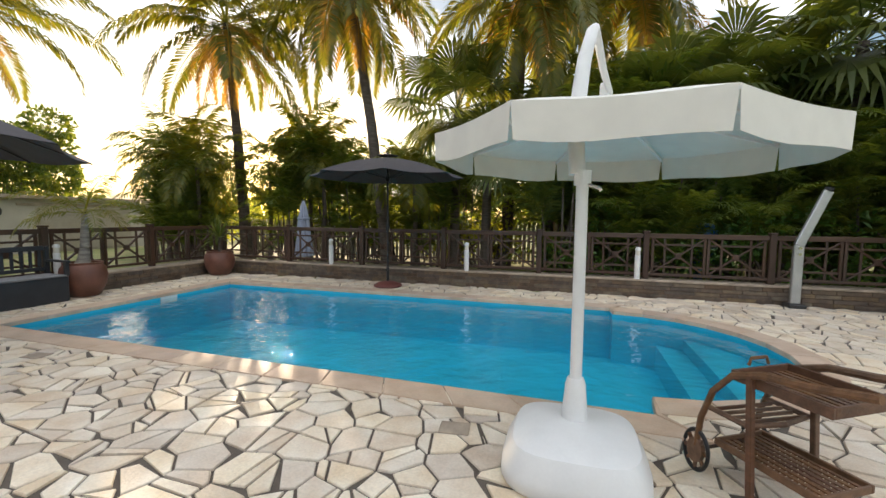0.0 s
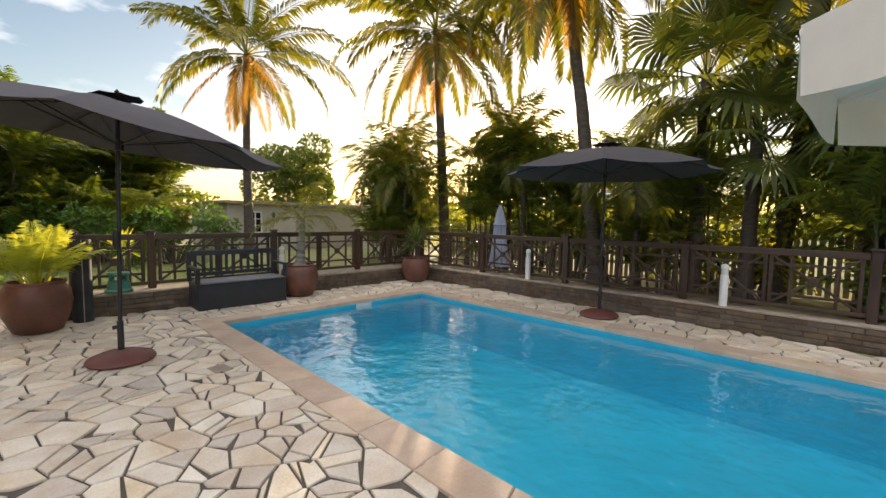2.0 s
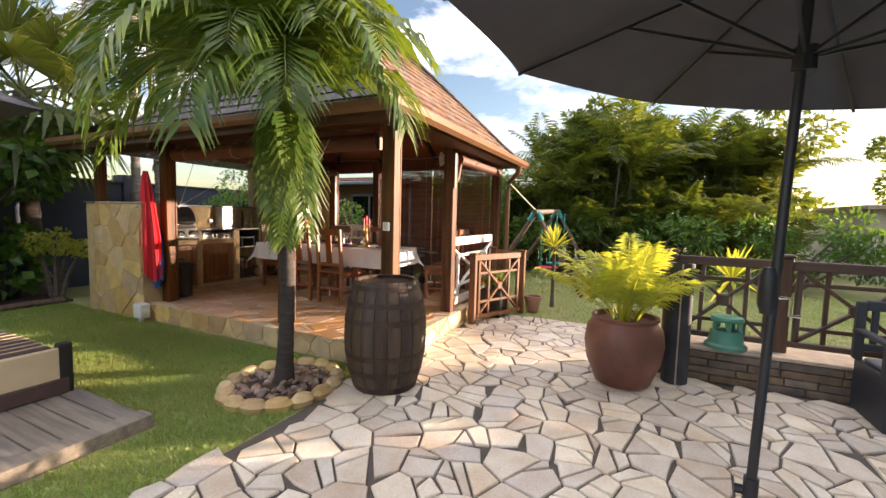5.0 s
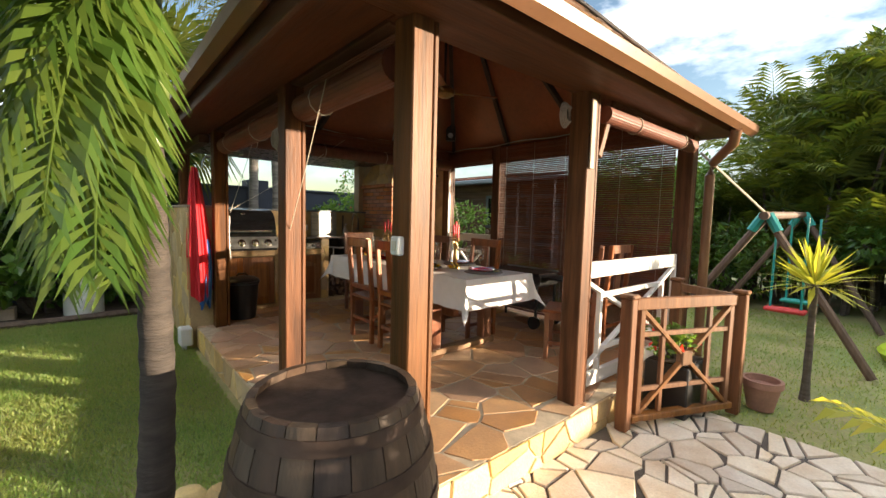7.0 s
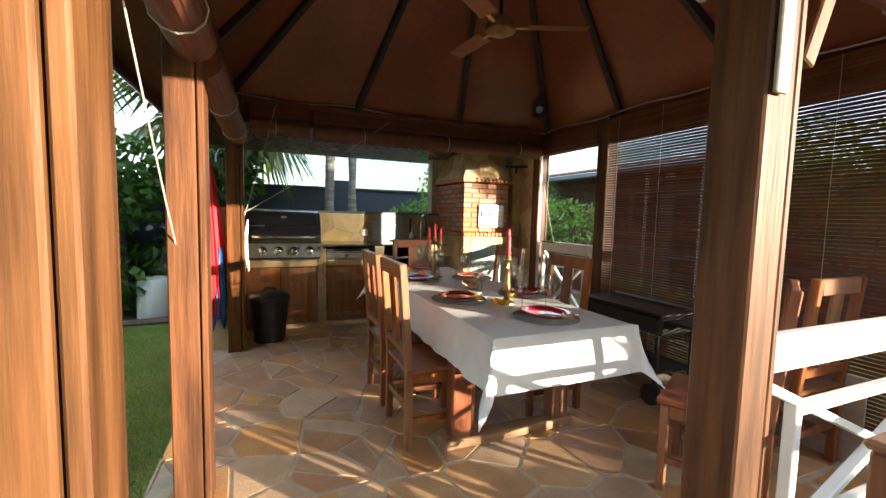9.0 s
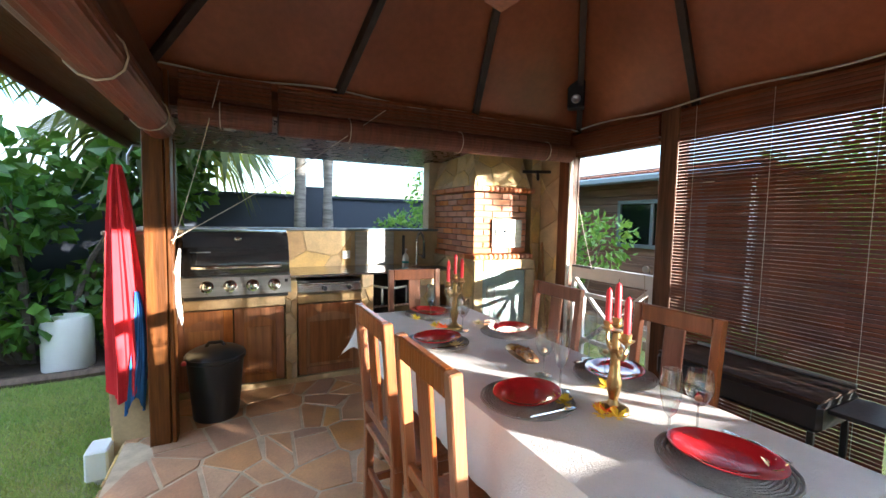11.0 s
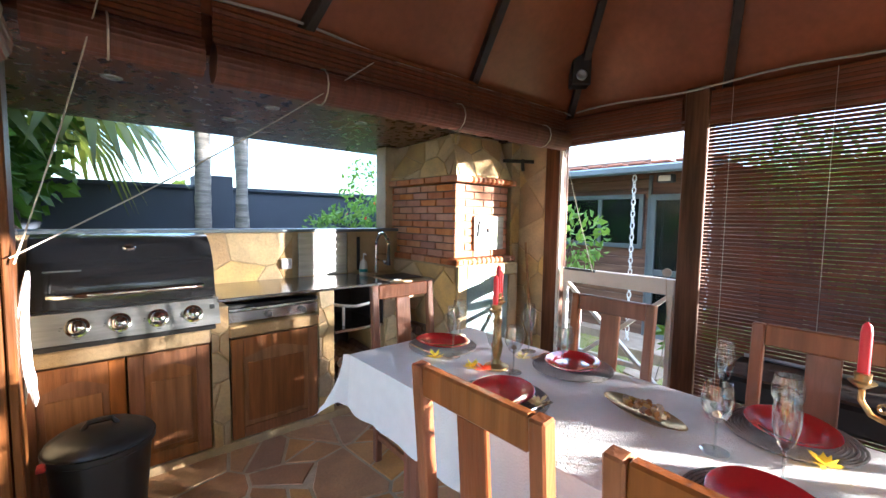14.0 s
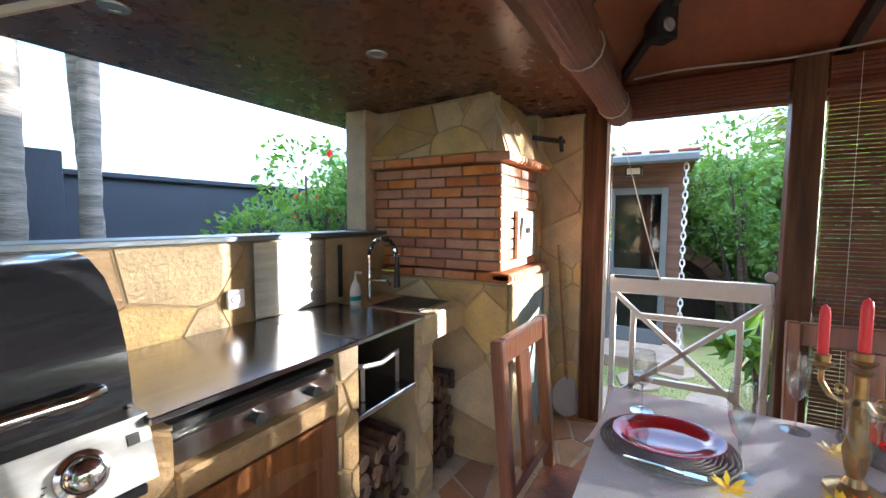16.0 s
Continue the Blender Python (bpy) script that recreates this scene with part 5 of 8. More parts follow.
lattice(tr, "lower_tray", -0.36, -0.2, 0.42, 0.2, 0.20, 0.04)
lattice(tr, "upper_tray", -0.22, -0.23, 0.48, 0.23, 0.63, 0.055)
part("tray_grip", Geo().tube([(-0.235, -0.08, 0.69), (-0.235, -0.06, 0.73), (-0.235, 0.06, 0.73), (-0.235, 0.08, 0.69)], 0.011, 6), M["teak"], tr)
for y in (-0.25, 0.25):
    part("side_bow", Geo().tube([(-0.47, y, 0.16), (-0.44, y, 0.34), (-0.34, y, 0.53), (-0.18, y, 0.66), (0.05, y, 0.72), (0.35, y, 0.745), (0.72, y, 0.80)], 0.022, 8), M["teak"], tr, "", True)
    part("leg", Geo().bar((0.02, y, 0.0), (-0.04, y, 0.71), 0.04, 0.045, 0.006), M["teak"], tr)
    w = part("wheel", Geo().tube([(-0.47, y - 0.016, 0.13), (-0.47, y + 0.016, 0.13)], 0.075, 20), M["teak"], tr)
    part("tyre", Geo().tube([(-0.47 + 0.12 * math.cos(a), y, 0.13 + 0.12 * math.sin(a)) for a in np.linspace(0, 2 * math.pi, 25)], 0.014, 8, False), M["black"], w, "", True)
    for k in range(8):
        a = k * math.pi / 4
        part("spoke", Geo().bar((-0.47 + 0.07 * math.cos(a), y, 0.13 + 0.07 * math.sin(a)), (-0.47 + 0.115 * math.cos(a), y, 0.13 + 0.115 * math.sin(a)), 0.018, 0.02), M["teak"], w)
part("axle", Geo().tube([(-0.47, -0.25, 0.13), (-0.47, 0.25, 0.13)], 0.012, 8), M["iron"], tr)
part("handle_bar", Geo().tube([(0.70, -0.26, 0.798), (0.70, 0.26, 0.798)], 0.02, 8), M["teak"], tr)
for k in range(4):
    part("bottle_bar", Geo().tube([(-0.34 + k * 0.08, -0.22, 0.42), (-0.30 + k * 0.08, 0.2, 0.42)], 0.012, 6), M["teak"], tr)
part("bottle_rack", Geo().tube([(-0.38, -0.24, 0.42), (-0.05, -0.24, 0.42), (0.0, 0.0, 0.42), (-0.05, 0.24, 0.42), (-0.38, 0.24, 0.42)], 0.016, 6), M["teak"], tr)

# solar shower
sh = thing("solar_shower", "galvanised bent solar shower column on a black foot", "shower", 3.42, 8.0 - 0.15, 0.018)
part("foot", Geo().box(-0.12, -0.12, 0.0, 0.12, 0.12, 0.06, 0.012), M["black"], sh)
part("lower_column", Geo().box(-0.07, -0.04, 0.06, 0.07, 0.04, 1.0, 0.012), M["galv"], sh)
part("upper_column", Geo().bar((0, 0, 0.99), (0.33, 0, 1.86), 0.08, 0.13, 0.012, (1, 0, 0)), M["galv"], sh)
part("head", Geo().tube([(0.33, 0, 1.86), (0.34, 0, 1.91)], 0.06, 10), M["black"], sh)
for z in (0.86, 0.96):
    part("tap_knob", Geo().tube([(0, -0.041, z), (0, -0.07, z)], 0.024, 10), M["chrome"], sh)

# porch corner of the main house by the pool
po = thing("porch_post", "brown timber porch post with a lit shelf and a glass canopy edge", "porch", 5.15, 7.55, 0.0, kind="structure")
part("post", Geo().box(-0.12, -0.12, 0, 0.12, 0.12, 2.4, 0.01), M["gwood"], po)
part("shelf", Geo().box(-0.28, -0.25, 0.78, 0.35, 0.2, 0.86, 0.008), M["gwood"], po)
part("canopy_edge", Geo().bar((-0.45, -1.2, 2.22), (0.3, 1.0, 2.32), 0.5, 0.03, 0.004), M["galv"], po)
part("float_ball", Geo().lathe([(0.0, -0.09), (0.06, -0.07), (0.09, 0.0), (0.06, 0.07), (0.0, 0.09)], 16, Matrix.Translation((-0.33, -0.2, 0.60))), M["wplastic"], po, "", True)
# closed parasol behind the fence
cp = thing("closed_parasol", "closed grey-blue canvas parasol behind the fence", "parasol", -6.85, 9.3, 0)
part("pole", Geo().tube([(0, 0, 0), (0, 0, 1.85)], 0.02, 8), M["pole_d"], cp)
g = Geo()
v = []
prof = [(0.02, 1.82), (0.07, 1.68), (0.13, 1.35), (0.16, 0.9), (0.24, 0.35)]
for r, z in prof:
    for k in range(24):
        a = 2 * math.pi * k / 24
        rr2 = r * (1 + 0.22 * (k % 2) - 0.1)
        v.append((rr2 * math.cos(a), rr2 * math.sin(a), z))
g.add(v, [(i * 24 + k, i * 24 + (k + 1) % 24, (i + 1) * 24 + (k + 1) % 24, (i + 1) * 24 + k) for i in range(4) for k in range(24)])
part("canopy", g, M["canvas_b"], cp, "folded canvas")
part("tie", Geo().lathe([(0.15, 1.32), (0.165, 1.35), (0.15, 1.38)], 20), M["canvas_b"], cp)
bt = thing("blue_tub", "blue plastic tub seen behind the fence", "tub", 2.6, 9.6, 0)
part("body", Geo().lathe([(0.16, 0), (0.2, 0.9), (0.22, 1.2), (0.14, 1.32), (0.0, 1.36)], 18), M["bluebox"], bt, "", True)

# swing set and garden toys
sw = thing("swing_set", "brown timber swing set with teal brackets in the garden", "swing", -12.3, -0.2, 0, 0)
apx = [Vector((0, -0.3, 1.62)), Vector((-2.6, -0.35, 1.70))]
part("cross_beam", Geo().tube([apx[0] + Vector((0.15, 0, 0)), apx[1] - Vector((0.1, 0, 0))], 0.05, 10), M["wood_old"], sw)
for a in apx:
    for s in (-1, 1):
        part("leg", Geo().tube([a, Vector((a.x + 0.25, a.y + s * 1.0, 0))], 0.045, 8), M["wood_old"], sw)
        part("bracket", Geo().tube([a + Vector((0.01, s * 0.02, 0.02)), a + Vector((0.04, s * 0.13, -0.18))], 0.054, 8), M["teal"], sw)
for x, c in ((-0.9, "redp"), (-1.9, "teal")):
    for dy in (-0.16, 0.16):
        part("rope", Geo().tube([(x, dy - 0.2, 1.62), (x, dy - 0.2, 0.42)], 0.014, 6), M["teal"], sw)
    part("swing_seat", Geo().box(x - 0.1, -0.42, 0.36, x + 0.1, 0.02, 0.42, 0.02), M[c], sw)
part("slide_ladder", Geo().tube([(0.1, -0.3, 1.66), (1.55, -0.55, 2.2)], 0.012, 6), M["rope"], sw)
ty = thing("toy_boat", "lime green plastic garden toy on the lawn", "toy", -13.2, 0.7, 0)
part("hull", Geo().lathe([(0.0, 0), (0.26, 0.0), (0.34, 0.1), (0.30, 0.14), (0.1, 0.12), (0, 0.12)], 18, None, 1.3, 0.7), M["lime"], ty, "", True)
pb = thing("planter_box", "black planter box with small shrubs beside the gate", "planter", -9.75, -0.5, 0.016)
part("box", Geo().box(-0.2, -0.16, 0, 0.2, 0.16, 0.4, 0.01), M["black"], pb)
part("soil", Geo().box(-0.18, -0.14, 0.401, 0.18, 0.14, 0.41), M["soil"], pb)
pp = thing("terracotta_pot", "small terracotta flower pot beside the planter", "plant pot", -10.35, -0.05, 0.0)
part("body", Geo().lathe([(0.09, 0), (0.13, 0.2), (0.145, 0.2), (0.145, 0.25), (0.12, 0.25), (0.11, 0.2)], 18), M["tile"], pp, "", True)

# wooden deck and sun lounger
dk = thing("sun_deck", "weathered grey timber deck on the lawn", "deck", -4.2, -2.9, 0, kind="structure")
for k in range(9):
    part("board", Geo().box(-1.24 + k * 0.14, -1.4, 0.02, -1.24 + k * 0.14 + 0.132, 1.26, 0.075, 0.004), M["deck"], dk)
part("edge_board", Geo().box(-1.26, 1.27, -0.01, 1.3, 1.41, 0.085, 0.006), M["deck"], dk)
lg = thing("sun_lounger", "timber sun lounger with cream and striped brown cushions", "lounger", -4.62, -2.95, 0.076, 0)
part("frame", Geo().box(-0.75, -0.9, 0.0, 0.6, 0.55, 0.12, 0.01), M["brown_c"], lg)
for y in (-0.8, 0.5):
    part("leg", Geo().box(-0.78, y - 0.04, 0.0, -0.70, y + 0.04, 0.38, 0.006), M["black"], lg)
part("cushion", Geo().box(-0.73, -0.85, 0.125, 0.58, 0.52, 0.24, 0.04), M["cream_c"], lg, "cream seat cushion", True)
part("blanket", Geo().box(-0.70, -0.85, 0.245, 0.58, 0.50, 0.36, 0.03), M["brown_c"], lg, "brown striped blanket")
for k in range(11):
    part("stripe", Geo().box(-0.69, 0.40 - k * 0.11, 0.3605, 0.57, 0.415 - k * 0.11, 0.364), M["cream_c"], lg)
part("towel", Geo().box(-0.72, 0.50, 0.10, 0.4, 0.53, 0.355, 0.012), M["cream_c"], lg, "cream towel over the end")

# white utility boxes by the kiosk step
ub = thing("utility_box", "white plastic outdoor junction box beside the step", "junction box", -6.93, -4.42, 0.0)
part("box", Geo().box(-0.07, -0.09, 0.05, 0.05, 0.09, 0.24, 0.012), M["wplastic"], ub)
part("leg", Geo().box(-0.02, -0.02, -0.02, 0.02, 0.02, 0.05), M["wplastic"], ub)
wt = thing("water_butt", "white plastic drum at the edge of the bed", "drum", -6.08, -6.9, 0.0)
part("body", Geo().lathe([(0.2, 0), (0.22, 0.03), (0.22, 0.52), (0.19, 0.58), (0.08, 0.6), (0.0, 0.6)], 20), M["wplastic"], wt, "", True)
bk = thing("concrete_block", "grey concrete block on the lawn edge", "block", -5.2, -7.0, 0.0)
part("body", Geo().box(-0.2, -0.1, -0.01, 0.2, 0.1, 0.18, 0.008), M["cap"], bk)

# ---- kitchen ----
kb = thing("kitchen_wall", "stone-clad kitchen back wall with a thin grey coping", "wall", kind="structure")
part("core", Geo().box(-9.85, -5.80, 0.0, -6.98, -5.612, 1.545), M["plaster"], kb)
part("coping", Geo().box(-9.85, -5.83, 1.546, -6.96, -5.585, 1.572, 0.005), M["grey_al"], kb)
stone_panel(kb, face((-8.80, -5.612, 1.0), (1, 0, 0), (0, 0, 1)) @ Matrix.Diagonal((1, 1, -1, 1)), 1.56, 0.54, 0.42, 21, M["wstone"], 0.004, 0.005)
ew = thing("kitchen_end_wall", "low wall clad in ochre stone at the kitchen's end", "wall", kind="structure")
part("core", Geo().box(-7.24, -5.80, -0.05, -7.0, -4.46, 1.545), M["plaster"], ew)
part("coping", Geo().box(-7.26, -5.58, 1.546, -6.98, -4.44, 1.572, 0.005), M["cap"], ew)
stone_panel(ew, face((-7.0, -5.80, 0.0), (0, 1, 0), (0, 0, 1)), 1.34, 1.54, 0.30, 22, M["wstone"], 0.014, 0.01)
FY = -5.005
# stone pillars and ledges of the unit
un = thing("kitchen_unit", "stone-built outdoor kitchen base with pillars and ledges", "kitchen unit", kind="structure")
for x0, x1, z1 in ((-8.18, -8.085, 1.13), (-8.865, -8.75, 1.155), (-9.44, -9.285, 1.155)):
    part("pillar", Geo().box(x0, -5.60, K - 0.01, x1, FY, z1, 0.004), M["plaster"], un)
    stone_panel(un, face((x0, FY, K), (1, 0, 0), (0, 0, 1)) @ Matrix.Diagonal((1, 1, -1, 1)), x1 - x0, z1 - K, 0.16, int(abs(x0) * 100), M["wstone"], 0.010, 0.008)
part("ledge", Geo().box(-8.085, -5.60, 0.925, -7.245, FY + 0.02, 1.005, 0.01), M["wstone"], un, "ochre stone ledge under the grill")
part("ledge", Geo().box(-8.75, -5.60, 0.925, -8.18, FY + 0.02, 0.998, 0.01), M["wstone"], un)
part("plinth", Geo().box(-9.44, -5.55, K - 0.01, -7.245, FY + 0.012, 0.27, 0.006), M["plaster"], un)
# added near-black board: the shade deep in the unit, put into its colour
part("recess_shade_board", Geo().box(-9.4, -5.611, K, -7.25, -5.59, 1.1), M["unlit_in"], un)
part("sink_top", Geo().box(-9.80, -5.60, 1.02, -9.335, FY + 0.02, 1.165, 0.01), M["wstone"], un, "ochre stone sink surround")
part("wood_store_back", Geo().box(-9.79, -5.59, K, -9.5, -5.56, 1.0), M["plaster"], un)


def cabinet_door(x0, x1, z0, z1, y, parent):
    d = part("door", Geo().box(x0, y - 0.022, z0, x1, y, z1, 0.004), M["cab"], parent)
    w, h2 = x1 - x0, z1 - z0
    s = 0.07
    part("stile", Geo().box(x0, y + 0.001, z0, x0 + s, y + 0.012, z1, 0.004), M["cab"], d)
    part("stile", Geo().box(x1 - s, y + 0.001, z0, x1, y + 0.012, z1, 0.004), M["cab"], d)
    part("rail", Geo().box(x0 + s + 0.001, y + 0.001, z0, x1 - s - 0.001, y + 0.012, z0 + s, 0.004), M["cab"], d)
    g = Geo()
    n = 12
    xl, xr = x0 + s + 0.001, x1 - s - 0.001
    arch = [(xl + (xr - xl) * k / n, z1 - s - 0.05 + 0.045 * math.sin(math.pi * k / n) ** 1.5) for k in range(n + 1)]
    v = [(ax, y + dy, zz) for ax, az in arch for dy, zz in ((0.012, az), (0.012, z1), (0.0, az), (0.0, z1))]
    f = []
    for k in range(n):
        o, q = 4 * k, 4 * k + 4
        f += [(o + 1, q + 1, q, o), (o, q, q + 2, o + 2), (o + 3, q + 3, q + 1, o + 1)]
    g.add(v, f)
    part("arched_rail", g, M["cab"], d)
    part("raised_panel", Geo().box(xl + 0.025, y + 0.0005, z0 + s + 0.025, xr - 0.025, y + 0.009, z1 - s - 0.09, 0.008), M["cab"], d)


cb = thing("cabinet", "pair of arched oak cabinet doors under the grill", "cabinet")
cabinet_door(-8.075, -7.69, 0.28, 0.915, FY, cb)
cabinet_door(-7.68, -7.27, 0.28, 0.915, FY, cb)
cb2 = thing("cabinet", "arched oak cabinet door under the griddle", "cabinet")
cabinet_door(-8.74, -8.19, 0.28, 0.915, FY, cb2)

# worktop
wk = thing("worktop", "brushed steel worktop in two plates", "worktop")
part("plate", Geo().box(-8.848, -5.60, 1.158, -8.12, FY + 0.03, 1.178, 0.003), M["steel_top"], wk)
part("plate", Geo().box(-9.33, -5.60, 1.158, -8.852, FY + 0.03, 1.178, 0.003), M["steel_top"], wk)
bs = thing("steel_splashback", "brushed steel splashback panel on the stone wall", "splashback")
part("panel", Geo().box(-9.275, -5.600, 1.181, -8.84, -5.592, 1.54, 0.002), M["steel_matt"], bs)
bs2 = thing("stone_splashback", "dark stone splashback beside the sink", "splashback")
part("panel", Geo().box(-9.78, -5.606, 1.181, -9.28, -5.594, 1.54, 0.002), M["plaster"], bs2)
part("black_strip", Geo().box(-9.40, -5.592, 1.2, -9.37, -5.58, 1.5, 0.003), M["black"], bs2)
so = thing("wall_socket", "white square wall socket on the stone wall", "socket", -8.745, -5.597, 1.295)
part("plate", Geo().box(-0.042, 0, -0.042, 0.042, 0.012, 0.042, 0.005), M["wplastic"], so)
part("outlet", Geo().lathe([(0.025, 0), (0.02, 0.004), (0.0, 0.004)], 14, Matrix.Translation((0, 0.0121, 0)) @ Matrix.Rotation(-math.pi / 2, 4, "X")), M["galv"], so)

# grill
bq = thing("gas_grill", "built-in gas grill with a black hood and steel front", "grill", -7.725, -5.27, 1.008)
fp = [(0.20, 0.03), (0.305, 0.03), (0.262, 0.175), (0.20, 0.175)]
part("front_panel", Geo().add([(x, y, z) for x in (-0.405, 0.405) for y, z in fp], [(0, 1, 2, 3), (7, 6, 5, 4), (0, 4, 5, 1), (1, 5, 6, 2), (2, 6, 7, 3), (3, 7, 4, 0)]), M["steel_matt"], bq, "sloping brushed steel control panel")
part("drip_tray", Geo().box(-0.38, 0.21, 0.002, 0.38, 0.31, 0.028, 0.004), M["black"], bq)
part("side_panel", Geo().box(-0.405, -0.24, 0.002, -0.39, 0.199, 0.22, 0.004).box(0.39, -0.24, 0.002, 0.405, 0.199, 0.22, 0.004), M["steel"], bq)
part("fire_box", Geo().box(-0.388, -0.23, 0.004, 0.388, 0.198, 0.20, 0.01), M["black"], bq)
prof = [(0.20, 0.185), (0.20, 0.24), (0.185, 0.33), (0.15, 0.42), (0.09, 0.49), (0.0, 0.535), (-0.10, 0.55), (-0.20, 0.53), (-0.235, 0.48), (-0.24, 0.21)]
g = Geo()
for x in (-0.40, 0.40):
    g.v += [(x, y, z) for y, z in prof]
n = len(prof)
g.f += [(k, k + 1, n + k + 1, n + k) for k in range(n - 1)] + [tuple(range(n))[::-1], tuple(range(n, 2 * n))]
hood = part("hood", g, M["enamel"], bq, "black enamel hood", True)
g = Geo()
g.v = []
for x in (-0.22, 0.22):
    g.v += [(x, y + 0.003, z + 0.003) for y, z in prof[2:5]]
g.f = [(0, 1, 4, 3), (1, 2, 5, 4)]
part("embossed_panel", g, M["enamel"], hood, "", True)
part("thermometer", Geo().lathe([(0.032, 0), (0.032, 0.012), (0.026, 0.018), (0.0, 0.018)], 18, Matrix.Translation((0.0, 0.112, 0.472)) @ Matrix.Rotation(-0.75, 4, "X"), 0.95, 0.55), M["chrome"], hood, "", True)
part("name_plate", Geo().bar((0.20, 0.174, 0.372), (0.345, 0.174, 0.372), 0.022, 0.006, 0.002), M["galv"], hood)
part("handle", Geo().tube([(-0.32, 0.20, 0.25), (-0.32, 0.245, 0.255), (-0.28, 0.265, 0.255), (0.28, 0.265, 0.255), (0.32, 0.245, 0.255), (0.32, 0.20, 0.25)], 0.0165, 12), M["chrome"], hood, "", True)
for k in range(4):
    x = -0.27 + k * 0.165
    slope = Matrix.Translation((x, 0.2835, 0.102)) @ Matrix.Rotation(-math.pi / 2 + 0.29, 4, "X")
    kn = part("knob", Geo().lathe([(0.036, 0.004), (0.035, 0.012), (0.031, 0.016), (0.029, 0.042), (0.022, 0.046), (0.0, 0.046)], 24, slope), M["chrome"], bq, "chrome control knob", True)
    part("bezel", Geo().lathe([(0.050, 0.0005), (0.048, 0.005), (0.038, 0.007), (0.037, 0.0005)], 28, slope), M["chrome"], kn, "", True)
    part("pointer", Geo().box(-0.003, 0.004, 0.0462, 0.003, 0.021, 0.048, 0.0, slope), M["black"], kn)
    part("dial_mark", Geo().box(0.056, -0.006, 0.0005, 0.064, -0.003, 0.0015, 0.0, slope).box(0.060, 0.006, 0.0005, 0.066, 0.009, 0.0015, 0.0, slope).box(-0.01, 0.056, 0.0005, 0.01, 0.059, 0.0015, 0.0, slope), M["black"], bq)
slope = Matrix.Translation((-0.368, 0.275, 0.13)) @ Matrix.Rotation(-math.pi / 2 + 0.29, 4, "X")
part("igniter", Geo().box(-0.013, -0.013, 0.0, 0.013, 0.013, 0.003, 0.001, slope), M["black"], bq)

# griddle
pl = thing("griddle", "steel built-in griddle with black knobs under the worktop", "griddle", -8.465, -5.27, 1.0)
part("body", Geo().box(-0.28, -0.25, 0.0, 0.28, 0.235, 0.10, 0.006), M["steel"], pl)
part("front_panel", Geo().box(-0.285, 0.236, 0.012, 0.285, 0.262, 0.085, 0.006), M["steel"], pl)
part("rim", Geo().box(-0.285, 0.20, 0.101, 0.285, 0.26, 0.125, 0.004), M["black"], pl)
for x in (-0.17, 0.05):
    part("knob", Geo().tube([(x, 0.263, 0.05), (x, 0.295, 0.05)], 0.019, 12), M["black"], pl)
# open shelf
sf = thing("steel_shelf", "open steel shelf niche with a burner tray", "shelf", -9.075, -5.27, 0.033)
part("shelf_plate", Geo().box(-0.207, -0.25, 0.80, 0.207, 0.275, 0.825, 0.003), M["steel"], sf)
part("inner_side", Geo().box(-0.207, -0.25, 0.826, -0.197, 0.262, 1.12), M["black"], sf)
# the niche's shaded depth, painted as a near-black back
part("niche_shade_back", Geo().box(-0.196, -0.25, 0.826, 0.207, -0.24, 1.12), M["unlit_in"], sf)
part("burner_rack", Geo().tube([(-0.15, 0.2, 0.98), (0.0, 0.22, 0.97), (0.1, 0.2, 0.98), (0.18, 0.1, 0.99)], 0.012, 6).tube([(-0.15, 0.2, 0.83), (-0.15, 0.2, 0.99)], 0.01, 6).tube([(0.1, 0.2, 0.83), (0.1, 0.2, 0.99)], 0.01, 6), M["galv"], sf)

# firewood
rw = random.Random(11)
for bx0, bx1, ztop in ((-9.28, -8.875, 0.66), (-9.765, -9.45, 0.74)):
    z = K + 0.035
    while z < ztop:
        x = bx0 + 0.045
        while x < bx1 - 0.03:
            r = rw.uniform(0.028, 0.045)
            lo = thing("log", "split brown firewood log in the stack", "firewood", x, -5.28, z + rw.uniform(-0.01, 0.01), rw.uniform(-12, 12), group="firewood")
            m = 7
            poly = [(r * rw.uniform(0.75, 1.05) * math.cos(2 * math.pi * k / m), r * rw.uniform(0.75, 1.05) * math.sin(2 * math.pi * k / m)) for k in range(m)]
            part("bark", Geo().prism(poly, 0, rw.uniform(0.42, 0.52), Matrix.Translation((0, 0.24, 0)) @ Matrix.Rotation(math.pi / 2, 4, "X")), M["firewood"], lo)
            x += 2 * r + 0.004
        z += 0.068

# sink, tap and soap
sk = thing("sink", "dark inset sink in the stone top", "sink", -9.57, -5.22, 1.166)
part("bowl_rim", Geo().box(-0.16, -0.16, 0.0, 0.16, 0.16, 0.006, 0.002), M["steel_top"], sk)
part("bowl", Geo().box(-0.14, -0.14, 0.0061, 0.14, 0.14, 0.008), M["black"], sk)
tp = thing("tap", "chrome spring-neck kitchen tap with a black grip", "tap", -9.50, -5.47, 1.166)
part("stem", Geo().tube([(0, 0, 0), (0, 0, 0.26)], 0.012, 10), M["chrome"], tp, "", True)
arc = [(0.0, 0.10 * (1 - math.cos(a)), 0.26 + 0.11 * math.sin(a)) for a in np.linspace(0, math.pi, 13)]
part("spring_neck", Geo().tube(arc, 0.012, 10), M["black"], tp, "", True)
for k in range(12):
    p, q = Vector(arc[k]), Vector(arc[k + 1])
    part("spring_ring", Geo().tube([p, p.lerp(q, 0.5)], 0.0155, 8), M["chrome"], tp)
part("spray_head", Geo().tube([(0, 0.2, 0.26), (0, 0.2, 0.10)], [0.012, 0.019], 10), M["black"], tp, "", True)
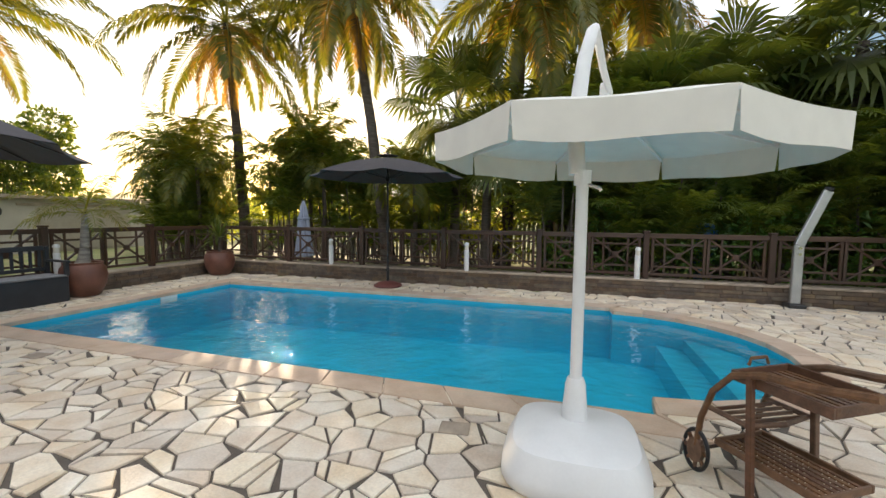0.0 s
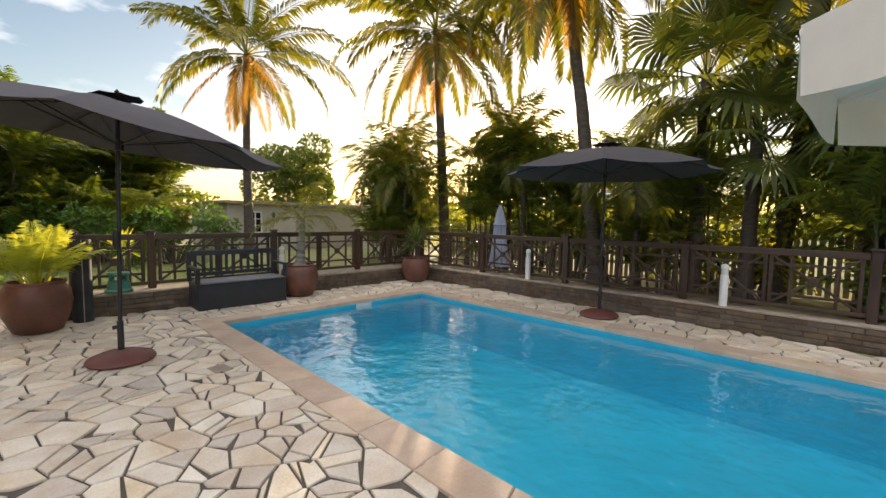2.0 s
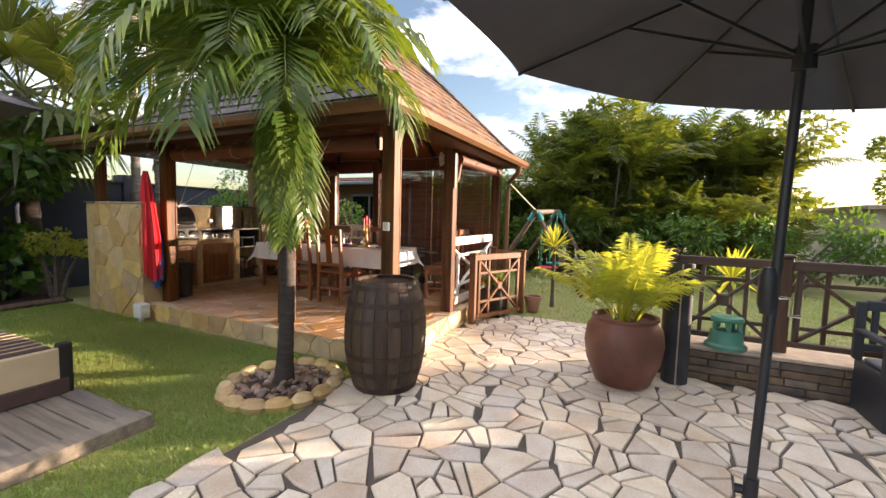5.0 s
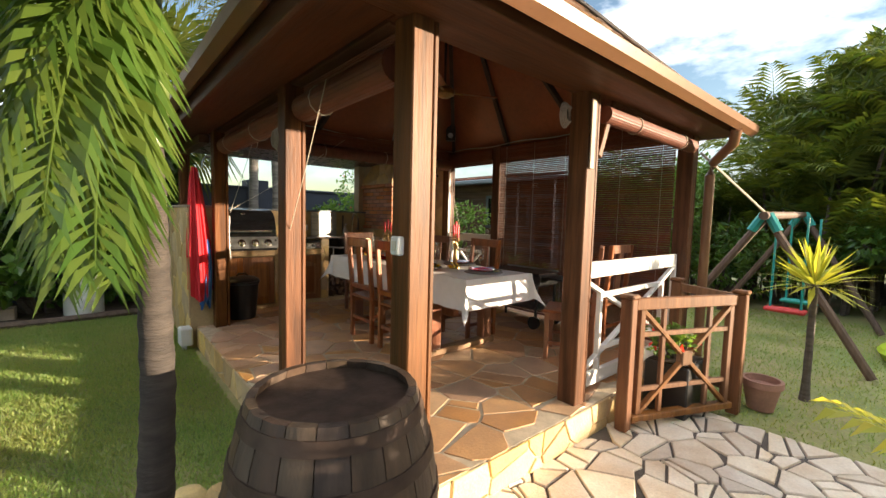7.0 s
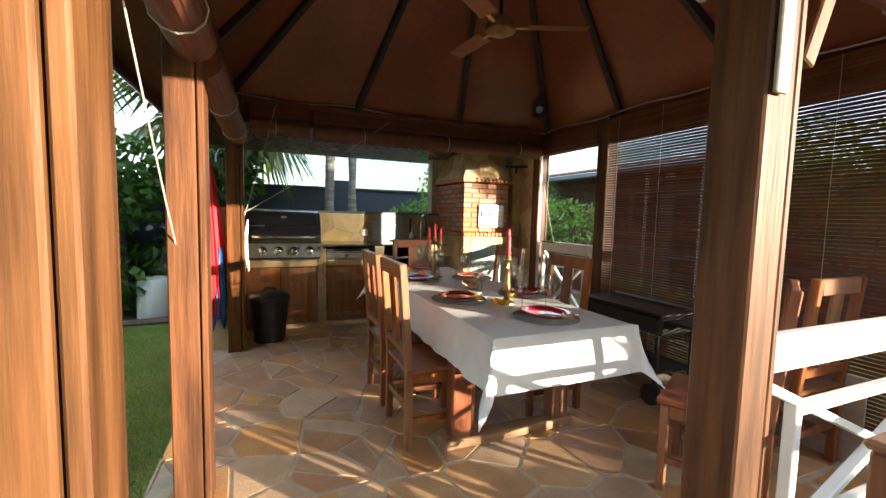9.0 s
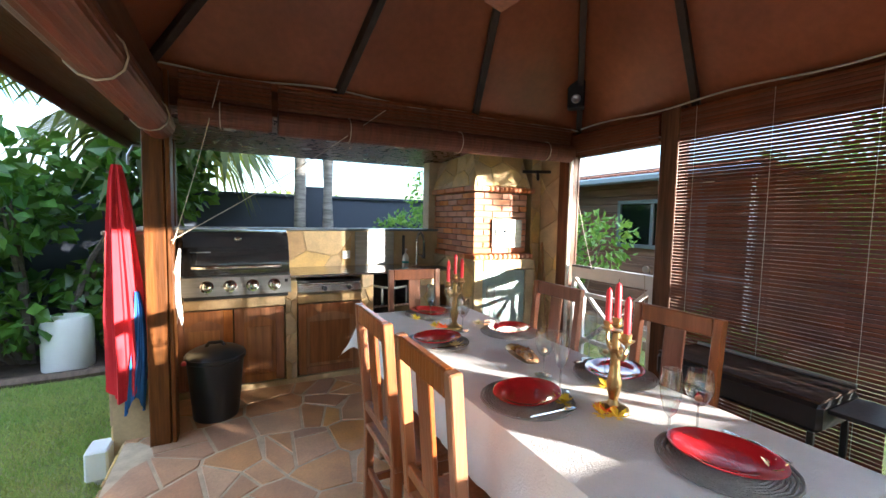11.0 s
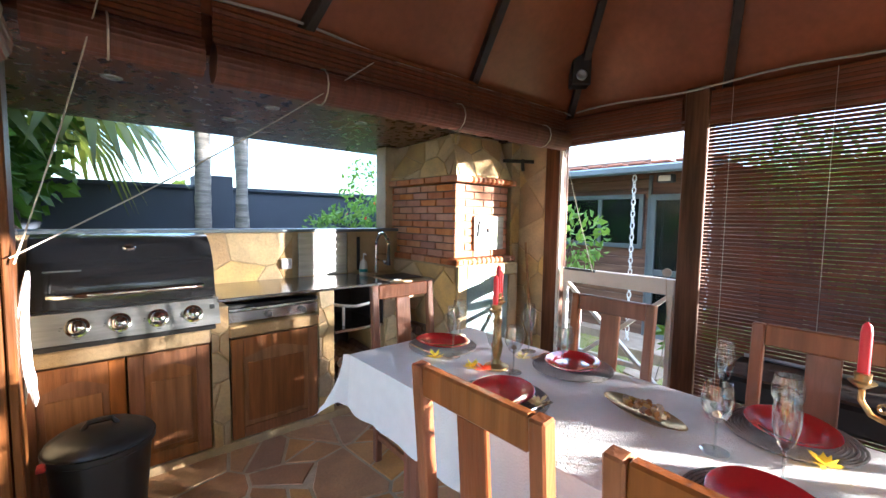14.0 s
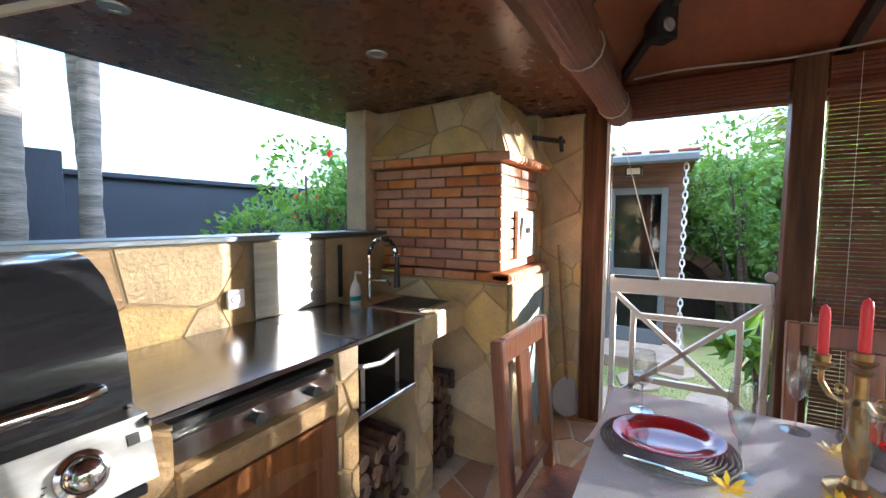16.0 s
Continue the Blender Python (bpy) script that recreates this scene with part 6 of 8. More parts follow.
part("spout", Geo().tube([(0, 0.0, 0.13), (0, 0.13, 0.13), (0, 0.15, 0.11)], 0.011, 8), M["chrome"], tp, "", True)
part("holder", Geo().tube([(0, 0, 0.19), (0, 0.2, 0.19)], 0.006, 6), M["chrome"], tp)
sd = thing("soap_bottle", "clear pump soap bottle with green label", "soap bottle", -9.36, -5.45, 1.166)
part("body", Geo().lathe([(0.0, 0), (0.034, 0.0), (0.038, 0.01), (0.038, 0.08), (0.03, 0.12), (0.013, 0.14), (0.013, 0.15)], 16, None, 1, 0.7), M["lampglow"], sd, "", True)
part("label", Geo().lathe([(0.0385, 0.035), (0.0385, 0.06)], 16, None, 1, 0.7), M["teal"], sd)
part("pump", Geo().tube([(0, 0, 0.151), (0, 0, 0.19)], 0.006, 8).tube([(0, 0, 0.19), (0, 0.045, 0.188)], 0.007, 6), M["wplastic"], sd)

# brick oven
ov = thing("brick_oven", "red brick wood oven on a stone base with a rendered hood", "oven")
OX0, OX1, OY0, OY1 = -10.46, -9.82, -5.80, -4.78
BX0, BX1, BY1 = -10.52, -9.785, -4.72
part("base", Geo().box(BX0, OY0, K - 0.01, BX1, BY1, 1.29, 0.006), M["plaster"], ov)
stone_panel(ov, face((BX1, OY0 + 0.2, K), (0, 1, 0), (0, 0, 1)), BY1 - OY0 - 0.2, 1.06, 0.30, 31, M["wstone"], 0.012, 0.012)
part("hatch", Geo().box(-10.40, BY1 + 0.001, 0.30, -9.89, BY1 + 0.025, 1.18, 0.006), M["zinc"], ov, "grey-green sheet metal door")
part("hatch_frame", Geo().box(-9.885, BY1 + 0.001, 0.24, BX1, BY1 + 0.03, 1.288, 0.006).box(BX0, BY1 + 0.001, 1.185, -9.89, BY1 + 0.03, 1.288, 0.006).box(BX0, BY1 + 0.001, 0.24, -10.405, BY1 + 0.03, 1.18, 0.006), M["plaster"], ov)
ch = part("brick_chamber", Geo().box(OX0 + 0.008, OY0 + 0.008, 1.36, OX1 - 0.008, OY1 - 0.008, 1.96), M["mortar"], ov, "brick chamber with dark joints")
BL, BH, J = 0.205, 0.051, 0.0105
mb = {}


def brick_at(m, ln, dp=0.1):
    key = (round(ln, 3), dp)
    if key not in mb:
        mb[key] = Geo().box(0.0, -dp + 0.012, 0, ln, 0.004, BH, 0.003).mesh("brick", M["brick"])
    piece("brick", mb[key], ch, m)


for c in range(10):
    z = 1.352 + c * (BH + J)
    for org, rz, wdt in (((OX1, OY0 + 0.02, z), 90, OY1 - OY0 - 0.02), ((OX1, OY1, z), 180, OX1 - OX0)):
        s = 0.0
        first = BL / 2 if c % 2 else BL
        ln = first
        while s < wdt - 0.02:
            ln = min(ln, wdt - s)
            if rz == 90:
                brick_at(Matrix.Translation((OX1, OY0 + 0.02 + s, z)) @ Matrix(((0, 1, 0, 0), (1, 0, 0, 0), (0, 0, 1, 0), (0, 0, 0, 1))), ln)
            else:
                brick_at(Matrix.Translation((OX1 - s - ln, OY1, z)), ln)
            s += ln + J
            ln = BL
# soldier courses below and above
for zc, hc, out in ((1.292, 0.075, 0.075), (1.972, 0.075, 0.07)):
    k = 0
    y = OY0 + 0.02
    while y < OY1 + 0.02:
        part("course_brick", Geo().box(OX1 - 0.1, y, zc, OX1 + (0.03 if zc < 1.5 else 0.045), min(y + 0.205, OY1 + out), zc + 0.05, 0.005), M["brick"], ov)
        y += 0.215
    x = OX1 + 0.03
    while x > OX0 - 0.02:
        part("header_brick", Geo().box(x - 0.052, OY1 - 0.05, zc, x, OY1 + out, zc + 0.052, 0.014), M["brick"], ov)
        x -= 0.0565
g = Geo()
hb = [(OX0 - 0.02, OY0), (OX1 + 0.02, OY0), (OX1 + 0.02, OY1 + 0.03), (OX0 - 0.02, OY1 + 0.03)]
ht = [(OX0 + 0.03, OY0), (OX1 - 0.09, OY0), (OX1 - 0.09, OY1 - 0.10), (OX0 + 0.03, OY1 - 0.10)]
v = [(x, y, 2.028) for x, y in hb] + [(x, y, soffit_z(y) - 0.003) for x, y in ht]
g.add(v, [(0, 1, 5, 4), (1, 2, 6, 5), (2, 3, 7, 6), (3, 0, 4, 7), (4, 5, 6, 7), (3, 2, 1, 0)])
part("hood", g, M["plaster"], ov, "ochre stone-faced sloping hood")
um = Vector((0, 1, 0))
wv = Vector((ht[1][0] - hb[1][0], 0, 0.36))
stone_panel(ov, face((OX1 + 0.021, OY0 + 0.1, 2.03), um, wv.normalized()), 0.88, 0.34, 0.30, 41, M["wstone"], 0.008, 0.008)
wv2 = Vector((0, ht[2][1] - hb[2][1], 0.36))
stone_panel(ov, face((OX1 - 0.01, OY1 + 0.031, 2.03), (-1, 0, 0), wv2.normalized()), 0.62, 0.36, 0.28, 42, M["wstone"], 0.008, 0.008)
dr = part("oven_door", Geo().box(-10.385, OY1 + 0.006, 1.41, -10.02, OY1 + 0.03, 1.70, 0.004), M["steel_matt"], ov, "steel oven door")
part("lever", Geo().bar((-10.05, OY1 + 0.036, 1.52), (-10.07, OY1 + 0.036, 1.66), 0.018, 0.012, 0.003), M["chrome"], dr)
part("gauge", Geo().tube([(-10.19, OY1 + 0.03, 1.58), (-10.19, OY1 + 0.045, 1.58)], 0.022, 12), M["chrome"], dr)
sp_wall = thing("oven_side_wall", "ochre stone wall beside the oven", "wall", kind="structure")
part("core", Geo().box(-10.92, -5.80, K - 0.01, -10.53, -4.80, 2.38), M["plaster"], sp_wall)
part("return", Geo().box(-10.86, -4.799, K - 0.01, -10.66, -4.50, 2.38), M["plaster"], sp_wall)
stone_panel(sp_wall, face((-10.66, -4.795, K), (0, 1, 0), (0, 0, 1)), 0.29, 2.15, 0.30, 52, M["wstone"], 0.01, 0.008)
stone_panel(sp_wall, face((-10.53, -4.80, K), (-1, 0, 0), (0, 0, 1)), 0.12, 2.15, 0.28, 51, M["wstone"], 0.01, 0.008)
ck = thing("flue_pier", "ochre stone pier behind the oven", "pier", kind="structure")
part("core", Geo().box(-9.95, -5.86, 1.573, -9.735, -5.69, 2.352, 0.006), M["wstone"], ck)
rod = thing("oven_peel", "long wooden oven peel leaning in the corner", "oven peel", -10.585, -4.62, K)
part("shaft", Geo().tube([(-0.05, 0.06, 0.0), (0.02, -0.02, 1.25)], 0.012, 8), M["sled"], rod)
part("blade", Geo().lathe([(0.0, 0.0), (0.125, 0.0), (0.125, 0.006), (0.0, 0.006)], 24, Matrix.Translation((-0.02, 0.055, 0.15)) @ Matrix.Rotation(0.7, 4, "Z") @ Matrix.Rotation(1.45, 4, "Y"), 1.15, 0.95), M["galv"], rod, "round pale metal blade")
hk = thing("wall_hook_bar", "black iron hook bar on the oven wall", "hook", -10.44, -4.66, 2.2)
part("bar", Geo().bar((-0.21, 0.02, 0), (0.04, -0.13, 0), 0.02, 0.03, 0.003), M["black"], hk)
part("hook", Geo().tube([(-0.02, 0.04, 0), (-0.02, 0.05, -0.1)], 0.014, 8), M["black"], hk)

# bin
bi = thing("waste_bin", "black plastic bin with a lid in front of the cabinet", "bin", -7.57, -4.62, K + 0.002)
part("body", Geo().lathe([(0.0, 0), (0.145, 0.0), (0.15, 0.02), (0.185, 0.42), (0.20, 0.43), (0.20, 0.455), (0.185, 0.455)], 28), M["black"], bi, "", True)
lid = part("lid", Geo().lathe([(0.195, 0.457), (0.19, 0.47), (0.14, 0.50), (0.05, 0.515), (0.0, 0.517)], 28), M["black"], bi, "glossy black lid", True)
part("grip", Geo().tube([(-0.06, 0, 0.51), (-0.04, 0, 0.54), (0.04, 0, 0.54), (0.06, 0, 0.51)], 0.012, 6), M["black"], lid)
part("tag", Geo().box(0.17, 0.08, 0.43, 0.20, 0.13, 0.45, 0.004), M["redp"], bi, "red handle tag")


# towels on the outside of the post
def hanging_cloth(name, x, y, z0, z1, r, mtl, seed, label, sq=0.7):
    """A gathered cloth: pleats that flare downwards from the hook."""
    g = Geo()
    n, rows = 48, 16
    v = []
    for i in range(rows + 1):
        t = i / rows
        rad = r * (0.22 + 0.78 * min(1, t * 1.5) ** 0.7)
        for k in range(n):
            a = 2 * math.pi * k / n
            q = rad * (1 + 0.15 * math.sin(9 * a + seed + 0.8 * t) + 0.10 * math.sin(17 * a + 2 * seed + t))
            low = 0.06 * math.sin(2 * a + seed) * t ** 3
            v.append((q * math.cos(a) * sq + 0.02 * math.sin(3 * t + seed), q * math.sin(a), (z1 - z0) * (1 - t) + low))
    g.add(v, [(i * n + k, i * n + (k + 1) % n, (i + 1) * n + (k + 1) % n, (i + 1) * n + k) for i in range(rows) for k in range(n)])
    return solid(name, g, mtl, label, "towel", smooth=True, at=pose(x, y, z0))


hanging_cloth("towel", -7.08, -4.47, 0.58, 1.98, 0.145, M["towel_r"], 2, "red beach towel hanging on the kiosk post")
hanging_cloth("towel", -7.145, -4.385, 0.48, 1.20, 0.065, M["towel_b"], 4, "blue towel hanging under the red one")
hanging_cloth("towel", -7.385, -4.40, 1.02, 1.46, 0.03, M["towel_w"], 6, "white kitchen cloth hanging by the grill")
for x, y in ((-7.16, -4.42),):
    kk = thing("hook", "metal hook on the kiosk post", "hook", x, y, 1.98)
    part("arm", Geo().tube([(-0.06, 0, 0.12), (0, 0, 0.12), (0.03, 0, 0.06), (0.03, 0, 0.0)], 0.008, 6), M["galv"], kk)

# ---- table ----
TX0, TX1, TY0, TY1, TZ = -9.33, -8.52, -4.10, -1.68, 1.0
tb = thing("dining_table", "long timber dining table on sled legs", "table", (TX0 + TX1) / 2, (TY0 + TY1) / 2, K + 0.002)
hx, hy = (TX1 - TX0) / 2 - 0.005, (TY1 - TY0) / 2 - 0.005
part("tabletop", Geo().box(-hx, -hy, 0.73, hx, hy, 0.772, 0.006), M["chair"], tb)
for y in (-0.72, 0.72):
    part("foot_beam", Geo().box(-0.45, y - 0.05, 0.0, 0.45, y + 0.05, 0.06, 0.008), M["sled"], tb)
    for x in (-0.34, 0.34):
        part("leg", Geo().box(x - 0.06, y - 0.05, 0.061, x + 0.06, y + 0.05, 0.66, 0.008), M["chair"], tb)
    part("head_beam", Geo().box(-0.38, y - 0.05, 0.661, 0.38, y + 0.05, 0.729, 0.008), M["chair"], tb)
part("stretcher", Geo().box(-0.04, -0.66, 0.30, 0.04, 0.66, 0.38, 0.006), M["chair"], tb)

g = Geo()
nx, ny, drop = 28, 70, 0.27
x_ext, y_ext = hx + drop, hy + drop


def cloth_pt(u, v):
    """A point of the cloth: flat on the table, falling in folds past its edges."""
    x, y = u * x_ext, v * y_ext
    dx, dy = max(0, abs(x) - hx - 0.012), max(0, abs(y) - hy - 0.012)
    fold = max(dx, dy)
    sx, sy = math.copysign(1, x), math.copysign(1, y)
    px = min(abs(x), hx + 0.012)
    py = min(abs(y), hy + 0.012)
    wav = 0.018 * math.sin(9 * y + 3 * x) + 0.012 * math.sin(21 * y - 6 * x)
    if dx > 0 and dy > 0:
        z = -math.hypot(dx, dy) * 0.92
        out = 0.10 * min(dx, dy) / drop + 0.03
        return (sx * (px + out * dx / drop + 0.02), sy * (py + out * dy / drop + 0.02), z)
    z = -fold
    k = fold / drop
    return (sx * (px + (abs(wav) * 0.8 + 0.012) * k * (dx > 0)), sy * (py + (abs(wav) * 0.8 + 0.012) * k * (dy > 0)), z)


us = sorted(set([round(-1 + 2 * i / nx, 4) for i in range(nx + 1)] + [sg * (hx + d) / x_ext for sg in (-1, 1) for d in (0.006, 0.0125, 0.03)]))
vs = sorted(set([round(-1 + 2 * i / ny, 4) for i in range(ny + 1)] + [sg * (hy + d) / y_ext for sg in (-1, 1) for d in (0.006, 0.0125, 0.03)]))
g.v = [cloth_pt(u, v) for v in vs for u in us]
m1 = len(us)
g.f = [(j * m1 + i, j * m1 + i + 1, (j + 1) * m1 + i + 1, (j + 1) * m1 + i) for j in range(len(vs) - 1) for i in range(m1 - 1)]
cloth = solid("tablecloth", g, M["cloth"], "white patterned linen tablecloth with hanging corners", "tablecloth", smooth=True, at=pose((TX0 + TX1) / 2, (TY0 + TY1) / 2, TZ - 0.002))


def dining_chair():
    c = thing("dining_chair", "reddish-brown wooden dining chair with a splat back", "chair", group="dining chairs")
    for y in (-0.20, 0.20):
        part("back_leg", Geo().bar((0.0, y, 0.0), (0.0, y, 0.46), 0.042, 0.042, 0.005, (1, 0, 0)).bar((0.0, y, 0.455), (0.05, y, 1.05), 0.042, 0.042, 0.005, (1, 0, 0)), M["chair"], c)
        part("front_leg", Geo().box(-0.41, y - 0.02, 0.0, -0.37, y + 0.02, 0.43, 0.005), M["chair"], c)
        part("side_rail", Geo().box(-0.37, y - 0.012, 0.37, -0.022, y + 0.012, 0.43, 0.003), M["chair"], c)
        part("side_stretcher", Geo().box(-0.37, y - 0.011, 0.14, -0.022, y + 0.011, 0.175, 0.003), M["chair"], c)
    part("seat", Geo().box(-0.43, -0.225, 0.432, 0.02, 0.225, 0.46, 0.008), M["chair"], c)
    part("front_rail", Geo().box(-0.402, -0.178, 0.37, -0.378, 0.178, 0.43, 0.003), M["chair"], c)
    part("back_stretcher", Geo().box(-0.011, -0.178, 0.20, 0.011, 0.178, 0.235, 0.003), M["chair"], c)
    part("crest_rail", Geo().box(0.032, -0.178, 0.965, 0.064, 0.178, 1.05, 0.006), M["chair"], c)
    part("lower_rail", Geo().box(-0.002, -0.178, 0.53, 0.026, 0.178, 0.575, 0.004), M["chair"], c)
    part("splat", Geo().bar((0.014, 0, 0.576), (0.046, 0, 0.965), 0.10, 0.018, 0.004, (1, 0, 0)), M["chair"], c)
    return c


ch0 = dining_chair()
ch0.matrix_basis = pose(-8.30, -2.43, K + 0.003, 0, 0, 0)
for x, y, rz in ((-8.30, -2.99, 0), (-9.56, -3.33, 180), (-9.56, -2.51, 180), (-9.02, -4.33, -92), (-9.72, -1.22, 118), (-10.28, -1.30, 90)):
    copy_thing(ch0, pose(x, y, K + 0.003, 0, 0, rz))


# table settings
def plate_set(x, y, rz):
    pm = thing("placemat", "round grey woven fibre placemat", "placemat", x, y, TZ + 0.002, rz, group="placemats")
    g = Geo()
    for k in range(16):
        r0 = 0.175 - k * 0.011
        g.tube([(r0 * math.cos(a) * (1 + 0.012 * math.sin(a * 13 + k)), r0 * math.sin(a), 0.004) for a in np.linspace(0, 2 * math.pi, 29)], 0.0048, 5, False)
    part("weave", g, M["wicker"], pm)
    pt2 = thing("plate", "red glazed oval dinner plate", "plate", x, y, TZ + 0.012, rz + 20, group="red plates")
    part("dish", Geo().lathe([(0.0, 0.0), (0.07, 0.0), (0.09, 0.003), (0.125, 0.018), (0.132, 0.024), (0.127, 0.025), (0.09, 0.009), (0.07, 0.006), (0.0, 0.006)], 40, None, 1.12, 0.92), M["red"], pt2, "", True)
    fk = thing("fork", "steel fork on the placemat", "cutlery", x + 0.0, y, TZ + 0.016, rz, group="cutlery")
    part("handle", Geo().tube([(0.10, 0.145, 0.0), (0.0, 0.16, 0.006), (-0.04, 0.158, 0.002)], 0.0035, 6), M["chrome"], fk)
    part("head", Geo().box(-0.09, 0.147, 0.0, -0.04, 0.168, 0.004, 0.001), M["chrome"], fk)


for x, y, rz in ((-8.72, -2.50, 0), (-8.72, -3.30, 0), (-9.22, -3.31, 180), (-9.24, -2.54, 180), (-8.98, -1.93, 90), (-8.96, -3.92, -90)):
    plate_set(x, y, rz)


def wine_glass(x, y, flute=False):
    w = thing("wine_glass", "slim clear champagne flute glass" if flute else "clear wine glass with a brown sweet in it", "glass", x, y, TZ + 0.001, group="glasses")
    w.scale = (1.14, 1.14, 1.14)
    if flute:
        bowl = [(0.004, 0.085), (0.016, 0.10), (0.026, 0.14), (0.027, 0.18), (0.023, 0.215), (0.0225, 0.215)]
    else:
        bowl = [(0.004, 0.075), (0.022, 0.09), (0.036, 0.12), (0.037, 0.145), (0.031, 0.18), (0.0305, 0.18)]
    gb = Geo().lathe(bowl, 20)
    gb.f = [q for q in gb.f if len(q) == 4]
    part("bowl", gb, M["glass"], w, "", True)
    rz0, rr0 = bowl[-1][1], bowl[-2][0]
    part("rim", Geo().tube([(rr0 * math.cos(a), rr0 * math.sin(a), rz0) for a in np.linspace(0, 2 * math.pi, 21)], 0.0011, 5, False), M["glass"], w, "", True)
    part("stem", Geo().tube([(0, 0, 0.004), (0, 0, 0.084)], 0.0035, 8), M["glass"], w, "", True)
    part("foot", Geo().lathe([(0.0, 0.0), (0.033, 0.0), (0.033, 0.002), (0.004, 0.006)], 20), M["glass"], w, "", True)
    if not flute:
        part("sweet", Geo().lathe([(0.0, -0.011), (0.010, -0.006), (0.011, 0.002), (0.0, 0.011)], 8, Matrix.Translation((0, 0, 0.100))), M["nuts"], w)


for x, y, fl2 in ((-8.94, -2.665, False), (-8.885, -2.50, True), (-9.185, -2.545, False), (-9.29, -2.74, True), (-8.905, -2.05, True), (-9.08, -2.07, False),
                  (-8.96, -3.44, False), (-8.92, -3.53, True), (-9.14, -3.31, False), (-9.25, -3.58, True), (-9.16, -4.0, False), (-8.89, -3.76, True)):
    wine_glass(x, y, fl2)


def candelabra(x, y, rz):
    c = thing("candelabra", "aged brass three-arm candelabra with red candles", "candelabra", x, y, TZ + 0.001, rz, group="candelabras")
    c.scale = (1.1, 1.1, 1.14)
    part("stem", Geo().lathe([(0.0, 0), (0.052, 0.0), (0.05, 0.008), (0.022, 0.02), (0.014, 0.035), (0.02, 0.06), (0.024, 0.09), (0.017, 0.13), (0.015, 0.17), (0.02, 0.19), (0.012, 0.20), (0.012, 0.25), (0.02, 0.26), (0.0, 0.262)], 20), M["brass"], c, "", True)
    for k, (dx, dz) in enumerate(((-0.085, 0.235), (0.0, 0.265), (0.085, 0.235))):
        if dx:
            part("arm", Geo().tube([(0, 0, 0.205), (dx * 0.35, 0, 0.18), (dx * 0.75, 0, 0.185), (dx, 0, 0.21), (dx, 0, dz)], 0.006, 8), M["brass"], c, "", True)
            part("scroll", Geo().tube([(dx * 0.5 + 0.014 * math.cos(a) * (1 - a / 9), 0, 0.205 + 0.014 * math.sin(a) * (1 - a / 9)) for a in np.linspace(0, 6, 12)], 0.0035, 6), M["brass"], c)
        part("cup", Geo().lathe([(0.006, dz), (0.022, dz + 0.012), (0.025, dz + 0.016), (0.014, dz + 0.018), (0.016, dz + 0.035), (0.0, dz + 0.035)], 16, Matrix.Translation((dx, 0, 0))), M["brass"], c, "", True)
        cd = part("candle", Geo().lathe([(0.0, dz + 0.036), (0.0105, dz + 0.036), (0.0105, dz + 0.125), (0.008, dz + 0.14), (0.0, dz + 0.148)], 14, Matrix.Translation((dx, 0, 0))), M["candle"], c, "red wax candle", True)
        part("wick", Geo().tube([(dx, 0, dz + 0.146), (dx + 0.002, 0, dz + 0.158)], 0.0012, 5), M["black"], cd)


candelabra(-8.955, -2.30, 60)
candelabra(-8.95, -3.53, 35)


def flower(x, y, mtl, r=0.045, label="yellow daisy head on the cloth"):
    fo = thing("flower", label, "flower", x, y, TZ + 0.004, group="table flowers")
    g = Geo()
    rr = random.Random(int(x * 1000))
    for k in range(26):
        a = rr.uniform(0, 6.28)
        t = rr.uniform(0.1, 0.9)
        l = r * rr.uniform(0.8, 1.1)
        d = Vector((math.cos(a) * math.cos(t), math.sin(a) * math.cos(t), math.sin(t)))
        s = Vector((-math.sin(a), math.cos(a), 0)) * r * 0.16
        b = Vector((0, 0, 0.006))
        g.add([b, b + d * l * 0.6 + s, b + d * l, b + d * l * 0.6 - s], [(0, 1, 2, 3)])
    part("petals", g, mtl, fo)


for x, y, c in ((-8.81, -2.40, "yellow"), (-8.87, -2.275, "yellow"), (-8.905, -2.235, "yellow"), (-8.895, -2.285, "orange"), (-8.80, -3.79, "yellow"), (-8.84, -3.575, "yellow"), (-8.865, -3.53, "orange"), (-8.775, -3.17, "petal_w"), (-9.08, -2.44, "yellow"), (-9.04, -1.83, "petal_w"), (-9.12, -3.52, "petal_w")):
    flower(x, y, M[c], 0.046, {"yellow": "yellow daisy head on the cloth", "orange": "orange flower head on the cloth", "petal_w": "cream flower head on the cloth"}[c])
sn = thing("snack_dish", "narrow dish of nuts and dried fruit on the table", "dish", -9.0, -2.90, TZ + 0.001, 75)
sn.scale = (1.25, 1.2, 1.2)
part("dish", Geo().lathe([(0.0, 0.0), (0.05, 0.0), (0.085, 0.018), (0.082, 0.02), (0.05, 0.005), (0.0, 0.005)], 24, None, 1.5, 0.62), M["brass"], sn, "", True)
g = Geo()
rr = random.Random(3)
for k in range(64):
    a, q = rr.uniform(0, 6.28), rr.uniform(0, 0.8)
    s = rr.uniform(0.008, 0.014)
    g.lathe([(0, -s), (s * 0.8, -s * 0.4), (s, 0.2 * s), (0.0, s)], 6, Matrix.Translation((math.cos(a) * q * 0.10, math.sin(a) * q * 0.04, 0.024 + rr.uniform(0, 0.010))) @ Matrix.Rotation(rr.uniform(0, 3), 4, "X"))
part("nut_mix", g, M["nuts"], sn)["kind"] = "stuff"

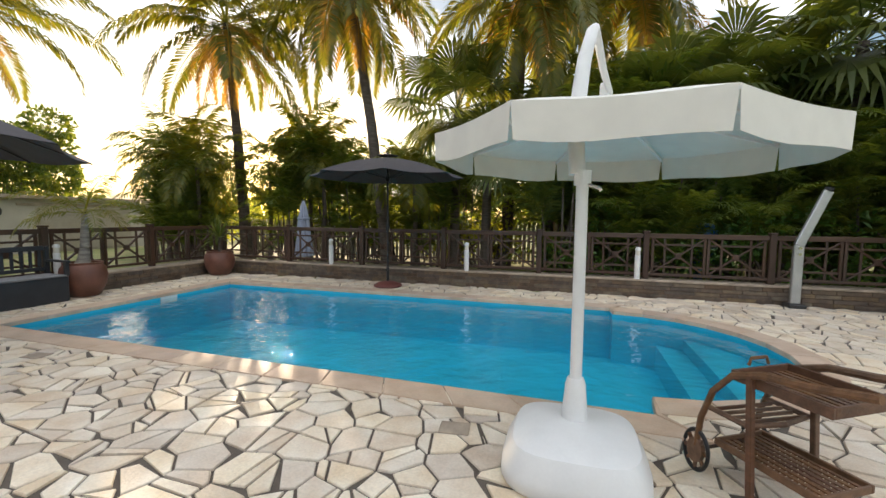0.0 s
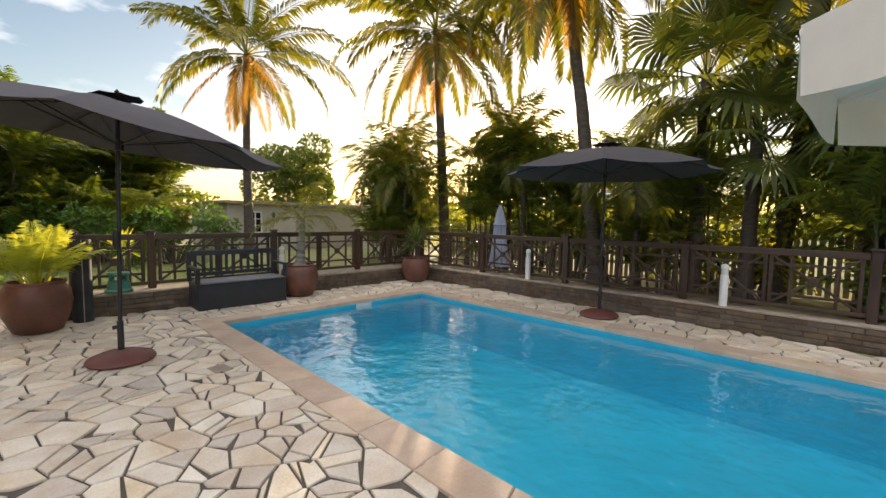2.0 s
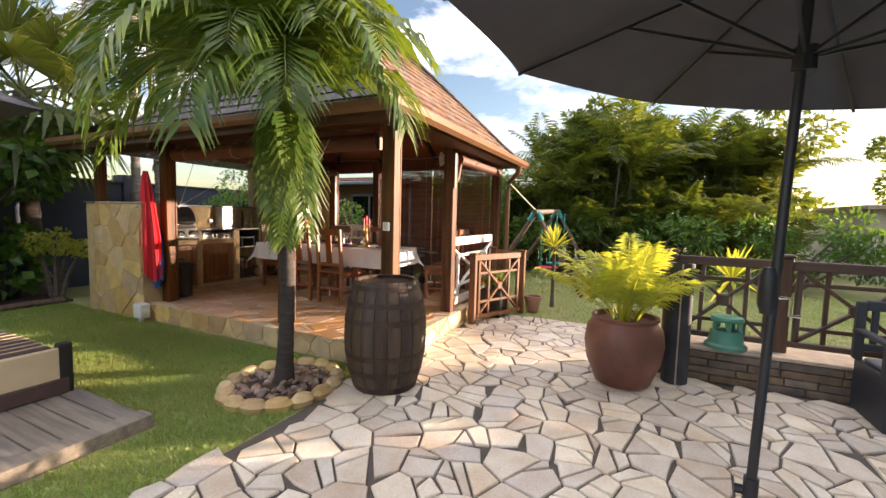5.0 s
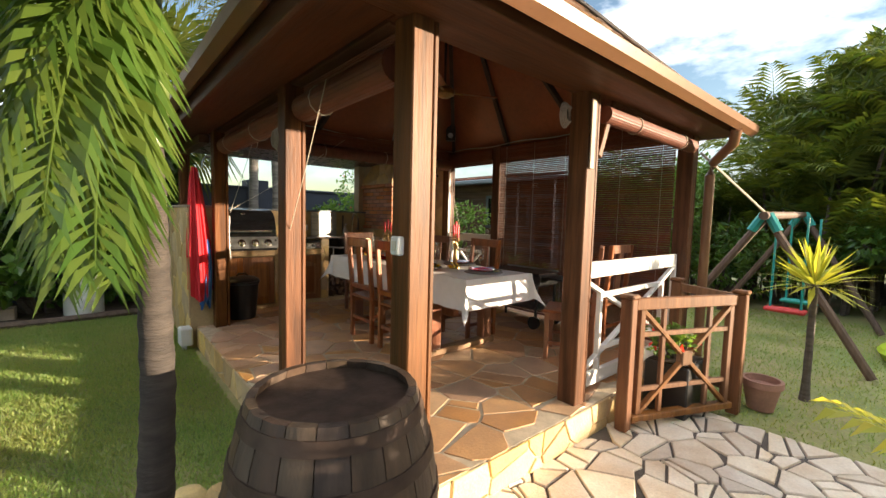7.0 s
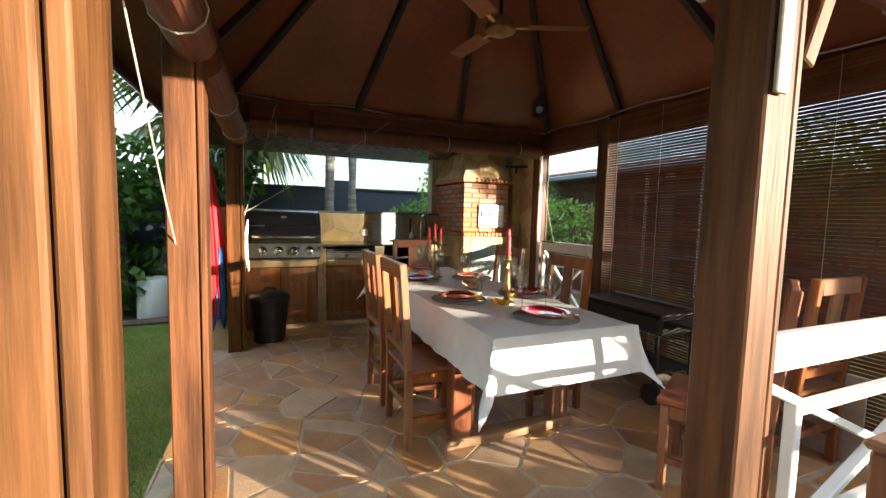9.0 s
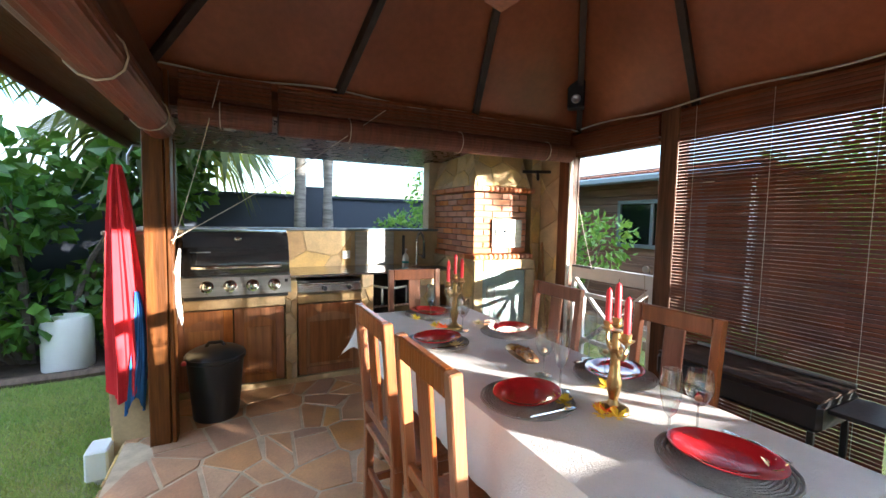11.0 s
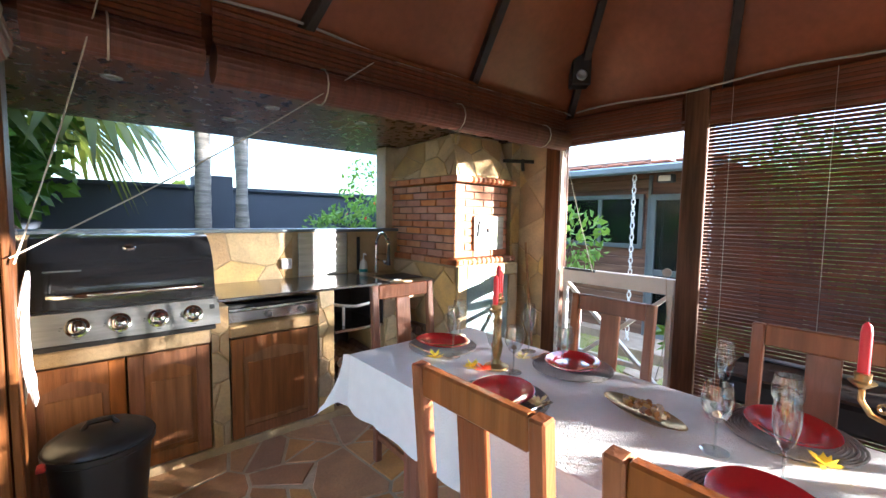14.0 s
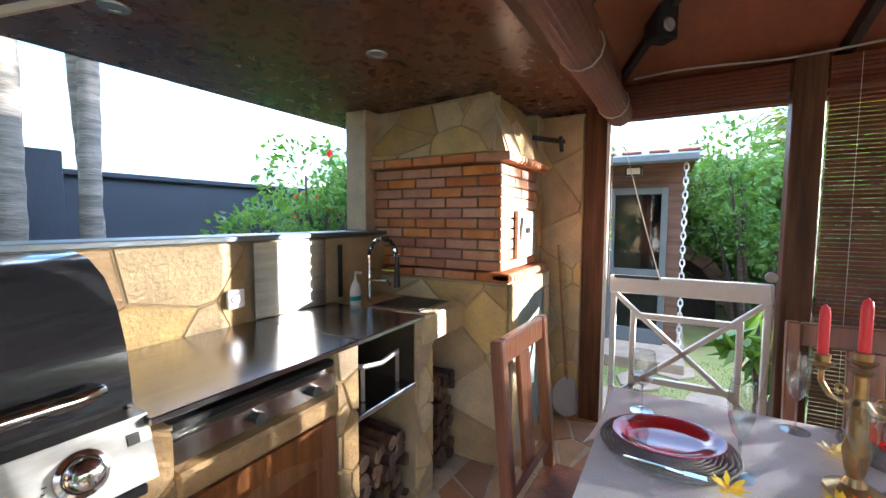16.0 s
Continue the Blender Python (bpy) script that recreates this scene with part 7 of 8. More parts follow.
# charcoal grill trolley against the blind
ct = thing("grill_cart", "black metal charcoal grill cart with wheels by the blind", "grill", -10.32, -2.55, K + 0.002, 0)
part("tub", Geo().box(-0.20, -0.42, 0.50, 0.20, 0.42, 0.64, 0.02), M["black"], ct)
part("grate", Geo().box(-0.19, -0.41, 0.641, 0.19, 0.41, 0.655, 0.003), M["iron"], ct)
part("handle_rail", Geo().tube([(-0.21, -0.40, 0.66), (-0.21, 0.40, 0.66)], 0.012, 8), M["galv"], ct)
part("side_shelf", Geo().box(-0.16, 0.425, 0.60, 0.16, 0.70, 0.62, 0.004), M["black"], ct)
part("lower_shelf", Geo().box(-0.18, -0.40, 0.22, 0.18, 0.40, 0.235, 0.003), M["black"], ct)
for x in (-0.18, 0.18):
    for y in (-0.38, 0.38):
        part("leg", Geo().box(x - 0.013, y - 0.013, 0.0, x + 0.013, y + 0.013, 0.50, 0.003), M["black"], ct)
for x in (-0.21, 0.21):
    part("wheel", Geo().tube([(x - 0.02, 0.38, 0.075), (x + 0.02, 0.38, 0.075)], 0.075, 18), M["black"], ct, "", True)

# ceiling fan
fn = thing("ceiling_fan", "brass-hub ceiling fan with three brown blades", "fan", -9.01, -2.59, 2.735)
part("down_rod", Geo().tube([(0, 0, 0.12), (0, 0, 1.60)], 0.014, 8), M["black"], fn)
part("motor", Geo().lathe([(0.0, 0.0), (0.05, 0.005), (0.10, 0.03), (0.105, 0.07), (0.07, 0.11), (0.02, 0.12), (0.0, 0.12)], 22), M["brass"], fn, "brass motor hub", True)
for k in range(3):
    m = Matrix.Rotation(radians(37 + 120 * k), 4, "Z")
    part("blade_arm", Geo().box(0.09, -0.015, 0.05, 0.20, 0.015, 0.058, 0.002, m), M["brass"], fn)
    part("blade", Geo().box(0.18, -0.06, -0.003, 0.58, 0.06, 0.003, 0.002, m @ Matrix.Translation((0, 0, 0.062)) @ Matrix.Rotation(radians(10), 4, "X")), M["chair"], fn)

# small fittings
for k, (x, y) in enumerate(((-7.68, -5.11), (-8.50, -5.13), (-9.14, -5.11), (-8.35, -5.6))):
    sl = thing("spot_light", "small recessed round ceiling spotlight", "lamp", x, y, soffit_z(y), group="spotlights")
    part("ring", Geo().lathe([(0.0, -0.001), (0.028, -0.001), (0.03, -0.006), (0.045, -0.007), (0.048, 0.0)], 20), M["galv"], sl, "", True)
sp2 = thing("speaker", "black box loudspeaker high in the ceiling corner", "speaker", -10.385, -4.045, 2.79, 45)
part("box", Geo().box(-0.06, -0.07, -0.12, 0.06, 0.07, 0.12, 0.01), M["black"], sp2)
part("cone", Geo().lathe([(0.04, 0), (0.03, 0.01), (0.0, 0.004)], 16, Matrix.Translation((0.061, 0, -0.05)) @ Matrix.Rotation(math.pi / 2, 4, "Y")), M["galv"], sp2)
part("bracket", Geo().box(-0.11, -0.02, 0.0, -0.061, 0.02, 0.04), M["black"], sp2)
sb = thing("switch_box", "white weatherproof switch box on the corner post", "switch", -7.239, -0.80, 1.37)
part("box", Geo().box(-0.016, -0.036, -0.042, 0.018, 0.036, 0.042, 0.008), M["wplastic"], sb)
part("rocker", Geo().box(0.0185, -0.015, -0.022, 0.022, 0.015, 0.022, 0.001), M["lampglow"], sb)
for x, y, z, rz in ((-8.68, -0.91, 2.22, 90), (-7.20, -2.27, 2.02, 0)):
    cl = thing("rope_coil", "coil of pale cord hanging on the post", "rope", x, y, z, rz, group="rope coils")
    for k in range(5):
        part("loop", Geo().tube([(0.009 * k - 0.02, (0.055 - 0.004 * k) * math.cos(a), (0.085 - 0.008 * k) * math.sin(a)) for a in np.linspace(0, 2 * math.pi, 21)], 0.005, 6, False), M["cable"], cl)
for x, y, z in ((-10.62, -3.44, 1.32),):
    pu = thing("cord_cleat", "round pale cord winder on the post", "cord winder", x, y, z)
    part("disc", Geo().tube([(0.0, 0, 0), (0.02, 0, 0)], 0.03, 16), M["cable"], pu)
    part("cord", Geo().tube([(0.022, 0, -0.04), (0.03, 0.02, -0.3), (0.026, 0.0, -0.6), (0.02, -0.04, -0.78)], 0.0035, 5), M["rope"], pu)

cbz = thing("fairy_cable", "pale cable strung along the kiosk beams", "cable", -8.95, -4.3, 2.55)
pts = [(-1.70 + 3.5 * s, 0.02, 0.03 * math.sin(s * 21) * 0.5 + (0.0 if s < 0.5 else 0.02)) for s in np.linspace(0, 1, 40)]
part("cord", Geo().tube(pts, 0.0065, 6), M["cable"], cbz)
part("cord", Geo().tube([(-1.66, 0.1 + 3.2 * s, 0.012 * math.sin(s * 19)) for s in np.linspace(0, 1, 40)], 0.0065, 6), M["cable"], cbz)
for a, b2 in (((-8.70, -4.19, 2.465), (-7.36, -4.28, 1.52)), ((-10.55, -4.30, 2.40), (-10.62, -4.0, 1.25)), ((-7.22, -1.5, 2.25), (-7.24, -2.25, 1.2)), ((-7.64, -4.19, 2.50), (-7.37, -4.28, 1.5)), ((-7.24, -2.22, 2.3), (-7.23, -2.24, 0.9)), ((-10.60, -4.31, 2.3), (-10.60, -4.31, 1.2))):
    a, b2 = Vector(a), Vector(b2)
    cd = thing("pull_cord", "pale blind pull cord", "cord", *a, group="pull cords")
    part("cord", Geo().tube([(b2 - a) * s + Vector((0, 0, -0.03 * math.sin(math.pi * s))) for s in np.linspace(0, 1, 9)], 0.003, 5), M["rope"], cd)
part("hoist", Geo().tube([(0, 0, 0), (0, 0, 0.01)], 0.01, 6), M["rope"], cd)
stk = thing("chalk_board", "pale framed board leaning by the blind", "board", -10.45, -1.4, K + 0.002)
part("panel", Geo().box(-0.1, -0.2, 0, -0.08, 0.2, 0.5, 0.004), M["cap"], stk)


# ---- plants ----
def frond(g, m, length, rise, droop, leaves, leaf_len, leaf_w, hang=0.35, seed=0, bare=0.15):
    """One feather leaf along local +x, rising by rise degrees and bending down by droop degrees."""
    rr = random.Random(seed)
    n = 9
    pts, p, a = [], Vector((0, 0, 0)), radians(rise)
    for i in range(n + 1):
        pts.append(p.copy())
        p = p + Vector((math.cos(a), 0, math.sin(a))) * (length / n)
        a -= radians(droop) / n * (0.5 + i / n)
    v, f = [], []
    for i, q in enumerate(pts):
        w = 0.018 * (1 - i / (n + 0.6)) * max(1.0, length / 2)
        v += [q + Vector((0, w, 0)), q + Vector((0, 0, w)), q + Vector((0, -w, 0))]
    for i in range(n):
        f += [(3 * i, 3 * i + 1, 3 * i + 4, 3 * i + 3), (3 * i + 1, 3 * i + 2, 3 * i + 5, 3 * i + 4)]
    for k in range(leaves):
        s = bare + (1 - bare) * (k + 0.5) / leaves
        i = min(n - 1, int(s * n))
        base = pts[i].lerp(pts[i + 1], s * n - i)
        t = (pts[i + 1] - pts[i]).normalized()
        up = Vector((-t.z, 0, t.x))
        ll = leaf_len * (0.45 + 0.75 * math.sin(math.pi * min(1, 0.12 + 0.86 * s))) * rr.uniform(0.85, 1.1)
        for sd in (-1, 1):
            d = (Vector((0, sd, 0)) + t * (0.35 + 0.7 * s) + up * rr.uniform(-0.05, 0.25)).normalized()
            mid = base + d * ll * 0.5
            d2 = (d + Vector((0, 0, -hang - rr.uniform(0, 0.35)))).normalized()
            tip = mid + d2 * ll * 0.55
            wv = t * leaf_w * 0.5
            o = len(v)
            v += [base, mid + wv, tip, mid - wv]
            f += [(o, o + 1, o + 2, o + 3)]
    g.add([m @ q for q in v], f)


def crown_geo(n, length, leaf_len, leaf_w, leaves, lo, hi, droop, seed, hang=0.35, base=(0, 0, 0), owner=None, key=""):
    """A crown of n feather leaves; with an owner each leaf is a part of its own."""
    rr = random.Random(seed)
    g = Geo()
    for k in range(n):
        az = k * 137.5 + rr.uniform(-14, 14)
        rise = hi + (lo - hi) * (k / max(1, n - 1)) ** 0.8 + rr.uniform(-6, 6)
        m = Matrix.Translation(base) @ Matrix.Rotation(radians(az), 4, "Z")
        frond(g, m, length * rr.uniform(0.85, 1.1), rise, droop * rr.uniform(0.8, 1.2), leaves, leaf_len, leaf_w, hang, rr.random())
        if owner:
            part("frond", g, M[key], owner)
            g = Geo()
    return g


def trunk_geo(pts, r0, r1, rings=24, n=10):
    """A ringed, slightly swelling trunk through pts."""
    pts = [Vector(p) for p in pts]
    path, rad = [], []
    for i in range(rings + 1):
        s = i / rings * (len(pts) - 1)
        k = min(len(pts) - 2, int(s))
        path.append(pts[k].lerp(pts[k + 1], s - k))
        t = i / rings
        rad.append((r0 + (r1 - r0) * t) * (1 + 0.6 * math.exp(-t * 14)) * (1.05 if i % 2 else 0.97))
    return Geo().tube(path, rad, n)


def coconut(x, y, top, z, seed, fr=3.3, nf=20, lo=-14, label="tall coconut palm with yellowing lower fronds"):
    t = thing("coconut_palm", label, "palm tree", x, y, 0, group="coconut palms")
    mid = Vector((top[0] - x, top[1] - y, z)) * 0.5 + Vector((0.12, -0.1, 0))
    end = Vector((top[0] - x, top[1] - y, z))
    part("trunk", trunk_geo([(0, 0, -0.1), mid, end], 0.17, 0.11, 40), M["bark"], t, "", True)
    crown_geo(nf, fr, 0.74, 0.095, 58, lo, 78, 80, seed, 0.7, end, t, "coco")
    crown_geo(6, fr * 0.75, 0.55, 0.075, 40, -62, -28, 35, seed + 50, 0.9, end, t, "coco_old")
    nut = [(0, -0.14), (0.1, -0.08), (0.12, 0.0), (0.08, 0.1), (0, 0.14)]
    for off in ((0.2, 0.1, -0.2), (-0.15, -0.2, -0.22)):
        part("coconut", Geo().lathe(nut, 10, Matrix.Translation(end + Vector(off))), M["shaft"], t, "green coconut", True)


coconut(-17.4, 7.35, (-17.25, 7.3), 7.45, 3, 4.1, 18)
coconut(-10.0, 10.7, (-10.4, 10.5), 7.3, 5, 3.7, 22, -30)
coconut(-4.9, 10.5, (-6.3, 10.7), 8.3, 8, 3.9, 28, -45)
coconut(-1.9, 11.6, (-1.4, 11.4), 7.5, 12, 3.9, 30, -50)
coconut(1.2, 13.5, (1.5, 13.3), 8.2, 15, 3.6, 24, -40)

# young feather palms behind the fence
for k, (x, y, z, fr) in enumerate(((-10.7, 9.5, 2.9, 1.9), (-11.5, 10.3, 3.7, 2.0), (-12.5, 10.0, 3.2, 1.9), (-13.4, 11.0, 2.7, 1.8), (-9.3, 10.9, 3.1, 1.7), (-8.1, 11.3, 3.9, 1.6), (-7.2, 10.7, 3.3, 1.6), (-4.0, 10.0, 2.6, 1.6))):
    t = thing("feather_palm", "young palm with arching fronds behind the fence", "palm tree", x, y, 0, group="young palms")
    part("trunk", trunk_geo([(0, 0, -0.05), (0.06, 0.03, z * 0.5), (0.02, 0, z)], 0.07, 0.045, 24), M["bark"], t, "", True)
    crown_geo(15, fr, 0.50, 0.06, 30, -35, 76, 105, 200 + k, 0.5, (0.02, 0, z), t, "coco")

# the small palm beside the kiosk
np_t = thing("christmas_palm", "small palm with broad arching fronds beside the kiosk", "palm tree", -6.36, -1.24, 0)
part("trunk", trunk_geo([(0, 0, -0.02), (-0.03, 0.02, 0.8), (-0.02, 0.0, 1.75)], 0.07, 0.052, 30), M["bark_backlit"], np_t, "", True)
part("crownshaft", Geo().tube([(-0.02, 0, 1.74), (-0.02, 0, 1.95), (-0.02, 0, 2.25), (-0.02, 0, 2.5)], [0.063, 0.075, 0.06, 0.04], 12), M["shaft"], np_t, "smooth green crownshaft", True)
g, rr = Geo(), random.Random(21)
for k in range(19):
    az = 286 + 186 * ((k * 0.618) % 1)
    rise = 86 - 62 * (k / 18) ** 0.9 + rr.uniform(-5, 5)
    ln = rr.uniform(1.35, 1.6) if 20 < az - 360 else rr.uniform(1.6, 1.85)
    frond(g, Matrix.Translation((-0.02, 0, 2.42)) @ Matrix.Rotation(radians(az), 4, "Z"), ln, rise, 142 * rr.uniform(0.85, 1.1), 44, 0.48, 0.048, 0.72, rr.random(), 0.12)
    part("frond", g, M["nearpalm"], np_t)
    g = Geo()
for k in range(9):
    az = 36 + 40 * ((k * 0.618) % 1)
    m = Matrix.Translation((0.04 + 0.02 * (k % 3), 0.08 + 0.02 * (k % 2), 2.46)) @ Matrix.Rotation(radians(az), 4, "Z")
    frond(g, m, rr.uniform(0.95, 1.25), -58 - 3.0 * k, 22, 24, 0.27, 0.045, 0.9, rr.random(), 0.2)
    part("hanging_frond", g, M["nearpalm"], np_t)
    g = Geo()
ringp = thing("stone_ring", "ring of rounded stones round the palm base", "stone edging", -6.36, -1.24, 0)
rr = random.Random(17)
for k in range(16):
    a = 2 * math.pi * k / 16
    part("edge_stone", Geo().lathe([(0, -0.05), (0.08, -0.03), (0.095, 0.02), (0.06, 0.06), (0, 0.07)], 8, Matrix.Translation((0.47 * math.cos(a), 0.42 * math.sin(a), 0.02)) @ Matrix.Rotation(a, 4, "Z"), 0.75, 1.05 + rr.uniform(-0.1, 0.2)), M["wstone"], ringp, "", True)
part("ring_bed", Geo().lathe([(0.44, 0.0), (0.2, 0.04), (0, 0.05)], 20), M["mulch"], ringp)
pm2 = Geo().lathe([(0, -0.02), (0.03, -0.012), (0.036, 0.004), (0.02, 0.02), (0, 0.024)], 7).mesh("pebble", M["pebble"], True)
for k in range(130):
    a, q = rr.uniform(0, 6.28), 0.40 * math.sqrt(rr.random())
    piece("pebble", pm2, ringp, pose(q * math.cos(a), q * math.sin(a), 0.055 - 0.03 * (q / 0.4) + rr.uniform(0, 0.01), rr.uniform(-30, 30), rr.uniform(-30, 30), rr.uniform(0, 180)) @ Matrix.Diagonal((rr.uniform(0.6, 1.3), rr.uniform(0.6, 1.2), rr.uniform(0.7, 1.2), 1)))


def leaf_cloud(blobs, count, size, seed, tip=0.5, oval=0.55):
    """Many separate leaves scattered on the skin and inside of the given clumps (x, y, z, rx, ry, rz)."""
    rs = np.random.RandomState(seed)
    vol = np.array([b[3] * b[4] * b[5] for b in blobs]) ** 0.67
    pick = rs.choice(len(blobs), count, p=vol / vol.sum())
    d = rs.normal(size=(count, 3))
    d /= np.linalg.norm(d, axis=1)[:, None]
    rad = rs.uniform(0.45, 1.08, count) ** 0.6
    B = np.array(blobs)[pick]
    c = B[:, :3] + d * rad[:, None] * B[:, 3:]
    out = d + rs.normal(size=(count, 3)) * 0.55
    out[:, 2] -= 0.25
    out /= np.linalg.norm(out, axis=1)[:, None]
    side = np.cross(out, rs.normal(size=(count, 3)))
    side /= np.linalg.norm(side, axis=1)[:, None]
    s = size * rs.uniform(0.6, 1.25, count)[:, None]
    nrm = np.cross(out, side)
    a, b2 = c - out * s * 0.5, c + out * s * 0.55 - nrm * s * 0.12
    l, r = c + side * s * oval * 0.5 + nrm * s * 0.06, c - side * s * oval * 0.5 + nrm * s * 0.06
    v = np.stack([a, l, b2, r], 1).reshape(-1, 3)
    g = Geo()
    g.v = [tuple(p) for p in v.tolist()]
    g.f = [(4 * i, 4 * i + 1, 4 * i + 2, 4 * i + 3) for i in range(count)]
    return g


def blobs_in(n, seed, rx, ry, z0, z1, r):
    q = random.Random(seed)
    return [(q.uniform(-rx, rx), q.uniform(-ry, ry), q.uniform(z0, z1), r * q.uniform(0.7, 1.2), r * q.uniform(0.7, 1.2), r * q.uniform(0.6, 1.0)) for _ in range(n)]


def areca(hgt, stems, seed, spread=0.45, leaf_w=0.035):
    rr = random.Random(seed)
    st, g = Geo(), Geo()
    for k in range(stems):
        a, q = rr.uniform(0, 6.28), spread * math.sqrt(rr.random())
        b = Vector((q * math.cos(a), q * math.sin(a), -0.02))
        hh = hgt * rr.uniform(0.10, 0.70)
        tip = b + Vector((0.12 * hh * math.cos(a), 0.12 * hh * math.sin(a), hh))
        st.tube([b, b.lerp(tip, 0.5) + Vector((0.02, 0, 0)), tip], [0.035, 0.03, 0.022], 6)
        for i in range(7):
            m = Matrix.Translation(tip) @ Matrix.Rotation(radians(i * 137.5 + k * 50), 4, "Z")
            frond(g, m, hgt * rr.uniform(0.26, 0.44), rr.uniform(40, 86), rr.uniform(50, 110), 20, hgt * 0.10, leaf_w, 0.4, rr.random(), 0.2)
    return st, g


arecas = []
for hgt, stems, seed in ((4.6, 12, 1), (4.0, 11, 2), (5.2, 12, 3)):
    st, g = areca(hgt, stems, seed, 0.6, 0.06)
    arecas.append((st.mesh("stem", M["bark"]), g.mesh("foliage", M["areca"])))


for hgt, stems, seed in ((4.6, 12, 11), (4.2, 11, 12), (5.0, 12, 13)):
    st, g = areca(hgt, stems, seed, 0.6, 0.06)
    c = leaf_cloud(blobs_in(26, seed, 0.65, 0.6, hgt * 0.22, hgt * 0.93, 0.36), 3400, 0.26, seed, oval=0.28)
    g.add(c.v, c.f)
    arecas.append((st.mesh("stem", M["bark"]), g.mesh("foliage", M["areca"])))


def put_areca(x, y, k, rz, s, label="tall areca palm clump in the hedge", group="areca hedge"):
    t = thing("areca_palm", label, "palm clump", x, y, 0, rz, group=group)
    t.scale = (s, s, s)
    a = new("stem", arecas[k][0])
    b = new("foliage", arecas[k][1])
    a.parent = b.parent = t


rr = random.Random(31)
for y in np.arange(-6.5, 5.4, 0.85):
    low = y < -0.6
    put_areca(-16.6 + rr.uniform(-0.3, 0.3), y, rr.randrange(3) + (3 if y < 2.2 else 0), rr.uniform(0, 360), rr.uniform(0.58, 0.64) if low else rr.uniform(0.46, 0.54) if y > 2.9 else rr.uniform(0.56, 0.62) if y > 0.9 else rr.uniform(0.92, 1.06))
    if y > 0.5:
        continue
    put_areca(-18.2 + rr.uniform(-0.4, 0.4), y + 0.4, rr.randrange(3) + 3, rr.uniform(0, 360), rr.uniform(0.58, 0.64) if low else rr.uniform(0.95, 1.12))
for y in np.arange(-0.4, 4.6, 0.8):
    put_areca(-20.0 + rr.uniform(-0.5, 0.5), y, rr.randrange(3) + 3, rr.uniform(0, 360), rr.uniform(1.02, 1.18))
for x in np.arange(-0.3, 9.5, 0.95):
    put_areca(x, 9.75 + rr.uniform(-0.25, 0.35), rr.randrange(3), rr.uniform(0, 360), rr.uniform(0.62, 0.85))
    put_areca(x + 0.5, 11.3 + rr.uniform(-0.4, 0.4), rr.randrange(3) + 3, rr.uniform(0, 360), rr.uniform(0.95, 1.25))
    put_areca(x + 0.2, 14.4 + rr.uniform(-0.5, 0.5), rr.randrange(3), rr.uniform(0, 360), rr.uniform(1.2, 1.55))
for x, y, s in ((-11.6, 10.2, 0.95), (-8.4, 10.6, 0.85), (-7.2, 11.5, 1.1), (-6.0, 11.0, 0.8), (-12.9, 11.4, 0.8), (-3.6, 10.6, 0.75), (-5.0, 13.6, 1.0), (-3.4, 13.6, 0.9), (-9.6, 13.8, 0.8), (-14.6, 13.0, 0.7), (6.6, 8.9, 0.9), (8.0, 7.5, 1.0), (-10.8, 9.5, 0.55), (-12.1, 10.3, 0.6), (-13.6, 10.8, 0.5)):
    put_areca(x, y, rr.randrange(3), rr.uniform(0, 360), s)


def fan_palm(x, y, z, nf, r, seed, label, petiole=0.9, mat_key="fan"):
    t = thing("fan_palm", label, "palm tree", x, y, 0, group="fan palms")
    part("trunk", trunk_geo([(0, 0, -0.05), (0.05, 0, z)], 0.14, 0.10, 26), M["bark"], t, "", True)
    rr = random.Random(seed)
    g = Geo()
    for k in range(nf):
        az, el = radians(k * 137.5 + rr.uniform(-10, 10)), radians(80 - 135 * k / nf)
        d = Vector((math.cos(az) * math.cos(el), math.sin(az) * math.cos(el), math.sin(el)))
        b = Vector((0.05, 0, z))
        c = b + d * petiole * rr.uniform(0.8, 1.1)
        g.tube([b, b.lerp(c, 0.5) + Vector((0, 0, 0.05)), c], 0.014, 4)
        side = Vector((-math.sin(az), math.cos(az), 0))
        nrm = side.cross(d)
        seg = 22
        for i in range(seg):
            a = radians(-125 + 250 * i / (seg - 1))
            dr = d * math.cos(a) + side * math.sin(a) + nrm * 0.1
            wv = (side * math.cos(a) - d * math.sin(a)) * r * 0.055
            mid = c + dr * r * 0.6
            tip = c + dr * r * rr.uniform(0.92, 1.05) + Vector((0, 0, -0.30 * r * rr.uniform(0.6, 1.3)))
            g.add([c, mid + wv, tip, mid - wv], [(0, 1, 2, 3)])
    part("crown", g, M[mat_key], t, "fan-shaped green leaves")


fan_palm(1.9, 10.4, 3.9, 22, 1.0, 2, "fan palm with drooping leaves behind the pool fence")
fan_palm(3.2, 10.9, 4.4, 22, 1.0, 3, "fan palm with drooping leaves behind the pool fence")
fan_palm(-0.6, 10.6, 3.3, 20, 1.0, 4, "fan palm with drooping leaves behind the pool fence")
fan_palm(-2.2, 10.6, 3.0, 12, 0.8, 9, "young fan palm behind the pool fence")
fan_palm(-3.1, 10.8, 4.3, 22, 1.05, 14, "fan palm with long drooping leaves behind the pool fence", 1.15)
fan_palm(5.4, 10.6, 5.0, 24, 1.1, 5, "fan palm with drooping leaves behind the pool fence")
fan_palm(-7.0, -7.55, 3.3, 26, 0.95, 6, "fan palm with hanging leaves behind the kitchen")
fan_palm(-4.2, -7.9, 4.6, 24, 1.1, 7, "fan palm by the garden wall")
fan_palm(-1.6, -7.2, 4.4, 24, 1.1, 8, "fan palm by the garden wall")


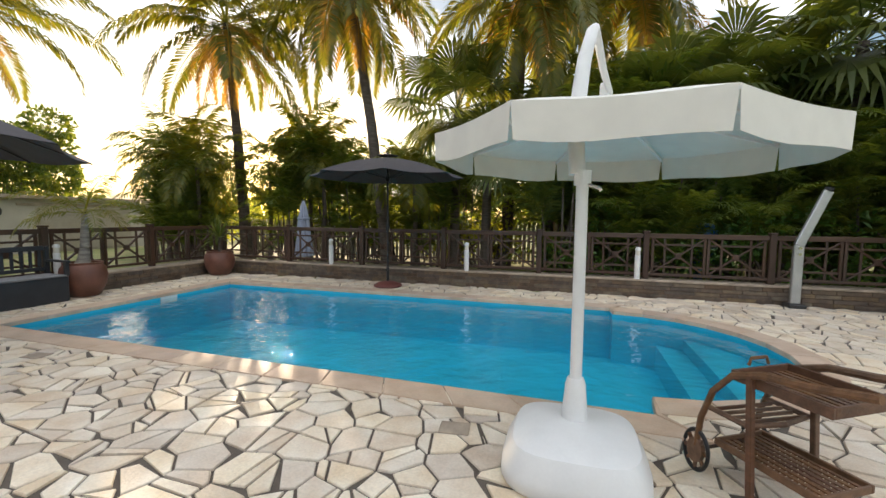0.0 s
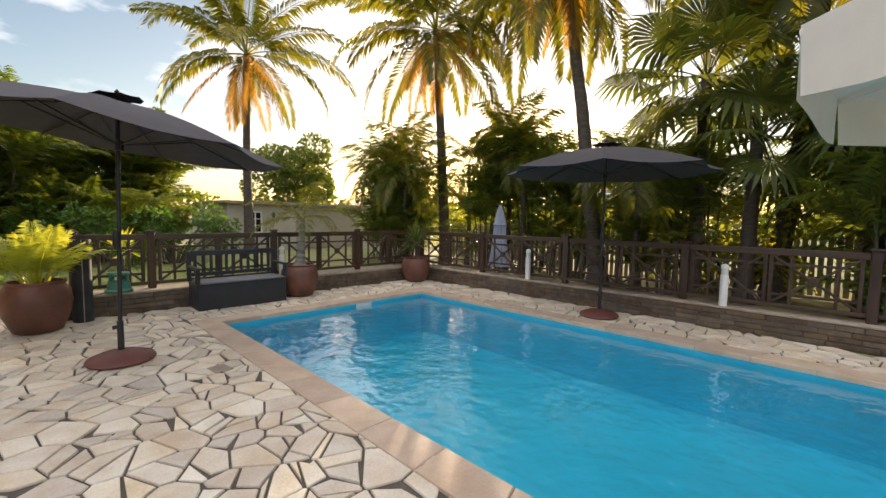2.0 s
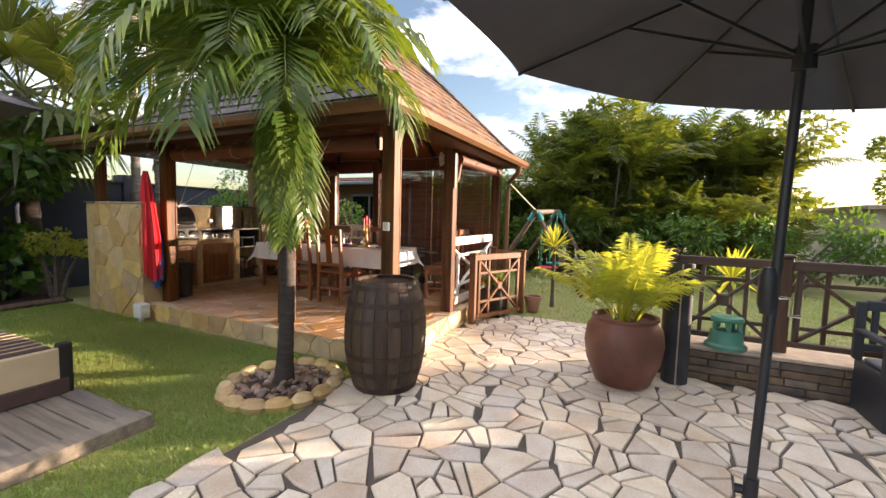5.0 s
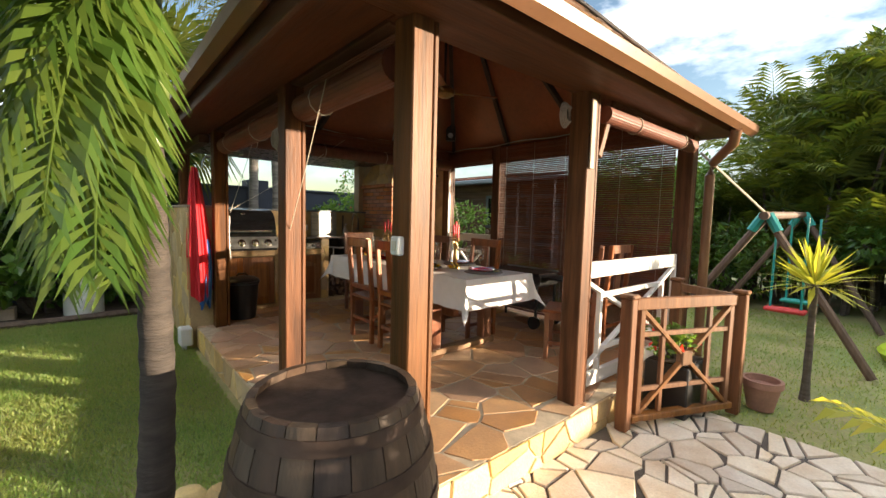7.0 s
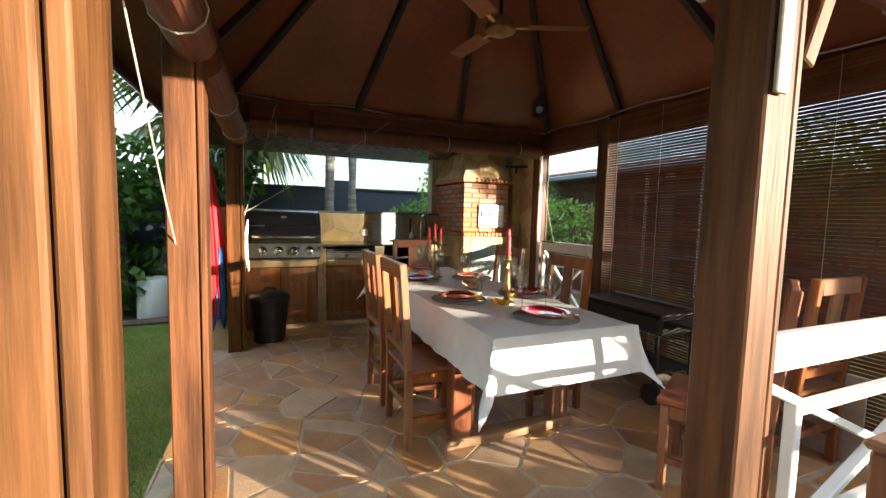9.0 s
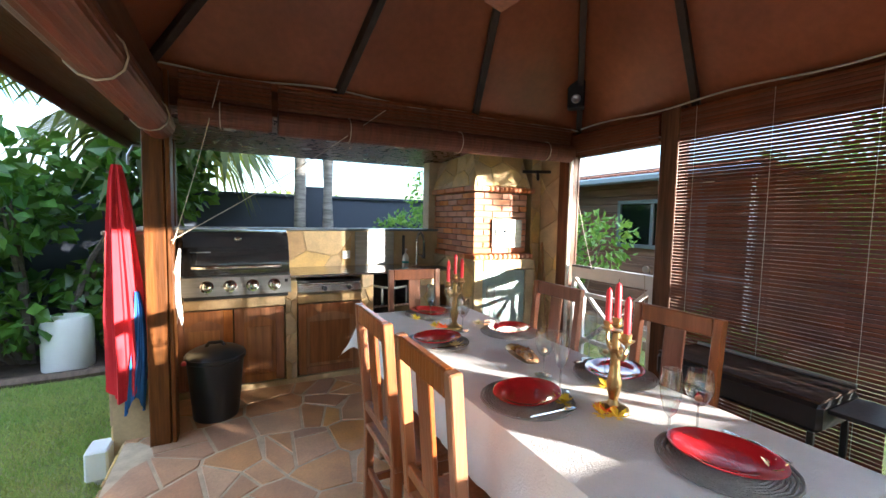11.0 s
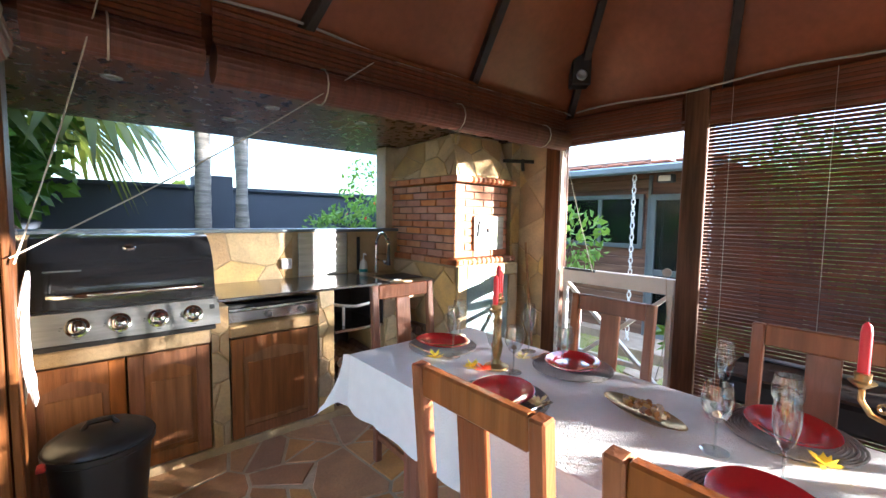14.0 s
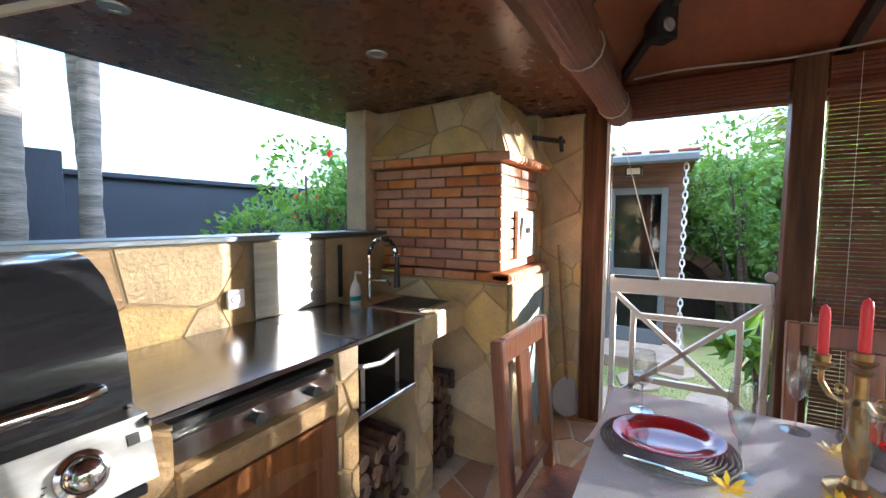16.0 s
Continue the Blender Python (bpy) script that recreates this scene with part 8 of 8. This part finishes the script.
# broad-leaved shrubs and trees
def shrub(x, y, blobs, count, size, seed, key, label, name="shrub", cat="shrub", flowers=0, oval=0.55):
    t = thing(name, label, cat, x, y, 0)
    br = Geo()
    for b in blobs:
        p = Vector(b[:3])
        br.tube([(p.x * 0.15, p.y * 0.15, -0.02), (p.x * 0.5, p.y * 0.5, p.z * 0.55), p], [0.045, 0.03, 0.012], 5)
    part("branch_frame", br, M["bark"], t)
    part("foliage", leaf_cloud(blobs, count, size, seed, oval=oval), M[key], t)
    if flowers:
        fl3 = part("blossom", leaf_cloud([(b[0], b[1], b[2], b[3] * 1.05, b[4] * 1.05, b[5] * 1.05) for b in blobs], flowers, 0.07, seed + 1, oval=0.9), M["petal_r"], t, "small red flowers")
        fl3["kind"] = "stuff"
    return t


shrub(-5.7, -7.25, blobs_in(16, 1, 1.5, 0.5, 0.5, 2.6, 0.6), 3600, 0.17, 1, "shrub", "large-leaved green shrub against the garden wall", oval=0.8)
shrub(-3.0, -7.3, blobs_in(14, 2, 1.4, 0.5, 0.4, 2.2, 0.6), 2600, 0.15, 2, "shrub", "large-leaved green shrub against the garden wall", oval=0.8)
shrub(0.2, -7.2, blobs_in(14, 4, 1.6, 0.5, 0.4, 2.4, 0.6), 2200, 0.15, 4, "shrub", "large-leaved green shrub against the garden wall", oval=0.8)
shrub(-6.95, -6.75, blobs_in(5, 3, 0.3, 0.2, 0.75, 1.0, 0.2), 700, 0.08, 3, "areca_y", "yellow-green potted bush on a stone pedestal")
shrub(-10.75, -7.35, blobs_in(15, 5, 0.9, 0.45, 1.0, 2.35, 0.42), 4200, 0.085, 5, "flowerbush", "green bush with red flowers against the slate wall", flowers=70)
shrub(-12.4, -7.5, blobs_in(10, 6, 0.8, 0.4, 0.6, 2.2, 0.45), 2000, 0.09, 6, "flowerbush", "green bush with red flowers against the slate wall", flowers=30)
shrub(-14.9, -3.0, blobs_in(18, 7, 1.0, 0.9, 1.0, 2.6, 0.55), 4800, 0.10, 7, "flowerbush", "leafy green tree behind the garden gate", "tree", "tree")
shrub(-11.5, -3.3, blobs_in(4, 8, 0.25, 0.2, 0.4, 0.9, 0.2), 90, 0.34, 8, "shrub", "broad green leaves beside the garden gate", oval=0.3)
shrub(-11.6, -5.3, blobs_in(8, 9, 0.4, 0.6, 0.7, 2.0, 0.4), 1500, 0.10, 9, "flowerbush", "green bush beside the house wall")
shrub(-9.75, -0.5, blobs_in(6, 10, 0.16, 0.12, 0.45, 0.7, 0.12), 420, 0.05, 10, "flowerbush", "small shrubs growing in the planter", flowers=14)
shrub(-21.5, 4.2, blobs_in(14, 11, 2.0, 1.5, 1.8, 4.6, 1.0), 3000, 0.22, 11, "areca", "broad green tree beyond the garden", "tree", "tree")
shrub(-36.0, 17.0, blobs_in(18, 13, 2.6, 3.6, 3.0, 7.4, 1.5), 9500, 0.34, 13, "areca", "low green tree behind the garage", "tree", "tree")
shrub(-13.8, 15.5, blobs_in(14, 14, 2.2, 1.5, 0.6, 2.2, 0.9), 2600, 0.18, 14, "areca_y", "sunlit yellow-green bush behind the picket fence")
shrub(-8.0, 13.6, blobs_in(12, 15, 2.2, 0.7, 0.4, 2.0, 0.6), 2400, 0.14, 15, "areca_y", "sunlit yellow-green bush behind the picket fence")
shrub(-2.6, 11.6, blobs_in(12, 16, 1.4, 0.6, 0.4, 2.0, 0.6), 2200, 0.14, 16, "areca_y", "sunlit yellow-green bush behind the pool fence")
for k, (x, y) in enumerate(((-15.6, -2.0), (-15.5, 1.5), (-15.4, 4.4), (-15.6, -5.2))):
    shrub(x, y, blobs_in(10, 20 + k, 0.5, 1.6, 0.3, 1.5, 0.5), 1600, 0.15, 20 + k, "shrub", "dark green undergrowth below the palm hedge", oval=0.5)
for k, x in enumerate((0.9, 3.7, 6.4)):
    shrub(x, 9.3, blobs_in(10, 30 + k, 1.5, 0.35, 0.2, 1.4, 0.45), 1600, 0.15, 30 + k, "shrub", "dark green undergrowth behind the pool fence", oval=0.4)

# pale trunks behind the kitchen
for k, (x, y, dx, s) in enumerate(((-8.50, -7.5, -0.06, 0.085), (-8.82, -7.35, -0.16, 0.065), (-9.0, -7.45, 0.22, 0.06))):
    t = thing("garden_palm", "pale ringed palm trunk in front of the slate wall", "palm tree", x, y, 0, group="pale palms")
    part("trunk", trunk_geo([(0, 0, -0.05), (dx * 0.5, 0, 2.4), (dx, 0, 5.4)], s, s * 0.85, 44), M["bark_pale"], t, "", True)
    part("crown", crown_geo(14, 1.9, 0.45, 0.045, 30, -20, 75, 90, 60 + k, 0.5, (dx, 0, 5.4)), M["coco"], t)

# potted plants
yp = thing("potted_areca", "yellow-green areca palm growing in the clay pot", "plant", -7.86, 1.36, 0.58)
g, rr = Geo(), random.Random(71)
for k in range(24):
    az = k * 137.5 + rr.uniform(-15, 15)
    q = 0.02 + 0.10 * rr.random()
    m = Matrix.Translation((q * math.cos(radians(az)), q * math.sin(radians(az)), -0.02)) @ Matrix.Rotation(radians(az), 4, "Z")
    frond(g, m, rr.uniform(0.62, 0.92), 88 - 42 * (k / 23), rr.uniform(25, 75), 24, 0.20, 0.026, 0.4, rr.random(), 0.28)
    part("frond", g, M["areca_y"], yp)
    g = Geo()
tp2 = thing("potted_palm", "small green palm with a stout trunk in the clay pot", "plant", -8.02, 4.80, 0.56)
part("trunk", trunk_geo([(0, 0, -0.03), (0.02, 0.03, 0.3), (0.02, 0.05, 0.86)], 0.10, 0.04, 18), M["bark_pale"], tp2, "", True)
crown_geo(8, 1.15, 0.24, 0.030, 24, 5, 70, 105, 81, 0.6, (0.02, 0.05, 0.86), tp2, "coco")


def spiky(x, y, z, n, ln, key, label, seed, trunk=0.0):
    t = thing("yucca", label, "plant", x, y, z)
    rr = random.Random(seed)
    g = Geo()
    for k in range(n):
        az, el = radians(k * 137.5), radians(85 - 105 * k / n + rr.uniform(-8, 8))
        d = Vector((math.cos(az) * math.cos(el), math.sin(az) * math.cos(el), math.sin(el)))
        s = Vector((-math.sin(az), math.cos(az), 0)) * 0.022
        b = Vector((0, 0, trunk))
        l = ln * rr.uniform(0.8, 1.1)
        g.add([b, b + d * l * 0.5 + s, b + d * l + Vector((0, 0, -0.12 * l)), b + d * l * 0.5 - s], [(0, 1, 2, 3)])
    part("foliage", g, M[key], t)
    part("stem", trunk_geo([(0, 0, -0.05), (0, 0, trunk + 0.02)], 0.03, 0.025, 8), M["bark"], t)


spiky(-7.98, 7.62, 0.53, 60, 0.62, "fan", "spiky green yucca growing in the clay pot", 5, 0.35)
spiky(-10.9, 0.15, 0.0, 60, 0.48, "areca_y", "spiky yellow-green dracaena on a thin stem", 6, 1.0)
spiky(-9.4, 2.4, 0.0, 40, 0.5, "areca_y", "spiky yellow-green dracaena behind the fence", 7, 0.85)

# far trees that close the horizon
rs = np.random.RandomState(4)
blobs = []
for k in range(150):
    a = 2 * math.pi * k / 150 + rs.uniform(-0.02, 0.02)
    r = rs.uniform(42, 60)
    h2 = rs.uniform(1.4, 3.0)
    blobs.append((r * math.cos(a) - 4, r * math.sin(a) + 3, h2 * 0.5, 2.6, 2.6, h2))
g = leaf_cloud(blobs, 26000, 0.75, 5, oval=0.8)
far = solid("far_trees", g, M["areca"], "distant green trees on the horizon", "trees", "stuff")

# lawn blades near the walk
def lawn(regions, count, seed, name_label):
    rs = np.random.RandomState(seed)
    area = np.array([(x1 - x0) * (y1 - y0) for x0, y0, x1, y1 in regions])
    pick = rs.choice(len(regions), count, p=area / area.sum())
    R = np.array(regions)[pick]
    x = R[:, 0] + rs.uniform(size=count) * (R[:, 2] - R[:, 0])
    y = R[:, 1] + rs.uniform(size=count) * (R[:, 3] - R[:, 1])
    h2 = rs.uniform(0.015, 0.045, count)
    a = rs.uniform(0, 6.283, count)
    w = 0.0045
    lx, ly = rs.normal(size=count) * 0.02, rs.normal(size=count) * 0.02
    z = np.full(count, -0.013)
    p0 = np.stack([x - w * np.cos(a), y - w * np.sin(a), z], 1)
    p1 = np.stack([x + w * np.cos(a), y + w * np.sin(a), z], 1)
    p2 = np.stack([x + lx, y + ly, z + h2], 1)
    v = np.stack([p0, p1, p2], 1).reshape(-1, 3).tolist()
    g = Geo()
    g.v = [tuple(p) for p in v]
    g.f = [(3 * i, 3 * i + 1, 3 * i + 2) for i in range(count)]
    return solid("grass", g, M["blade"], name_label, "grass", "stuff")


lawn([(-7.0, -6.5, -5.5, -0.80), (-5.5, -6.5, -3.0, -4.4), (-5.5, -1.45, -1.5, -0.80)], 130000, 1, "short mown green and straw-coloured grass")
lawn([(-15.3, -2.6, -9.95, 1.7), (-15.0, 1.7, -8.8, 6.0), (-13.2, -7.2, -11.0, -2.6)], 70000, 2, "short mown green grass behind the kiosk")


# ---- stones of floors, last ----
pool_keep = pool_outline(0.06)


def on_terrace(x, y):
    if inside(pool_keep, x, y):
        return False
    if x < -8.30:
        return -9.88 < x and -0.70 < y < 1.60
    return -0.80 < y < 8.02 and x < 6.0


def trim(poly):
    """Pulls corners of a stone back from the pool's coping."""
    out = []
    cx, cy = sum(p[0] for p in poly) / len(poly), sum(p[1] for p in poly) / len(poly)
    for x, y in poly:
        k = 1.0
        while k > 0.15 and (inside(pool_keep, cx + (x - cx) * k, cy + (y - cy) * k) or not (-0.86 < cy + (y - cy) * k < 8.03) or (cx + (x - cx) * k < -8.31 and cx > -8.3 and cy > 1.6)):
            k -= 0.06
        out.append((cx + (x - cx) * k, cy + (y - cy) * k))
    return out


def split(poly, rng2, gap):
    """Cuts a stone in two along a random line through its middle."""
    cx, cy = sum(p[0] for p in poly) / len(poly), sum(p[1] for p in poly) / len(poly)
    a = rng2.uniform(0, math.pi)
    nx2, ny2 = math.cos(a), math.sin(a)
    off = rng2.uniform(-0.07, 0.07)
    out = []
    for sd in (1, -1):
        q = []
        lim = nx2 * cx + ny2 * cy + off
        for (ax, ay), (bx, by) in zip(poly, poly[1:] + poly[:1]):
            da, db = sd * (nx2 * ax + ny2 * ay - lim) - gap / 2, sd * (nx2 * bx + ny2 * by - lim) - gap / 2
            if da >= 0:
                q.append((ax, ay))
            if da * db < 0:
                t = da / (da - db)
                q.append((ax + (bx - ax) * t, ay + (by - ay) * t))
        if len(q) >= 3:
            out.append(q)
    return out


def crazy(polys, seed, gap, chance=0.62, chip=0.5):
    rng2 = random.Random(seed)
    for poly in polys:
        for q in (split(poly, rng2, gap) if rng2.random() < chance else [poly]):
            if len(q) > 3 and rng2.random() < chip:
                k = rng2.randrange(len(q))
                cx, cy = sum(p[0] for p in q) / len(q), sum(p[1] for p in q) / len(q)
                w = rng2.uniform(0.12, 0.38)
                q = q[:k] + [(q[k][0] + (cx - q[k][0]) * w, q[k][1] + (cy - q[k][1]) * w)] + q[k + 1:]
            yield q


near, rest = [], Geo()
rr = random.Random(77)
for poly in crazy(cells(-9.9, -0.9, 6.0, 8.1, 0.215, 101, 0.016, on_terrace, 1.2), 7, 0.017, 0.62):
    poly = trim(poly)
    cx, cy = sum(p[0] for p in poly) / len(poly), sum(p[1] for p in poly) / len(poly)
    is_near = -7.2 < cx < 0.6 and -0.9 < cy < 2.9
    if is_near and len(near) < 300:
        near.append(poly)
    else:
        rest.prism(poly, -0.01, 0.014 + rr.uniform(-0.003, 0.003), None, 0.006)
for poly in near:
    part("stone", Geo().prism(poly, -0.01, 0.014 + rr.uniform(-0.003, 0.003), None, 0.006), M["flag"], paving)
ob = part("stones", rest, M["flag_far"], paving)
ob["kind"] = "stuff"

for poly in crazy(cells(KX0, -5.1, KX1, KY1, 0.315, 102, 0.020, lambda x, y: KX0 < x < KX1 and -5.1 < y < KY1), 8, 0.018, 0.4, 0.15):
    part("stone", Geo().prism(poly, K - 0.02, K + rr.uniform(-0.002, 0.002), None, 0.004), M["kstone"], slab)
part("joint_bed", Geo().box(KX0 + 0.01, -5.1, K - 0.0115, KX1 - 0.01, KY1 - 0.01, K - 0.0055), M["kgrout"], slab)
# stone facing of the step
for m, w, seed in ((face((KX1, -4.45, 0.0), (0, 1, 0), (0, 0, 1)), 3.75, 103), (face((KX1, KY1, 0.0), (-1, 0, 0), (0, 0, 1)), 3.8, 104)):
    stone_panel(slab, m, w, K - 0.006, 0.24, seed, M["wstone"], 0.012, 0.012)
# small brass-rimmed drain covers and spotlights in the paving
for x, y in ((-1.05, 1.28), (-0.3, 1.55)):
    dc = thing("ground_spot", "small round metal ground light in the paving", "lamp", x, y, 0.016, group="ground lights")
    part("ring", Geo().lathe([(0.0, 0.002), (0.03, 0.002), (0.034, 0.006), (0.048, 0.006), (0.052, 0.0)], 18), M["iron"], dc, "", True)
for x, y in ((-5.05, 2.55), (-0.75, 2.5)):
    dc = thing("skimmer_cover", "square pale access cover in the paving", "cover", x, y, 0.016, 8)
    part("lid", Geo().box(-0.10, -0.08, 0, 0.10, 0.08, 0.006, 0.003), M["cap"], dc)
